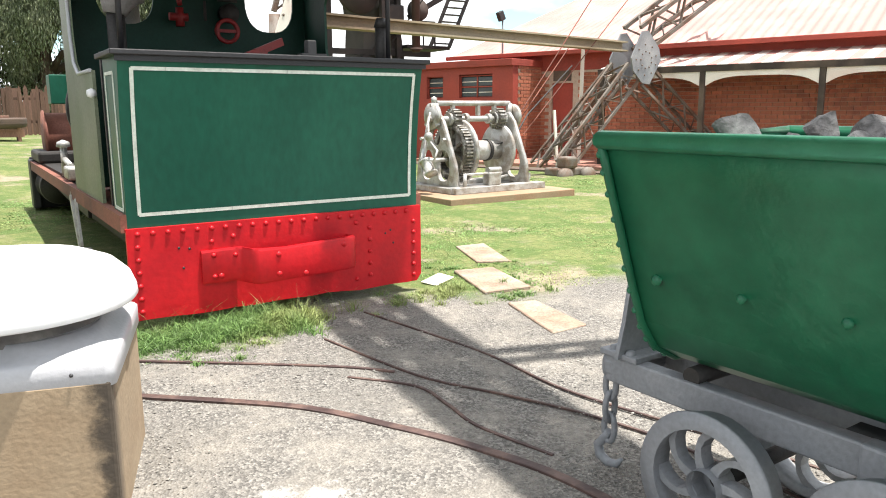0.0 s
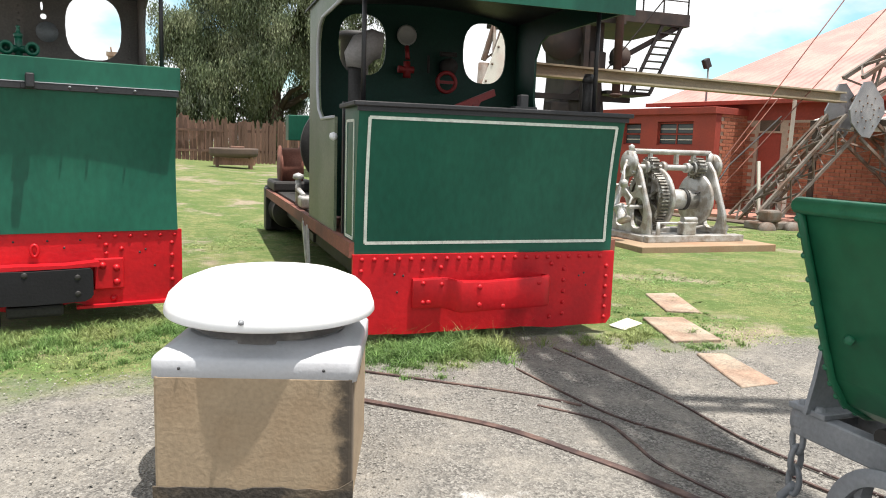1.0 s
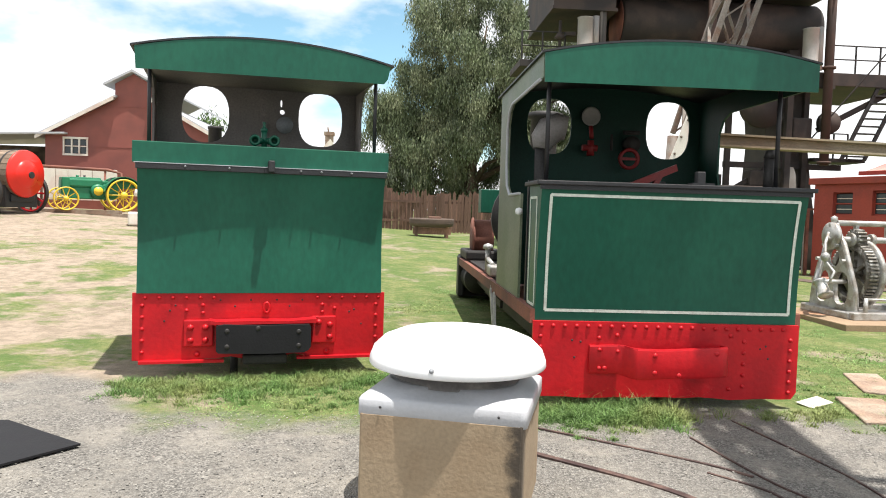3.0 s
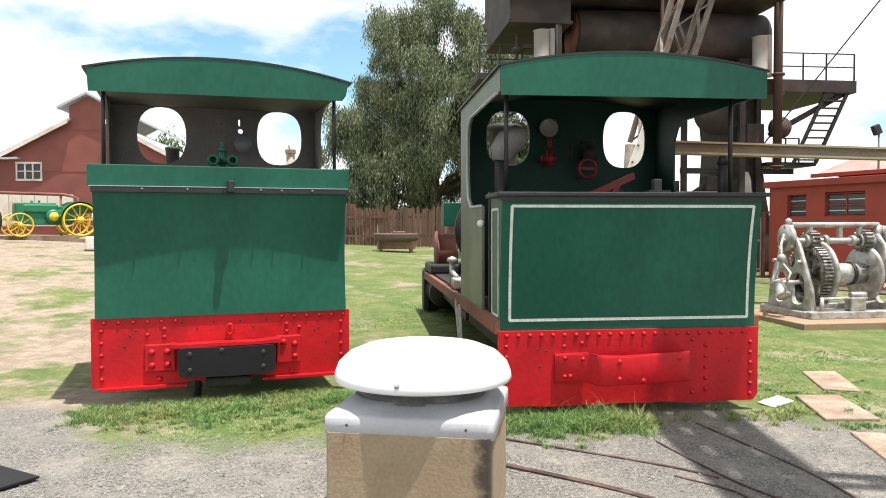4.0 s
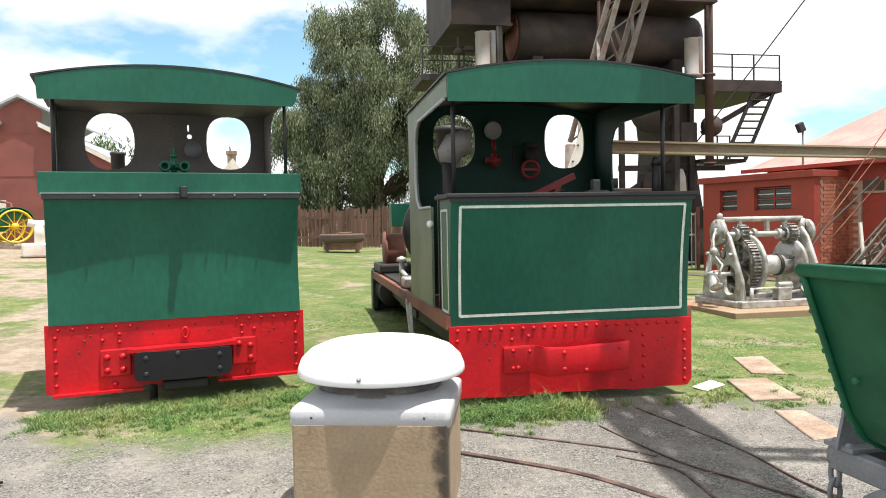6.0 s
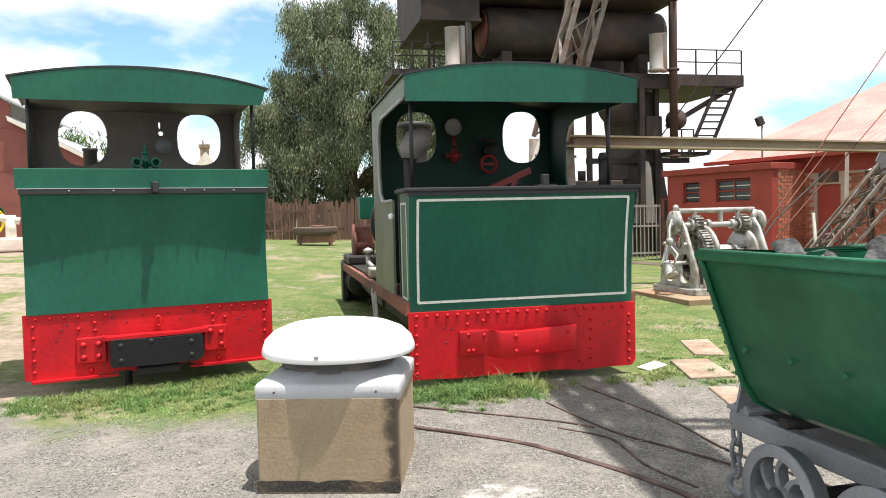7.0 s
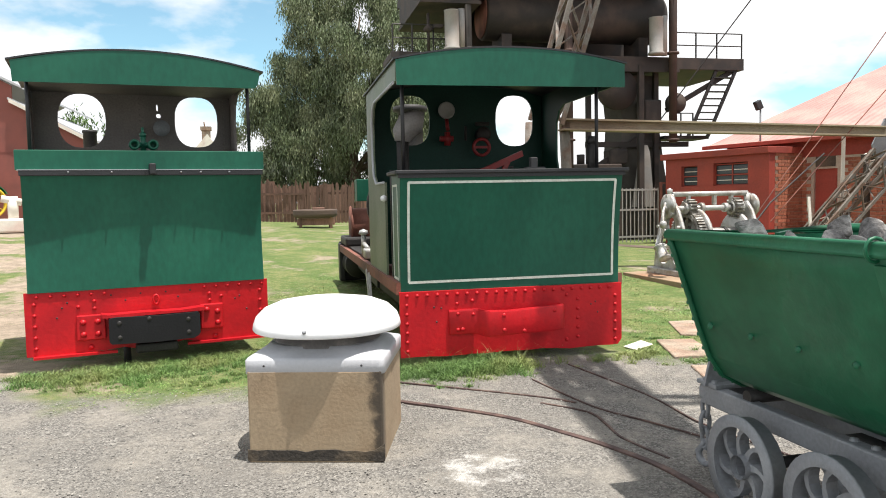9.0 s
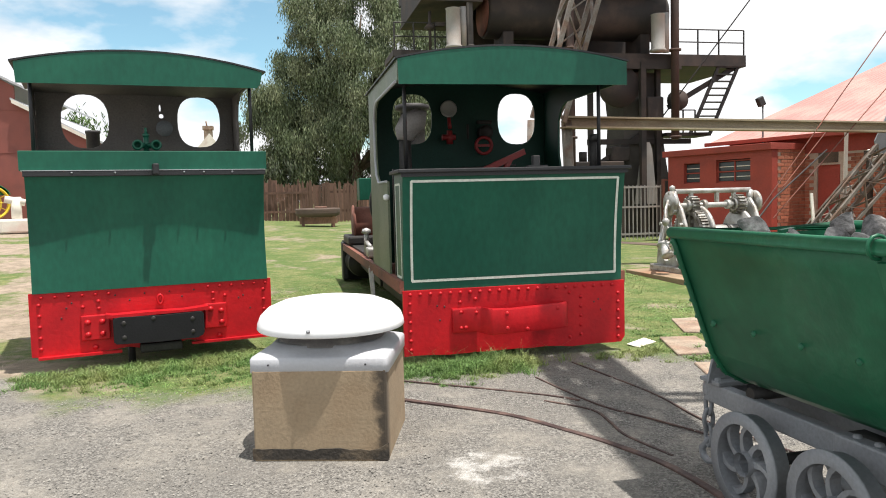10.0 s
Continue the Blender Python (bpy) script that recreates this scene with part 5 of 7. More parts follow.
    made("rope", STEEL_DARK, w, lambda bm: pipe(bm, [(0.4, -0.17, 0.7), (0.75, -0.1, 0.75), (1.6, 0.6, 1.15), (3.4, 1.5, 2.1)], 0.014, 6))


winch()


# ---- lattice derrick and girder ----
def lattice(bm, a, b, w0, w1, n, th=0.05, up=(0, 1, 0)):
    a, b = Vector(a), Vector(b)
    d = (b - a).normalized()
    s = d.cross(Vector(up)).normalized()
    t = s.cross(d).normalized()
    corner = lambda k, f: a.lerp(b, f) + (s * (1 if k in (0, 1) else -1) + t * (1 if k in (0, 3) else -1)) * ((w0 + (w1 - w0) * f) / 2)
    for k in range(4):
        bar(bm, corner(k, 0), corner(k, 1), th, th, t)
    for i in range(n):
        for k in range(4):
            j = (k + 1) % 4
            p, q = (k, j) if i % 2 else (j, k)
            bar(bm, corner(p, i / n), corner(q, (i + 1) / n), th * 0.7, th * 0.35, d)


der = thing("derrick", "weathered grey riveted lattice derrick with girder and stays", "crane")
trestle = thing("trestle", "weathered riveted lattice trestle with gusset and props", "trestle", Matrix.Translation((0.36, 0.456, -0.19)) @ Matrix.Diagonal((1.1, 1.1, 1.1, 1)))
G = Vector((8.9, 5.6, 2.2))
GE = Vector((0.36, 0.456, -0.19)) + G * 1.1
GUSSET = [(-0.36, 0.02), (-0.3, -0.2), (-0.05, -0.42), (0.14, -0.44), (0.42, 0.0), (0.36, 0.22), (0.06, 0.52), (-0.1, 0.5)]
for y in (-0.28, 0.25):
    made("gusset_plate", STEEL_GREY, trestle, lambda bm, y=y: prism(bm, GUSSET, 0.03, Matrix.Translation(G + Vector((0, y, 0)))), "grey riveted gusset plate")
rivet_parts([(G.x + 0.24 * math.cos(a) * k + 0.03, G.y - 0.281, G.z + 0.25 * math.sin(a) * k) for k in (0.6, 1.1) for a in np.linspace(0.3, 6.0, 9)], trestle, LATTICE, 0.018, 0.012)
made("leg", LATTICE, trestle, lambda bm: lattice(bm, (7.1, 5.7, 0.3), G + Vector((-0.2, 0, -0.2)), 0.36, 0.42, 8), "lattice leg")
made("leg", LATTICE, trestle, lambda bm: lattice(bm, G + Vector((0.15, 0, -0.3)), (11.2, 5.2, 0.12), 0.42, 0.36, 8), "lattice leg")
made("leg", LATTICE, trestle, lambda bm: lattice(bm, G + Vector((-0.1, 0.3, -0.2)), (8.0, 7.2, 0.12), 0.3, 0.3, 7, 0.045), "lattice leg")
made("mast", LATTICE, trestle, lambda bm: lattice(bm, G + Vector((0.05, 0, 0.4)), (11.0, 5.3, 3.95), 0.45, 0.47, 6, 0.07), "upper lattice mast")
made("lower_flange", GIRDER, der, lambda bm: bar(bm, (2.8, 6.0, 2.47), GE + Vector((-0.3, 0, 0.18)), 0.24, 0.03), "buff girder flange")
made("girder_web", GIRDER, der, lambda bm: bar(bm, (2.8, 6.05, 2.55), GE + Vector((-0.3, 0.05, 0.26)), 0.02, 0.19), "long buff girder web")
made("upper_flange", GIRDER, der, lambda bm: bar(bm, (2.8, 6.0, 2.64), GE + Vector((-0.3, 0, 0.35)), 0.2, 0.03), "buff girder flange")
made("jib", LATTICE, der, lambda bm: lattice(bm, (2.55, 6.05, 2.6), (4.1, 6.05, 7.6), 0.42, 0.5, 9, 0.07), "pale lattice jib")
made("jib_foot", CREAM, der, lambda bm: prism(bm, [(-0.34, -0.9), (0.3, -0.9), (0.36, 0.3), (0.26, 0.62), (0.2, 0.6)], 0.02, Matrix.Translation((2.3, 5.7, 2.7))), "cream riveted foot plate")
rivet_parts([(2.3 + dx, 5.699, 2.7 + dz) for dx, dz in ((-0.22, -0.7), (-0.12, -0.4), (-0.03, -0.15), (0.06, 0.1), (0.14, 0.3), (0.26, -0.6), (0.27, -0.3), (0.28, 0.0), (0.28, 0.25))], der, LATTICE, 0.02, 0.012)
made("post", LATTICE, der, lambda bm: (rod(bm, (2.2, 6.1, 0.1), (2.3, 6.1, 2.6), 0.09), rod(bm, (3.0, 6.1, 0.1), (2.9, 6.1, 2.6), 0.09)))
made("bogie", LATTICE, trestle, lambda bm: (box(bm, 6.85, 7.55, 5.32, 5.7, 0.16, 0.3, 0.03), box(bm, 6.95, 7.25, 5.25, 5.5, 0.3, 0.5, 0.04)), "worn grey steel bogie")
for x in (6.95, 7.48):
    made("bogie_wheel", LATTICE, trestle, lambda bm, x=x: lathe(bm, [(0, 0), (0.15, 0), (0.15, 0.1), (0, 0.1)], Matrix.Translation((x, 5.3, 0.16)) @ Matrix.Rotation(radians(90), 4, "X"), 20))
made("prop", CREAM, trestle, lambda bm: (bar(bm, (8.8, 6.9, 0.0), (8.75, 6.8, 2.6), 0.06, 0.06), bar(bm, (7.45, 6.0, 0.1), (7.5, 6.2, 1.3), 0.045, 0.045)), "pale timber prop")
for a, b in (((6.7, 6.2, 1.0), (10.4, 6.6, 5.2)), ((7.1, 6.4, 0.8), (11.5, 6.6, 5.0)), ((9.2, 15, 3.2), (16.0, 12, 13.0)), ((6.6, 6.4, 0.6), (9.0, 7.2, 2.6))):
    made("stay_rope", RUSTRED if a[1] < 10 else STEEL_DARK, der, lambda bm, a=a, b=b: rod(bm, a, b, 0.01 if a[1] < 10 else 0.022, seg=6))
# unseen lattice arms added above the yard to cast the shadow on the gravel
made("shadow_boom", LATTICE, der, lambda bm: lattice(bm, (4.1, 6.05, 7.6), (1.57, -0.67, 6.7), 0.42, 0.36, 14, 0.11), "unseen lattice arm added to shadow the yard")
made("shadow_boom_tip", LATTICE, der, lambda bm: lattice(bm, (1.57, -0.67, 6.7), (0.95, -4.47, 6.4), 0.36, 0.3, 9, 0.13), "unseen lattice end added to shadow the gravel")
made("shadow_outrigger", LATTICE, der, lambda bm: lattice(bm, (1.35, -2.37, 6.45), (3.15, -3.02, 6.4), 0.16, 0.14, 6, 0.08), "unseen cross-arm added for the side streak of shadow")


# ---- brick buildings ----
U = Vector((0.31, -0.95, 0)).normalized()          # along the long wall, towards the viewer
V = Vector((0.95, 0.31, 0)).normalized()           # into the buildings
def wall_m(origin):
    return Matrix(((U.x, V.x, 0, origin[0]), (U.y, V.y, 0, origin[1]), (0, 0, 1, 0), (0, 0, 0, 1)))


AN = wall_m((8.69, 13.12))          # local x along the window wall, y into it
annex = thing("annex", "small flat-roofed annex of red-painted and face brick", "building", AN)
def annex_wall(bm):
    plate(bm, [(0, 0), (3.26, 0), (3.26, 2.3), (0, 2.3)], [[(0.55, 1.55), (1.1, 1.55), (1.1, 2.1), (0.55, 2.1)], [(1.62, 1.55), (2.66, 1.55), (2.66, 2.13), (1.62, 2.13)]], 0.22)
made("wall", BRICKRED, annex, annex_wall, "red-painted brick wall")
made("wall", BRICKRED, annex, lambda bm: box(bm, 0.0, 0.2, 0.22, 2.0, 0, 2.3))
made("end_wall", MORTAR, annex, lambda bm: box(bm, 3.0, 3.25, 0.225, 1.6, 0, 2.32), "brick end wall")
made("roof_slab", BRICKRED, annex, lambda bm: box(bm, -0.12, 3.3, -0.1, 1.62, 2.3, 2.46, 0.01), "red-painted roof slab")
made("interior", GLASSDARK, annex, lambda bm: box(bm, 0.3, 2.9, 0.3, 0.33, 1.4, 2.25))
for x0, x1, n in ((0.55, 1.1, 1), (1.62, 2.66, 2)):
    wd = made("window", BRICKRED, annex, lambda bm, x0=x0, x1=x1, n=n: [box(bm, x0, x1, 0.08, 0.12, z, z + 0.03) for z in (1.55, 1.81, 2.08)] + [box(bm, x0 + (x1 - x0) * k / n - 0.015, x0 + (x1 - x0) * k / n + 0.015, 0.08, 0.12, 1.55, 2.1) for k in range(n + 1)], "steel louvre window")
    for k in range(n):
        for z in (1.6, 1.86):
            made("pane", GLASSDARK, wd, lambda bm, x0=x0, x1=x1, n=n, k=k, z=z: box(bm, x0 + (x1 - x0) * k / n + 0.02, x0 + (x1 - x0) * (k + 1) / n - 0.02, 0.1, 0.106, z - 0.01, z + 0.2))
            made("slat", CREAM, wd, lambda bm, x0=x0, x1=x1, n=n, k=k, z=z: box(bm, x0 + (x1 - x0) * k / n + 0.05, x0 + (x1 - x0) * (k + 1) / n - 0.03, 0.085, 0.098, z + 0.08, z + 0.1))

HALL = wall_m((10.55, 11.6))
hall = thing("brick_hall", "long face-brick hall with faded pink iron roof and veranda", "building", HALL)
made("wall", MORTAR, hall, lambda bm: plate(bm, [(-1, 0), (16, 0), (16, 2.2), (-1, 2.2)], [[(1.55, 0.02), (2.15, 0.02), (2.15, 1.9), (1.55, 1.9)]], 0.25), "face-brick long wall")
made("wall_band", BRICKRED, hall, lambda bm: box(bm, -1, 16, -0.02, 0.25, 2.2, 2.62), "red-painted band under the eaves")
made("door", BRICKRED, hall, lambda bm: (box(bm, 1.55, 2.15, 0.06, 0.1, 0.02, 1.9), box(bm, 1.6, 2.1, 0.05, 0.06, 0.2, 1.7)), "red-painted door")
made("vent_panel", TIMBER, hall, lambda bm: box(bm, 1.6, 2.1, -0.02, 0.02, 1.95, 2.2))
def roof(bm):
    for k in range(80):
        x0 = -1.5 + 18 * k / 80
        prof = [(x0 + 18 / 80 * t, 0.025 * math.sin(t * math.tau)) for t in (0, 0.25, 0.5, 0.75, 1.0)]
        for (xa, za), (xb, zb) in zip(prof, prof[1:]):
            lo = [bm.verts.new((x, -0.35, 2.62 + z)) for x, z in ((xa, za), (xb, zb))]
            hi = [bm.verts.new((x + (0 if x > 4 else (4 - x) * 0.55), 6.5, 5.75 + z)) for x, z in ((xa, za), (xb, zb))]
            f = bm.faces.new((lo[0], lo[1], hi[1], hi[0]))
            f.smooth = True
    bmesh.ops.remove_doubles(bm, verts=bm.verts, dist=0.0005)
made("roof", ROOFPINK, hall, roof, "faded pink corrugated iron roof")
made("hip_roof", ROOFPINK, hall, lambda bm: bm.faces.new([bm.verts.new(p) for p in ((-1.5, -0.35, 2.62), (1.5, 6.5, 5.75), (4, 13, 2.62), (-1.5, 13, 2.62))]))
made("gable_wall", BRICKRED, hall, lambda bm: box(bm, -1, -0.75, 0.25, 12.5, 0, 2.6))
made("gutter", BRICKRED, hall, lambda bm: box(bm, -1.5, 16, -0.45, -0.36, 2.56, 2.66, 0.01))
ver = made("veranda", CREAM, hall, lambda bm: (bmesh.ops.create_cube(bm, size=0.001), [bar(bm, (3.75 + 0.42 * k, -1.5, 2.1), (3.75 + 0.42 * k, -0.02, 2.42), 0.21, 0.03, (0, 0, 1)) for k in range(26)]), "white veranda awning sheets")
for k in range(26):
    made("stripe", ROOFPINK, ver, lambda bm, k=k: bar(bm, (3.96 + 0.42 * k, -1.49, 2.098), (3.96 + 0.42 * k, -0.02, 2.416), 0.21, 0.03, (0, 0, 1)), "faded pink awning stripe")
for k in range(5):
    x0 = 3.7 + 2.2 * k
    def valance(bm, x0=x0):
        low = [(x0 + 0.06 + 2.08 * j / 12, 1.7 + 0.18 * (1 - (2 * j / 12 - 1) ** 4)) for j in range(13)]
        prism(bm, low + [(x0 + 2.14, 1.98), (x0 + 0.06, 1.98)], 0.03, Matrix.Translation((0, -1.5, 0)))
    made("valance", CREAM, ver, valance, "white arched valance board")
    made("veranda_post", TIMBER, ver, lambda bm, x0=x0: box(bm, x0 - 0.05, x0 + 0.05, -1.52, -1.42, 0, 2.1))
made("beam", TIMBER, ver, lambda bm: box(bm, 3.6, 15, -1.53, -1.45, 1.98, 2.1))
bm = bmesh.new()
box(bm, -1, 16, -2.4, 0.0, -0.05, 0.06, 0.0)
solo("paving", bm, PAVERED, "red paved walk along the hall", "paving", kind="structure", m=HALL)
bm = bmesh.new()
box(bm, -4, 9, -3.3, -2.75, -0.05, 0.02)
solo("path", bm, TYRE, "narrow dark path before the hall", "path", kind="structure", m=HALL)
fl = thing("floodlight", "black floodlight on a thin steel pole", "floodlight", Matrix.Translation((10.4, 11.35, 2.5)))
made("pole", STEEL_GREY, fl, lambda bm: rod(bm, (0, 0, -0.1), (0, 0, 1.05), 0.025))
made("lamp_head", BLACK, fl, lambda bm: box(bm, -0.09, 0.09, -0.08, 0.06, -0.12, 0.12, 0.025, Matrix.Translation((-0.11, -0.05, 1.1)) @ Matrix.Rotation(radians(-25), 4, "Y")), "tilted black lamp head")


# ---- plant tower behind the engines ----
tower = thing("plant_tower", "tall dark steel and timber ore plant with platform, drum and stairs", "tower", Matrix.Translation((0, 15, 0)))
made("platform", TOWERDARK, tower, lambda bm: (box(bm, 1.3, 7.0, -0.3, 1.4, 5.27, 5.45, 0.01), box(bm, 7.0, 12.2, -0.3, 3.0, 5.1, 5.45, 0.01), box(bm, 2.8, 10.0, -0.35, -0.25, 5.0, 5.3)), "dark platform deck")
made("canopy", TOWERDARK, tower, lambda bm: (box(bm, 2.1, 9.75, -0.9, 3.4, 7.5, 7.75), box(bm, 2.12, 9.73, -0.85, 3.4, 7.75, 9.5), box(bm, 4.0, 9.7, 2.6, 3.3, 5.45, 7.5)), "dark timber hopper housing")
made("side_bin", TOWERDARK, tower, lambda bm: (box(bm, 2.1, 3.75, -0.6, 3.0, 6.78, 7.5), box(bm, 2.06, 3.79, -0.65, 3.0, 6.72, 6.8)), "dark steel side bin")
made("drum", TOWERDARK, tower, lambda bm: lathe(bm, [(0, 0), (0.7, 0), (0.73, 0.05), (0.73, 5.55), (0.7, 5.6), (0, 5.6)], Matrix.Translation((4.15, 0.6, 6.72)) @ Matrix.Rotation(radians(90), 4, "Y"), 40), "large horizontal brown steel drum")
made("drum_end", RUSTRED, tower, lambda bm: lathe(bm, [(0, 0), (0.66, 0), (0.66, 0.03), (0, 0.03)], Matrix.Translation((4.1, 0.6, 6.72)) @ Matrix.Rotation(radians(90), 4, "Y"), 40), "rust-brown drum end")
for x in (4.6, 8.9):
    made("drum_cradle", TOWERDARK, tower, lambda bm, x=x: box(bm, x, x + 0.3, 0.1, 1.1, 5.45, 6.1))
for x in (2.95, 9.1):
    made("white_pipe", PIPEWHITE, tower, lambda bm, x=x: (lathe(bm, [(0, 5.45), (0.24, 5.45), (0.24, 5.5), (0.2, 5.55), (0.2, 6.5), (0.22, 6.52), (0, 6.55)], Matrix.Translation((x, -0.6, 0)), 20), rod(bm, (x + 0.3, -0.5, 5.45), (x + 0.3, -0.5, 6.6), 0.1)), "dirty white vertical pipes")
for x, r, z0 in ((9.7, 0.12, 2.9), (3.45, 0.09, 0), (6.4, 0.12, 0)):
    made("column", RUSTDARK if r > 0.1 else TOWERGREY, tower, lambda bm, x=x, r=r, z0=z0: (rod(bm, (x, -0.5, z0), (x, -0.5, 10), r), [rod(bm, (x, -0.5, z), (x, -0.5, z + 0.06), r * 1.5) for z in (2.95, 5.5, 8)]), "rusty steel column")
made("casting", TOWERGREY, tower, lambda bm: prism(bm, [(7.7, 0), (9.7, 0), (9.3, 2.2), (9.1, 3.6), (9.0, 5.0), (7.75, 5.0), (7.9, 3.6), (7.8, 2)], 1.2, Matrix.Translation((0.55, 0.3, 0))), "dark grey cast pedestal")
made("pale_panel", PIPEWHITE, tower, lambda bm: prism(bm, [(8.55, 1.0), (9.25, 1.0), (9.1, 2.65), (9.02, 2.85), (8.88, 2.85), (8.8, 2.65)], 0.1, Matrix.Translation((0, -0.2, 0))), "pale pointed panel")
made("flywheel", TOWERDARK, tower, lambda bm: lathe(bm, [(0, 0), (0.62, 0), (0.62, 0.15), (0, 0.15)], Matrix.Translation((8.05, -0.1, 4.5)) @ Matrix.Rotation(radians(90), 4, "X"), 30))
made("gearbox", TOWERDARK, tower, lambda bm: box(bm, 8.9, 9.45, -0.3, 0.3, 3.5, 4.2, 0.05))
made("pulley", TOWERDARK, tower, lambda bm: lathe(bm, [(0, 0), (0.3, 0), (0.3, 0.2), (0, 0.2)], Matrix.Translation((9.95, -0.1, 4.1)) @ Matrix.Rotation(radians(90), 4, "X"), 20))
made("bracing", TOWERDARK, tower, lambda bm: (bar(bm, (9.7, -0.1, 3.9), (12.1, -0.1, 5.2), 0.12, 0.14), bar(bm, (7.3, 0.2, 0), (7.3, 0.2, 5.2), 0.14, 0.14), bar(bm, (8.75, -0.3, 0), (8.75, -0.3, 5.2), 0.16, 0.16), bar(bm, (9.45, 0.1, 0), (9.45, 0.1, 5.2), 0.14, 0.14), bar(bm, (7.2, 0.2, 2.9), (10.6, 0.2, 2.9), 0.1, 0.16), bar(bm, (7.0, 0.2, 1.9), (9.7, 0.2, 3.6), 0.08, 0.12), box(bm, 6.6, 8.2, -0.2, 0.5, 0.0, 2.3, 0.03), box(bm, 7.9, 8.5, 0.0, 0.5, 2.3, 2.75, 0.05), rod(bm, (7.0, 0.1, 2.3), (7.0, 0.1, 2.6), 0.12), box(bm, 9.7, 11.2, 0.0, 1.0, 3.05, 3.15)), "dark cross bracing")
made("stairs", STEEL_DARK, tower, lambda bm: ([bar(bm, (10.4 + 0.1 * k, -0.2, 3.2 + 0.21 * k), (11.05 + 0.1 * k, -0.2, 3.2 + 0.21 * k), 0.14, 0.035) for k in range(10)], bar(bm, (10.36, -0.22, 3.1), (11.4, -0.22, 5.3), 0.05, 0.1), bar(bm, (11.02, -0.22, 3.1), (12.06, -0.22, 5.3), 0.05, 0.1)), "black open-tread steel stairs")
def handrail(bm, pts, h=0.75):
    for x, z in pts:
        rod(bm, (x, -0.25, z), (x, -0.25, z + h), 0.025, seg=6)
    for (x0, z0), (x1, z1) in zip(pts, pts[1:]):
        for f in (0.5, 1.0):
            rod(bm, (x0, -0.25, z0 + h * f), (x1, -0.25, z1 + h * f), 0.02, seg=6)
made("handrail", STEEL_DARK, tower, lambda bm: handrail(bm, [(9.75, 5.45), (10.6, 5.45), (11.3, 5.45), (12.15, 5.45)]), "thin black handrail")
made("handrail", STEEL_DARK, tower, lambda bm: handrail(bm, [(1.35, 5.45), (1.9, 5.45), (2.5, 5.45), (3.3, 5.45)]))
made("handrail", STEEL_DARK, tower, lambda bm: handrail(bm, [(9.75, 3.1), (10.1, 3.1), (10.5, 3.1)], 0.7))
made("hand_valve", TOWERDARK, tower, lambda bm: (rod(bm, (2.35, -0.3, 5.45), (2.35, -0.3, 6.5), 0.04), lathe(bm, [(0, 0), (0.16, 0.1), (0, 0.3)], Matrix.Translation((2.35, -0.3, 5.95)), 12), box(bm, 2.5, 2.75, -0.4, -0.2, 6.1, 6.2)))

gate = thing("yard_gate", "white-barred steel gate beside a rusty post", "gate", Matrix.Translation((7.9, 13.2, 0)))
for z in (0.2, 0.95, 1.5):
    made("gate_rail", PIPEWHITE, gate, lambda bm, z=z: bar(bm, (-0.6, 0, z), (0.6, 0, z), 0.04, 0.05))
for k in range(11):
    made("gate_bar", PIPEWHITE, gate, lambda bm, k=k: bar(bm, (-0.6 + 0.12 * k, 0, 0.05), (-0.6 + 0.12 * k, 0, 1.55), 0.025, 0.025, (0, 1, 0)))
made("gate_post", RUSTRED, gate, lambda bm: (bar(bm, (0.68, 0, 0), (0.68, 0, 1.7), 0.07, 0.07, (0, 1, 0)), bar(bm, (0.68, 0, 1.68), (1.4, 0, 1.68), 0.05, 0.05), bar(bm, (1.4, 0, 0), (1.4, 0, 1.7), 0.06, 0.06, (0, 1, 0))))


# ---- fence and trough ----
fence = thing("picket_fence", "weathered brown timber picket fence", "fence")
rng = random.Random(11)
bm = bmesh.new()
prism(bm, [(-0.055, 0), (0.055, 0), (0.055, 1.55), (0, 1.68), (-0.055, 1.55)], 0.025)
first = None
for k in range(52):
    x = -3.6 + 0.14 * k
    y = 24.6 - 0.18 * max(0, k - 10) * 0.14
    if first is None:
        first = part("picket", bm, WOODGREY, fence)
        o = first
    else:
        o = new("picket", first.data)
        o.parent = fence
    o.matrix_basis = pose(x, y, ground_z(x, y) - 0.03, rng.uniform(-1, 1), rng.uniform(-2.5, 2.5), rng.uniform(-8, 8)) @ Matrix.Diagonal((rng.uniform(0.75, 1.1), 1, rng.uniform(0.9, 1.05), 1))
for z in (0.45, 1.2):
    made("fence_rail", WOODGREY, fence, lambda bm, z=z: bar(bm, (-3.7, 24.66, ground_z(0, 24) + z), (3.7, 23.9, ground_z(2, 24) + z), 0.04, 0.09))
boards = thing("board_fence", "rough board fence behind the pickets", "fence")
for k in range(16):
    x = -2.6 + 0.3 * k + rng.uniform(-0.05, 0.05)
    h = rng.uniform(1.3, 1.65)
    made("board", WOODGREY, boards, lambda bm, x=x, h=h: box(bm, x, x + 0.27, 25.6, 25.64, ground_z(x, 25), ground_z(x, 25) + h))
tr = thing("round_trough", "rusty round iron trough on low legs", "trough", Matrix.Translation((-0.72, 18.6, ground_z(-0.72, 18.6))))
made("bowl", TYRE, tr, lambda bm: lathe(bm, [(0, 0.3), (0.5, 0.3), (0.68, 0.34), (0.7, 0.4), (0.72, 0.44), (0.7, 0.48), (0.72, 0.53), (0.7, 0.58), (0.6, 0.58), (0, 0.56)], None, 32), "ringed rusty bowl")
for k in range(4):
    made("leg", WOODGREY, tr, lambda bm, k=k: box(bm, 0.48 * (1 if k % 2 else -1) - 0.04, 0.48 * (1 if k % 2 else -1) + 0.04, 0.3 * (1 if k // 2 else -1) - 0.04, 0.3 * (1 if k // 2 else -1) + 0.04, -0.05, 0.33))
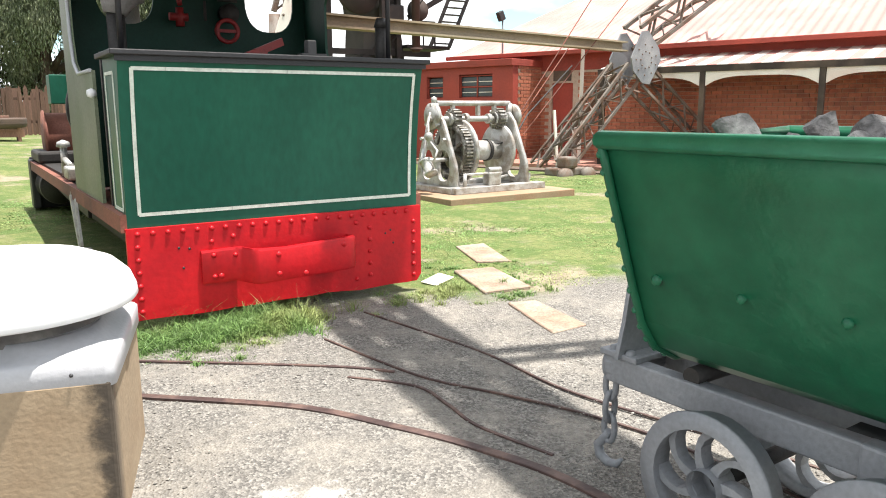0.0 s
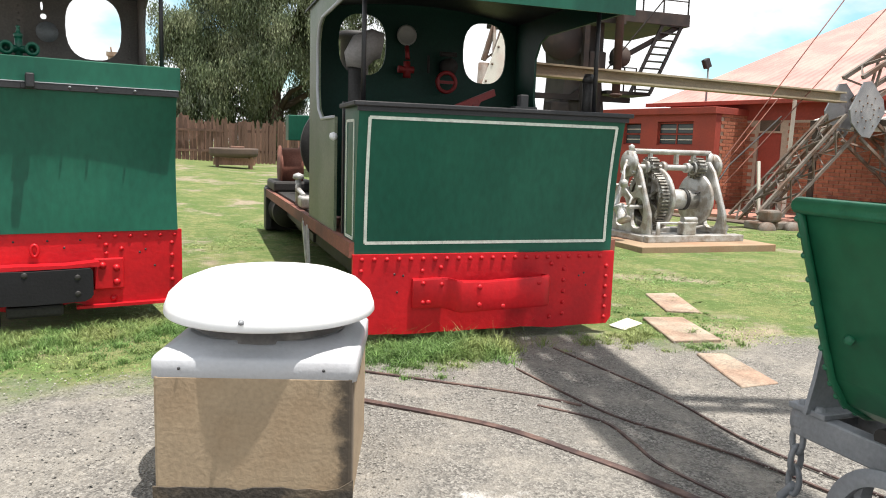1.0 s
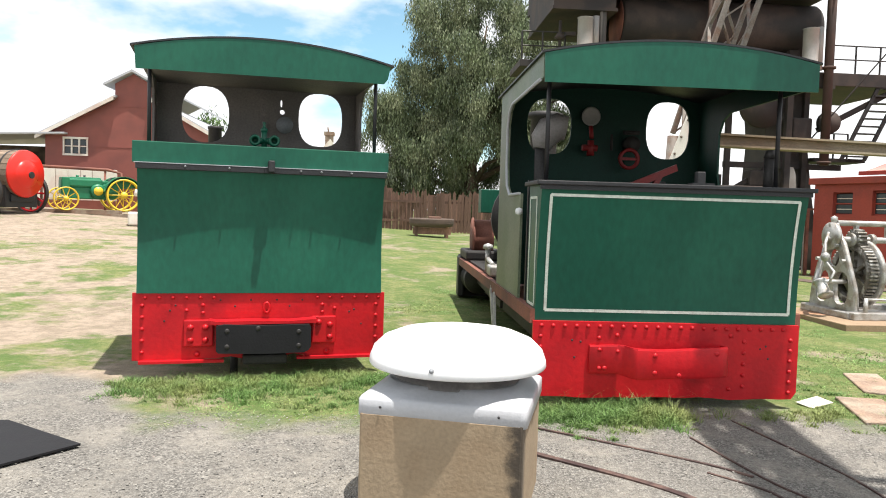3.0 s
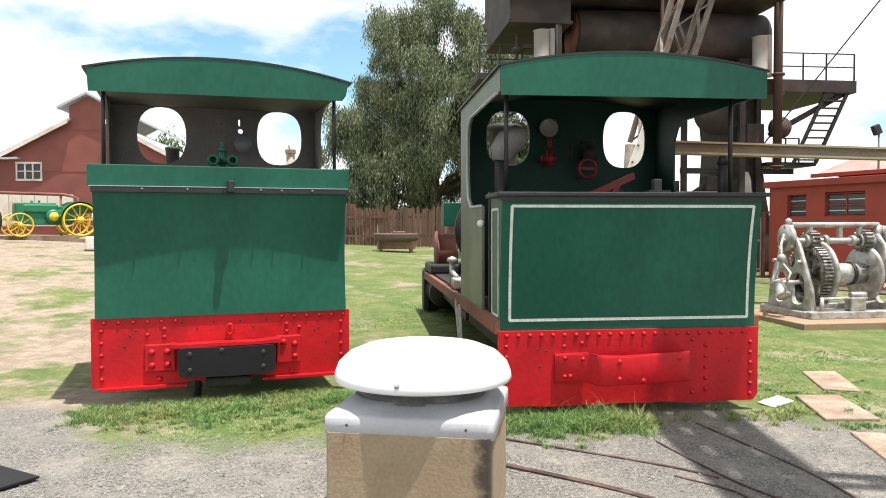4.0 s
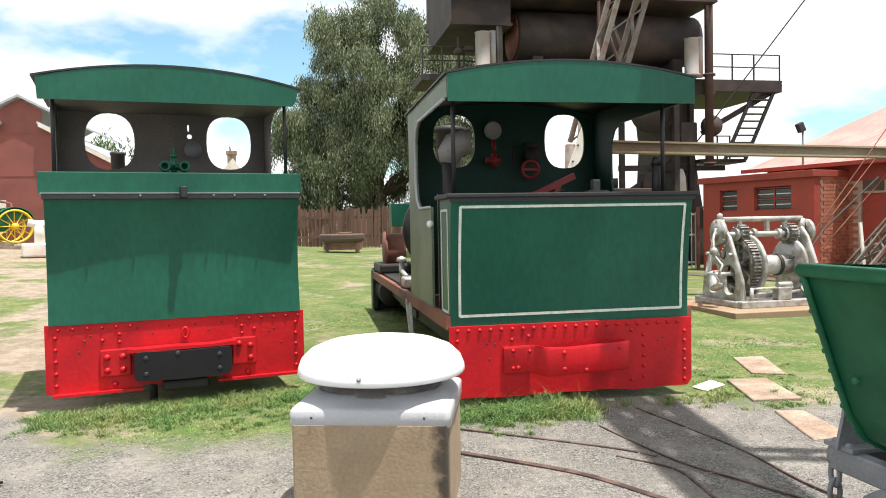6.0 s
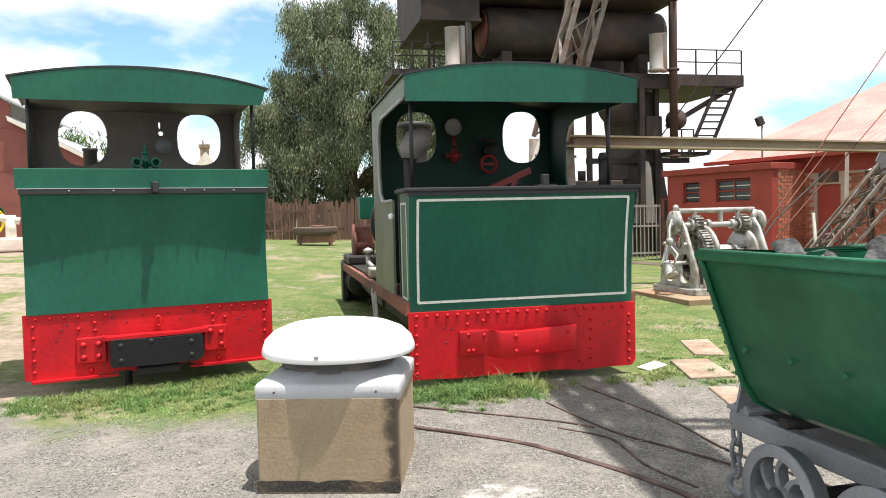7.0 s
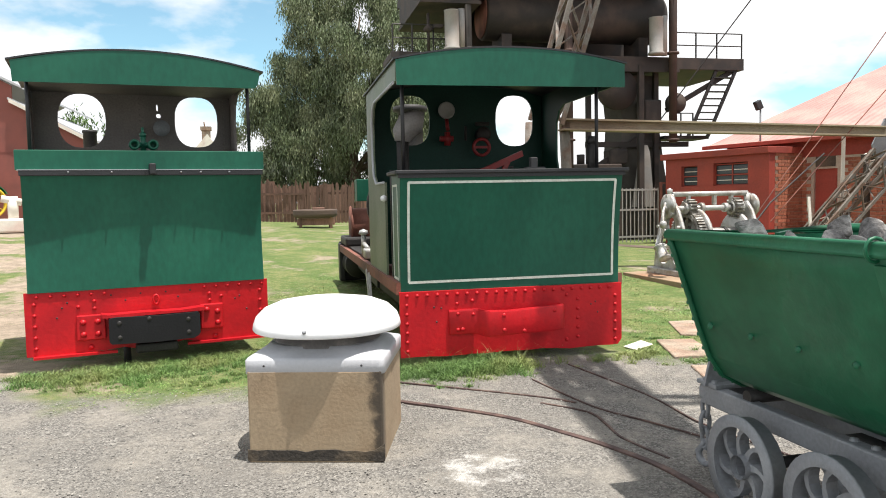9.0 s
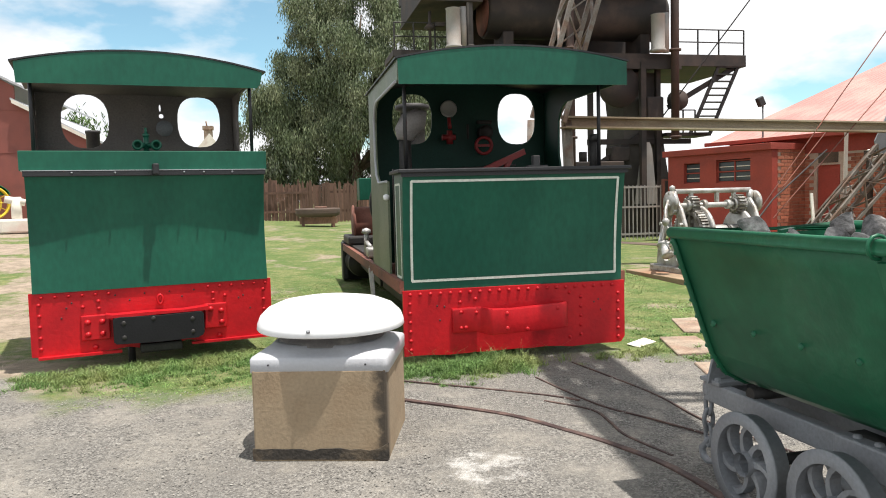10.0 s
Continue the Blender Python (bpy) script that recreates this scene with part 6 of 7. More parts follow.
made("crossbar", WOODGREY, tr, lambda bm: (box(bm, -0.6, 0.6, -0.33, -0.27, 0.08, 0.28), box(bm, -0.1, 0.3, -0.1, 0.05, 0.56, 0.64, 0.02)))


# ---- trees ----
def tree(name, x, y, h, blobs, leaf, mat, label, seed, strands, length, droop):
    rng = random.Random(seed)
    z0 = ground_z(x, y)
    t = thing(name, label, "tree", Matrix.Translation((x, y, z0)))
    bm = bmesh.new()
    pipe(bm, [(0, 0, -0.1), (0.1, 0, h * 0.15), (0.0, 0.1, h * 0.3), (0.15, 0, h * 0.5), (0.1, 0, h * 0.75)], [0.45, 0.36, 0.3, 0.2, 0.06], 10)
    for bx, by, bz, br in blobs:
        s = Vector((0.05, 0.0, min(bz * 0.6, h * 0.4)))
        e = Vector((bx, by, bz))
        pipe(bm, [s, s.lerp(e, 0.5) + Vector((0, 0, 0.4)), e], [0.17, 0.11, 0.03], 7)
    part("trunk", bm, BARK, t, "grey-brown trunk and limbs")
    vs, fs = [], []
    for bx, by, bz, br in blobs:
        hubs = [Vector((rng.gauss(0, 1), rng.gauss(0, 1), rng.gauss(0.2, 0.9))).normalized() * rng.uniform(0.5, 1.05) for _ in range(int(6 + 5 * br))]
        for _ in range(int(strands * br * br)):
            d = rng.choice(hubs)
            p = Vector((bx, by, bz)) + d * br + Vector((rng.gauss(0, 0.24), rng.gauss(0, 0.24), rng.gauss(0, 0.23))) * (0.4 + 0.3 * br)
            out = Vector((d.x, d.y, 0)) * 0.35
            n = rng.randint(5, 9)
            ln = length * rng.uniform(0.6, 1.3)
            for k in range(n):
                f = k / n
                c = p + out * ln * (f - f * f * 0.6) + Vector((rng.gauss(0, 0.06), rng.gauss(0, 0.06), -droop * ln * f * f + (1 - droop) * rng.gauss(0, 0.1)))
                a = rng.uniform(0, math.tau)
                sd = Vector((math.cos(a), math.sin(a), rng.uniform(-0.4, 0.4))) * leaf * rng.uniform(0.3, 0.5)
                dn = Vector((rng.uniform(-0.4, 0.4), rng.uniform(-0.4, 0.4), -1 if droop > 0.5 else rng.uniform(-1, 1))).normalized() * leaf * rng.uniform(1.0, 1.9)
                i = len(vs)
                vs += [c, c + sd * 0.5 + dn * 0.5, c + dn, c - sd * 0.5 + dn * 0.5]
                fs.append((i, i + 1, i + 2, i + 3))
    me = bpy.data.meshes.new("crown")
    me.from_pydata(vs, [], fs)
    me.materials.append(mat)
    c = new("crown", me)
    c.parent = t
    tagged(c, "hanging feathery foliage with gaps", kind="stuff")


tree("pepper_tree", 1.6, 30, 11.5, [(0.6, 0, 9.6, 2.2), (-1.3, -0.4, 8.4, 2.1), (2.6, 0, 8.8, 2.2), (-2.6, 0, 6.0, 1.9), (0.2, -0.8, 6.6, 2.4), (2.4, -0.4, 6.0, 2.4), (-1.2, -0.6, 4.0, 2.2), (1.4, -0.8, 3.4, 2.4), (3.8, 0, 3.6, 2.2), (-3.6, 0.2, 4.2, 1.7), (-3.6, 0, 2.4, 1.5), (4.6, 0.5, 6.5, 2.0), (0.2, 0, 10.9, 1.3), (-2.0, 0, 9.9, 1.2), (-1.0, -0.5, 2.0, 1.6), (5.0, 0, 9.0, 1.8), (2.6, -0.6, 1.8, 1.6), (-2.4, 0.4, 7.6, 1.4), (1.2, 0.8, 4.6, 2.2), (-2.6, 0.4, 4.6, 1.8), (-3.9, 0.3, 5.6, 1.2), (-3.0, 0.2, 3.2, 1.6), (-1.6, 0.6, 5.6, 1.9)],
     0.105, LEAF, "tall drooping pepper tree behind the fence", 5, 600, 1.05, 0.84)
tree("shrub", -3.4, 27, 3.0, [(0, 0, 1.4, 1.3), (-1.2, 0, 1.1, 1.1), (1.2, 0, 1.3, 1.2)], 0.16, LEAF, "dense shrub beside the fence", 6, 110, 0.7, 0.7)
tree("garden_tree", -10.9, 34, 5.0, [(0, 0, 3.6, 1.6), (1.4, 0, 3.0, 1.3), (-1.3, 0, 3.1, 1.4)], 0.2, BUSHLEAF, "bright green bushy tree past the sheds", 7, 60, 0.7, 0.4)


# ---- red iron shed ----
hz = ground_z(-11, 20)
house = thing("iron_shed", "red-painted corrugated iron shed with raised ridge vent", "building", Matrix.Translation((-11.0, 21.5, hz)))
def gable(bm):
    out = [(-2.95, -0.1), (2.95, -0.1), (2.95, 2.62), (0.62, 3.85), (0.62, 4.4), (0, 4.75), (-0.62, 4.4), (-0.62, 3.85), (-2.95, 2.62)]
    plate(bm, out, [[(-2.3, 1.95), (-1.57, 1.95), (-1.57, 2.45), (-2.3, 2.45)]], 0.1)
made("wall", HOUSERED, house, gable, "red iron gable wall")
made("wall", HOUSERED, house, lambda bm: (box(bm, 2.85, 2.95, 0.1, 9, -0.1, 2.62), box(bm, -2.95, -2.85, 0.1, 9, -0.1, 2.62)))
made("wall_rib", HOUSERED, house, lambda bm: [box(bm, -2.9, 2.9, -0.012, 0.0, z, z + 0.03) for z in (2.2,)] + [box(bm, -0.95, 0.95, -0.012, 0.0, 3.6, 3.63)])
for s in (-1, 1):
    made("roof", LID, house, lambda bm, s=s: prism(bm, [(s * 3.2, 2.5), (s * 3.2, 2.58), (s * 0.55, 4.0), (s * 0.55, 3.92)], 9.3, Matrix.Translation((0, -0.2, 0))), "pale iron roof sheet")
    made("vent_roof", LID, house, lambda bm, s=s: prism(bm, [(s * 0.95, 4.3), (s * 0.95, 4.38), (0, 4.88), (0, 4.8)], 9.3, Matrix.Translation((0, -0.2, 0))), "raised ridge roof")
    made("barge_board", CREAM, house, lambda bm, s=s: prism(bm, [(s * 3.2, 2.4), (s * 3.2, 2.52), (s * 0.6, 3.95), (s * 0.6, 3.82)], 0.04, Matrix.Translation((0, -0.25, 0))), "pale barge board")
win = made("window", CREAM, house, lambda bm: (box(bm, -2.36, -1.51, -0.03, 0.02, 1.88, 1.95), box(bm, -2.36, -1.51, -0.03, 0.02, 2.45, 2.52), [box(bm, x - 0.025, x + 0.025, -0.03, 0.03, 1.95, 2.45) for x in (-2.33, -2.06, -1.81, -1.54)], box(bm, -2.3, -1.57, -0.02, 0.02, 2.19, 2.22)), "white small-paned window")
for k in range(3):
    for z in (1.96, 2.22):
        made("pane", GLASSDARK, win, lambda bm, k=k, z=z: box(bm, -2.3 + 0.25 * k, -2.08 + 0.25 * k, 0.02, 0.026, z, z + 0.22))

lean = thing("lean_to", "open lean-to with rusty iron roof and white board wall", "shelter", Matrix.Translation((-13.6, 20.6, hz)))
made("lean_roof", LID, lean, lambda bm: prism(bm, [(-6, 2.35), (0.4, 2.6), (0.4, 2.66), (-6, 2.41)], 4, Matrix.Translation((0, 0.6, 0))), "pale iron roof")
made("dark_wall", TIMBER, lean, lambda bm: box(bm, -6, 0.0, 3.0, 3.1, 0, 2.3))
for k in range(9):
    made("board", CREAM, lean, lambda bm, k=k: box(bm, -1.2 + 0.4 * k, -0.82 + 0.4 * k, 0.0, 0.04, 0.35, 1.45 - 0.03 * (k % 3)), "whitewashed board")
made("canopy_frame", RUSTRED, lean, lambda bm: (pipe(bm, [(-1.0, -0.8, 1.45), (2.4, -0.8, 1.35), (2.8, -0.8, 1.25), (2.9, -0.8, 0.0)], 0.05, 8), rod(bm, (0.3, -0.8, 0), (0.3, -0.8, 1.4), 0.04), rod(bm, (2.3, -0.8, 0), (2.3, -0.8, 1.35), 0.035)), "rusty pipe canopy frame")

# small white gabled building and chimney beyond
bld = thing("white_cottage", "white gabled cottage with a pale chimney", "building", Matrix.Translation((-6.9, 48, 1.9)))
made("wall", CREAM, bld, lambda bm: prism(bm, [(-1.6, -1.1), (1.6, -1.1), (1.6, 2.6), (0.4, 4.3), (-1.6, 1.9)], 4))
made("chimney", SLAB, bld, lambda bm: (box(bm, 0.0, 0.55, 0.5, 1.1, 3.0, 4.75), box(bm, -0.08, 0.63, 0.4, 1.2, 4.6, 4.85), rod(bm, (0.2, 0.8, 4.85), (0.15, 0.8, 5.2), 0.05)), "pale chimney stack")


# ---- vintage tractor ----
def spoke_wheel(name, label, mat, parent, x, y, z, r, w, spokes, th=0.03):
    m = Matrix.Translation((x, y, z)) @ Matrix.Rotation(radians(90), 4, "X")
    rim = made(name, mat, parent, lambda bm: lathe(bm, [(r * 0.9, -w / 2), (r, -w / 2), (r, w / 2), (r * 0.9, w / 2), (r * 0.9, -w / 2)], m, 32), label)
    made("hub", mat, rim, lambda bm: lathe(bm, [(0, -w * 0.6), (r * 0.2, -w * 0.6), (r * 0.2, w * 0.6), (0, w * 0.6)], m, 14))
    for k in range(spokes):
        a = k * math.tau / spokes
        made("spoke", mat, rim, lambda bm: rod(bm, m @ Vector((0, 0, (-1) ** k * w * 0.3)), m @ Vector((r * 0.93 * math.cos(a), r * 0.93 * math.sin(a), 0)), th * 0.6, seg=6))
tz = ground_z(-11, 17.6)
tractor = thing("tractor", "vintage green tractor with yellow spoked steel wheels", "tractor", Matrix.Translation((-11.2, 17.6, tz + 0.06)) @ Matrix.Rotation(radians(32), 4, "Z") @ Matrix.Translation((0.25, -0.1, 0)) @ Matrix.Diagonal((0.8, 0.8, 0.8, 1)))
made("hood", TRACTOR, tractor, lambda bm: box(bm, -0.85, 0.4, -0.28, 0.28, 0.85, 1.16, 0.06), "green bonnet")
made("radiator", TRACTOR, tractor, lambda bm: (box(bm, -0.98, -0.72, -0.33, 0.33, 0.55, 1.2, 0.03), box(bm, -1.0, -0.97, -0.25, 0.25, 0.6, 1.1)))
made("engine_block", TRACTOR, tractor, lambda bm: (box(bm, -0.75, 0.9, -0.22, 0.22, 0.42, 0.86, 0.04), lathe(bm, [(0, 0), (0.26, 0), (0.26, 0.1), (0.2, 0.14), (0, 0.14)], Matrix.Translation((0.22, -0.25, 0.72)) @ Matrix.Rotation(radians(90), 4, "X"), 24), box(bm, 0.35, 0.95, -0.3, 0.3, 0.5, 1.0, 0.08)), "green crankcase")
for sd in (-1, 1):
    def guard(bm, sd=sd):
        angles = np.linspace(0.45, 2.95, 13)
        pts = [Vector((1.05 + 0.68 * math.cos(a), sd * 0.56, 0.6 + 0.68 * math.sin(a))) for a in angles]
        for p, q, a in zip(pts, pts[1:], angles):
            bar(bm, p, q + (q - p) * 0.08, 0.3, 0.02, (math.cos(a + 0.1), 0, math.sin(a + 0.1)))
        prism(bm, [(p.x, p.z) for p in pts] + [(0.75, 0.8)], 0.015, Matrix.Translation((0, sd * 0.42, 0)))
    made("mudguard", TRACTOR, tractor, guard, "green mudguard")
made("fuel_tank", TRACTOR, tractor, lambda bm: (box(bm, -0.7, 0.35, -0.2, 0.2, 1.12, 1.22, 0.04), rod(bm, (-0.4, 0.12, 1.2), (-0.4, 0.12, 1.3), 0.05), box(bm, 0.35, 0.8, -0.25, 0.25, 0.98, 1.1, 0.03)))
made("pulley", YELLOW, tractor, lambda bm: lathe(bm, [(0, 0), (0.16, 0), (0.16, 0.05), (0, 0.05)], Matrix.Translation((0.22, -0.4, 0.72)) @ Matrix.Rotation(radians(90), 4, "X"), 20))
made("steering", STEEL_DARK, tractor, lambda bm: (rod(bm, (0.5, 0, 0.9), (0.75, 0, 1.25), 0.025), rod(bm, (-0.2, -0.1, 1.1), (-0.2, -0.1, 1.3), 0.04)))
for s in (-1, 1):
    spoke_wheel("rear_wheel", "yellow spoked rear wheel", YELLOW, tractor, 1.05, s * 0.58, 0.6, 0.6, 0.24, 12)
    spoke_wheel("front_wheel", "yellow spoked front wheel", YELLOW, tractor, -0.9, s * 0.7, 0.42, 0.42, 0.14, 10)
made("front_axle", TRACTOR, tractor, lambda bm: box(bm, -0.95, -0.85, -0.68, 0.68, 0.38, 0.48))
for k, (x, y, ln, rz) in enumerate(((-11.6, 16.9, 3.6, 4), (-9.3, 16.9, 2.4, -3))):
    bm = bmesh.new()
    bar(bm, (-ln / 2, 0, 0.0), (ln / 2, 0, 0.0), 0.2, 0.12)
    solo("timber_sleeper", bm, SLAB, "bleached timber sleeper on the ground", "sleeper", "timber sleepers", m=pose(x, y, ground_z(x, y) + 0.03, 0, 0, rz))

# ---- barrel cart ----
bz = ground_z(-12.3, 15.6)
cart = thing("barrel_cart", "wooden barrel on red-spoked iron wheels with a red end", "cart", Matrix.Translation((-11.85, 15.6, bz)) @ Matrix.Rotation(radians(-18), 4, "Z"))
stv = made("barrel", TIMBER, cart, lambda bm: rod(bm, (-1.45, 0, 1.05), (0.0, 0, 1.05), 0.57, seg=32), "dark weathered barrel")
bm = bmesh.new()
box(bm, -1.5, 0.05, -0.076, 0.076, 0.575, 0.625, 0.006)
stave = part("stave", bm, WOODBARREL, stv)
for k in range(24):
    o = stave if k == 0 else new("stave", stave.data)
    o.parent = stv
    o.matrix_basis = Matrix.Translation((0, 0, 1.05)) @ Matrix.Rotation(k * math.tau / 24, 4, "X")
for x in (-1.3, -0.75, -0.2):
    made("hoop", STEEL_DARK, stv, lambda bm, x=x: rod(bm, (x - 0.03, 0, 1.05), (x + 0.03, 0, 1.05), 0.64, seg=32, cap=False))
red_end = made("barrel_end", BRIGHTRED, cart, lambda bm: lathe(bm, [(0.0, 0.2), (0.12, 0.2), (0.3, 0.15), (0.36, 0.08), (0.38, 0.05), (0.62, 0.05), (0.64, 0.0), (0, 0)], Matrix.Translation((0.05, 0, 1.05)) @ Matrix.Rotation(radians(90), 4, "Y"), 36), "domed red end plate")
made("plug", STEEL_DARK, red_end, lambda bm: rod(bm, (0.24, 0, 1.02), (0.28, 0, 1.02), 0.09))
made("carriage", BLACK, cart, lambda bm: (box(bm, -1.4, 0.0, -0.4, 0.4, 0.3, 0.5, 0.02), box(bm, -0.35, -0.05, -0.55, 0.55, 0.15, 0.75, 0.03)))
made("filler_bar", BLACK, cart, lambda bm: bar(bm, (-1.2, 0.3, 1.66), (-0.3, 0.2, 1.7), 0.08, 0.08))
for s in (-1, 1):
    spoke_wheel("cart_wheel", "red spoked wheel", RED, cart, -0.5, s * 0.78, 0.55, 0.53, 0.06, 12, 0.05)
    made("iron_tyre", STEEL_DARK, cart, lambda bm, s=s: lathe(bm, [(0.53, -0.045), (0.57, -0.045), (0.57, 0.045), (0.53, 0.045), (0.53, -0.045)], Matrix.Translation((-0.5, s * 0.78, 0.55)) @ Matrix.Rotation(radians(90), 4, "X"), 32))
bm = bmesh.new()
box(bm, -0.4, 0.4, -0.25, 0.25, 0, 0.35, 0.05)
rod(bm, (0, 0, 0.3), (0, 0, 0.9), 0.12)
rod(bm, (-0.25, 0, 0.85), (0.2, 0, 0.75), 0.09)
solo("stationary_engine", bm, CREAM, "small white-painted stationary engine", "engine", m=pose(-8.35, 14.6, ground_z(-8.35, 14.6), 0, 0, 20))


# ---- grass ----
def grass(name, label, spots, seed, lean_by=0.4):
    """Bent blades, each of three short faces."""
    rng = random.Random(seed)
    vs, fs = [], []
    for x, y, h, w in spots:
        a = rng.uniform(0, math.tau)
        z = ground_z(x, y) - 0.012
        side = Vector((math.cos(a), math.sin(a), 0)) * w
        lean = Vector((rng.gauss(0, lean_by), rng.gauss(0, lean_by), 0)) * h
        p = Vector((x, y, z))
        i = len(vs)
        q1, q2 = p + lean * 0.3 + Vector((0, 0, h * 0.55)), p + lean + Vector((0, 0, h * rng.uniform(0.65, 0.95)))
        vs += [p - side, p + side, q1 + side * 0.7, q1 - side * 0.7, q2]
        fs += [(i, i + 1, i + 2, i + 3), (i + 3, i + 2, i + 4)]
    me = bpy.data.meshes.new(name)
    me.from_pydata(vs, [], fs)
    me.materials.append(GRASS)
    tagged(new(name, me), label, "grass", kind="stuff")


rng = random.Random(21)
spots = []
def tuft(cx, cy, sx, sy, n, h):
    """A bed of small clumps: taller and denser at each clump's heart."""
    for _ in range(max(3, n // 42)):
        x0, y0 = rng.gauss(cx, sx), rng.gauss(cy, sy)
        tall = h * rng.uniform(0.35, 1.2)
        for _ in range(rng.randint(30, 75)):
            r = abs(rng.gauss(0, 0.028 + tall * 0.18))
            a = rng.uniform(0, math.tau)
            spots.append((x0 + r * math.cos(a), y0 + r * math.sin(a), tall * rng.uniform(0.45, 1.1) * (1 - min(0.5, r * 3)), 0.0017 + 0.0016 * rng.random()))
for k in range(16):
    t = k / 15
    tuft(-3.85 + 1.95 * t, 0.33 + 0.42 * t, 0.1, 0.13, 900, 0.085)
    tuft(-3.6 + 1.8 * t, 0.1 + 0.34 * t, 0.14, 0.12, 420, 0.05)
for cx, cy in ((-2.5, -0.02), (-2.2, -0.05), (-1.95, 0.08)):
    tuft(cx, cy, 0.13, 0.07, 420, 0.05)
for k in range(11):
    tuft(-0.92 + 0.088 * k, -0.26, 0.07, 0.11, 900, 0.1 if 2 < k < 10 else 0.075)
tuft(-0.2, -0.3, 0.18, 0.1, 900, 0.14)
tuft(-0.1, -0.2, 0.14, 0.07, 500, 0.17)
tuft(-1.0, -0.35, 0.18, 0.15, 800, 0.06)
tuft(-0.6, -0.52, 0.28, 0.1, 900, 0.05)
tuft(0.98, -0.2, 0.17, 0.08, 1300, 0.08)
tuft(0.75, -0.3, 0.12, 0.08, 500, 0.06)
tuft(1.35, -0.5, 0.22, 0.06, 500, 0.045)
for cx, cy in ((1.3, -0.45), (1.7, -0.1), (1.55, 0.4), (1.9, 0.45), (2.15, 0.35), (1.45, 0.2), (2.3, 0.9)):
    tuft(cx, cy, 0.1, 0.1, 260, 0.035)
grass("grass_tufts", "green grass tufts along the headstocks", spots, 1, 0.75)
# seed stalks standing out of the tufts
stalks = [(rng.uniform(-0.9, 0.25), rng.gauss(-0.24, 0.09), rng.uniform(0.13, 0.24), 0.0013) for _ in range(110)]
stalks += [(-3.7 + 1.8 * f, 0.3 + 0.4 * f + rng.gauss(0, 0.1), rng.uniform(0.08, 0.15), 0.0013) for f in (rng.random() for _ in range(70))]
grass("grass_stalks", "thin seeding grass stalks among the tufts", stalks, 3, 0.6)
spots = []
while len(spots) < 60000:
    x = rng.uniform(-5.5, 8.5)
    y = -0.6 + 7.5 * rng.random() ** 1.4
    if y < 0.8 and -0.9 < x < 0.95 or (0 < x < 0.95 and y < 0.2) or (y < -0.4 and rng.random() < 0.8) or (x < -3.7 and y < 1.0):
        continue
    d = noise.noise(Vector((x * 0.55, y * 0.55, 7))) + 0.5 * noise.noise(Vector((x * 1.7, y * 1.7, 3)))
    if x < -3.4:
        d -= 0.35 + 0.2 * min(2, -3.4 - x)
    if d < -0.18 + rng.uniform(-0.2, 0.2):
        continue
    spots.append((x, y, rng.uniform(0.008, 0.018) * (1 + 0.8 * max(0, d)), 0.004 + 0.0007 * max(0, y)))
grass("lawn_grass", "short patchy lawn grass", spots, 2, 1.7)

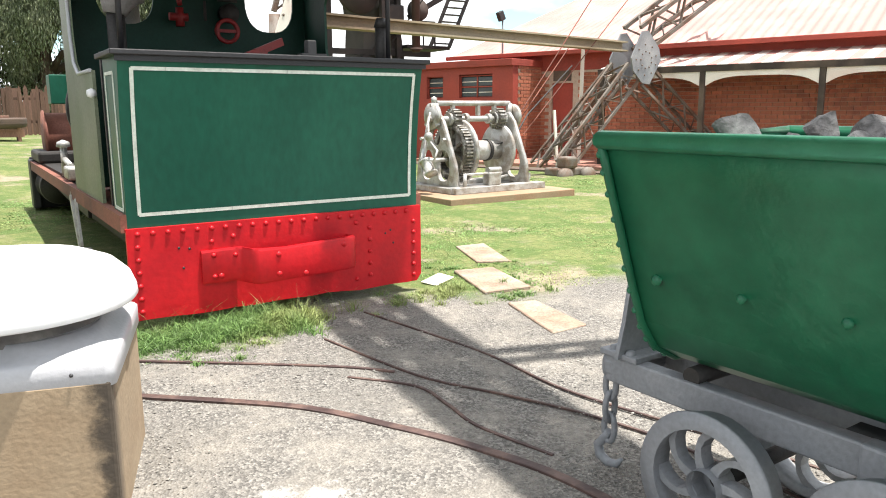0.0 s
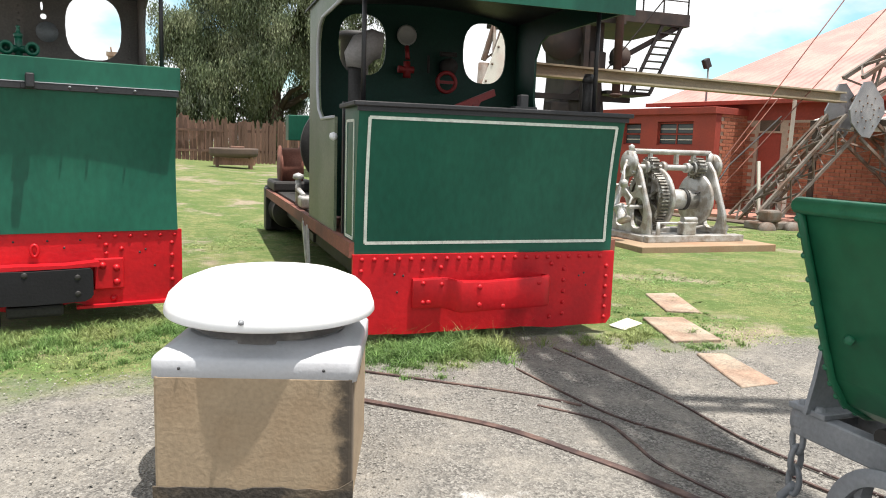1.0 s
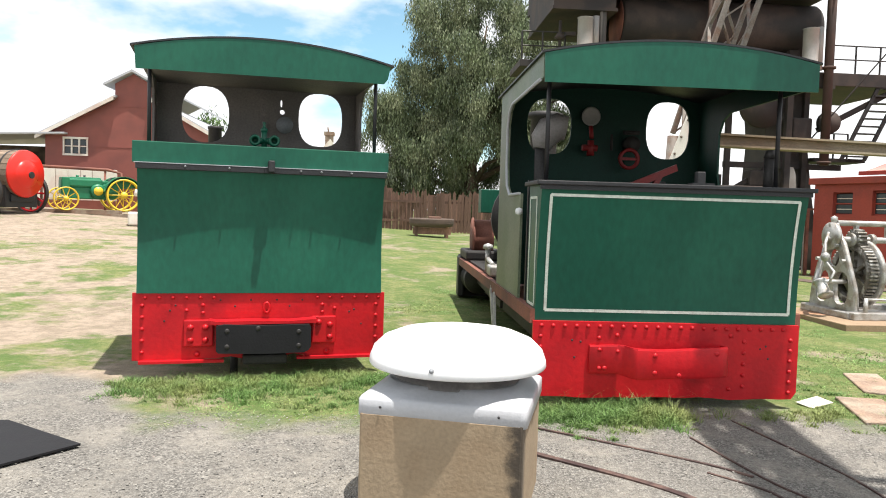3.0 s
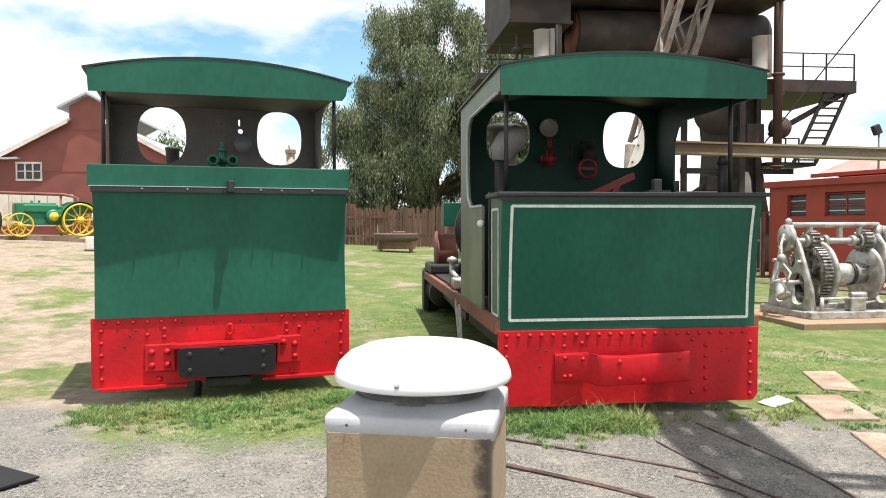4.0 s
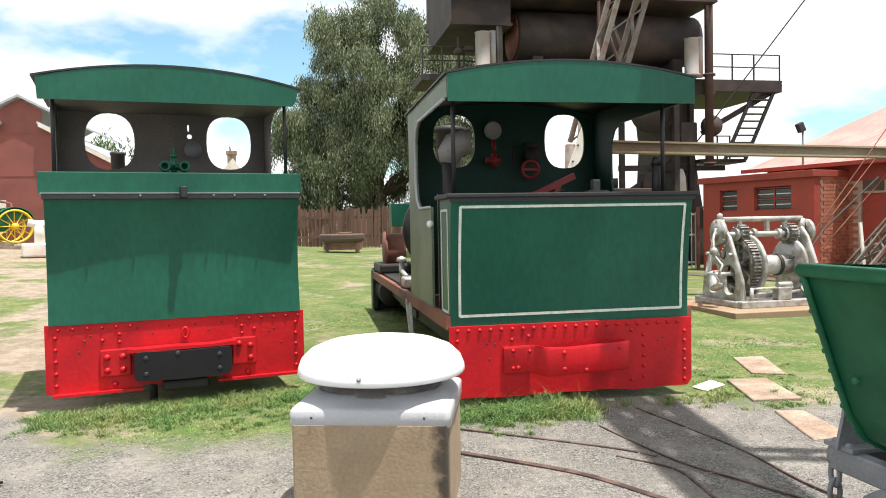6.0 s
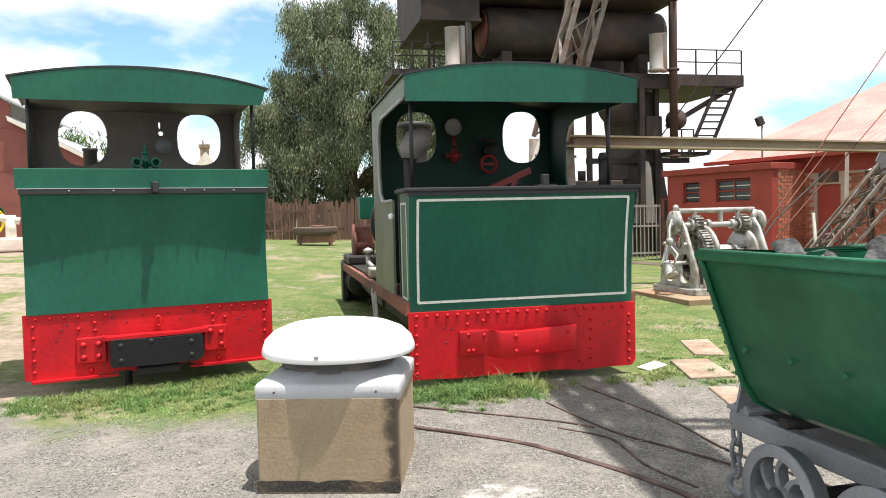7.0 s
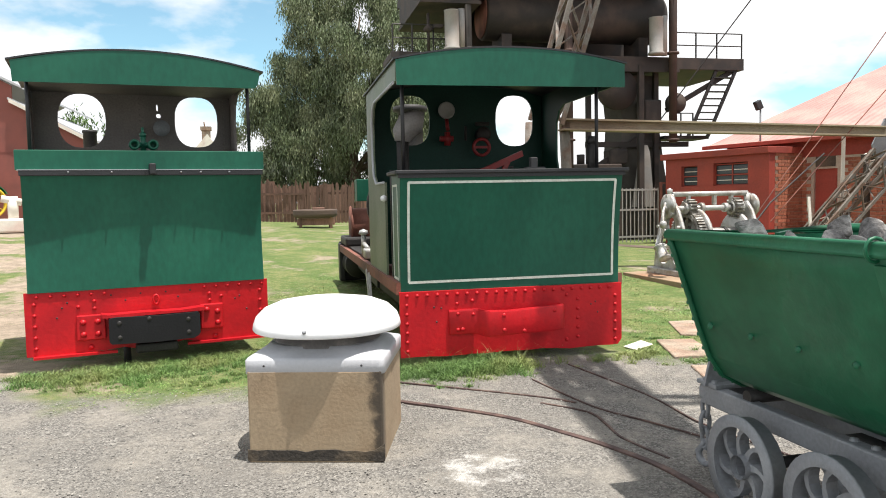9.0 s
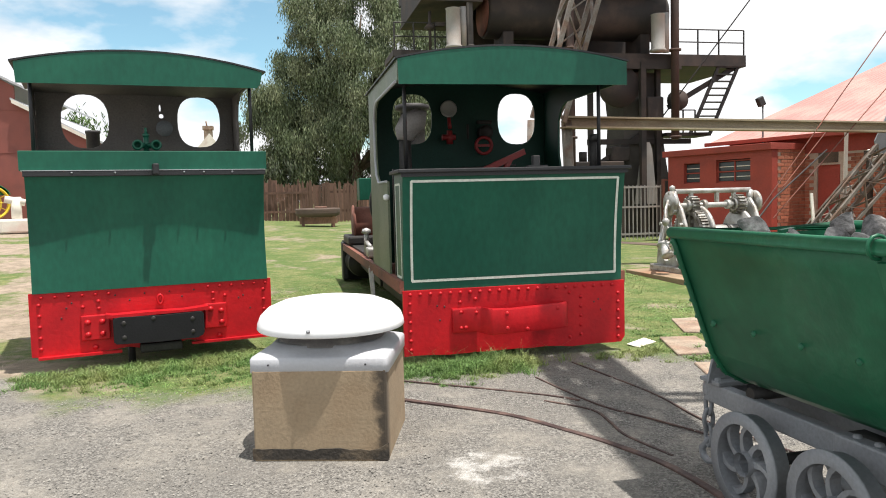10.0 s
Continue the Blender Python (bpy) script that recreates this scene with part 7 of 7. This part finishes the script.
# loose chippings on the yard
rng = random.Random(31)
vs, fs = [], []
for _ in range(20000):
    x, y = rng.uniform(-4.6, 1.6), rng.uniform(-3.9, -0.3)
    if abs(x + 1.73) < 0.42 and -2.2 < y < -1.2 or (x + 0.93) ** 2 + (y + 2.38) ** 2 < 0.1:
        continue
    s = 0.003 + 0.006 * rng.random() ** 4
    i = len(vs)
    c = Vector((x, y, s * 0.1))
    a = rng.uniform(0, math.tau)
    for k in range(4):
        vs.append(c + Vector((math.cos(a + k * 1.57) * s * rng.uniform(0.7, 1.3), math.sin(a + k * 1.57) * s * rng.uniform(0.7, 1.3), -0.2 * s)))
    vs += [c + Vector((rng.uniform(-0.3, 0.3) * s, rng.uniform(-0.3, 0.3) * s, s * 0.4))]
    fs += [(i + k, i + (k + 1) % 4, i + 4) for k in range(4)]
me = bpy.data.meshes.new("chippings")
me.from_pydata(vs, [], fs)
me.materials.append(CHIP)
tagged(new("chippings", me), "loose pale stone chippings on the yard", "gravel", kind="stuff")


# ---- bricks of the hall and annex walls ----
def brick_mesh(w, d, h, name):
    bm = bmesh.new()
    box(bm, -w / 2, w / 2, -d / 2, d / 2, -h / 2, h / 2)
    me = bpy.data.meshes.new(name)
    bm.to_mesh(me)
    bm.free()
    me.materials.append(BRICK)
    return me


def lay(parent, x0, x1, rows, swap, limit, holes=()):
    rng = random.Random(9)
    bw, bh = 0.222, 0.074
    me = brick_mesh(bw, 0.03, bh, "brick")
    rest = bmesh.new()
    made_n = 0
    for j in range(rows):
        z = 0.05 + 0.0855 * j
        x = x0 + (0.117 if j % 2 else 0.0)
        while x < x1 - 0.1:
            cx = x + bw / 2
            if not any(a - 0.1 < cx < b + 0.1 and c < z < d for a, b, c, d in holes):
                proud = rng.uniform(-0.002, 0.003)
                loc = (cx, -0.006 + proud, z) if not swap else (swap + 0.006 - proud, cx, z)
                rot = 0 if not swap else 90
                if made_n < limit and z > 0.6 and cx < x0 + 6.5:
                    o = new("brick", me)
                    o.parent = parent
                    o.matrix_basis = pose(*loc, 0, 0, rot)
                    made_n += 1
                else:
                    box(rest, -bw / 2, bw / 2, -0.015, 0.015, -bh / 2, bh / 2, 0, pose(*loc, 0, 0, rot))
            x += 0.234
    part("brickwork", rest, BRICK, parent, "face bricks", "stuff")


annex_end = bpy.data.objects["end_wall"]
lay(annex_end, 0.23, 1.58, 27, 3.25, 170)
hall_wall = [o for o in hall.children if o.name.startswith("wall") and not o.name.startswith("wall_")][0]
lay(hall_wall, 0.9, 11.5, 25, 0, 280, [(1.5, 2.2, 0, 2.2)])
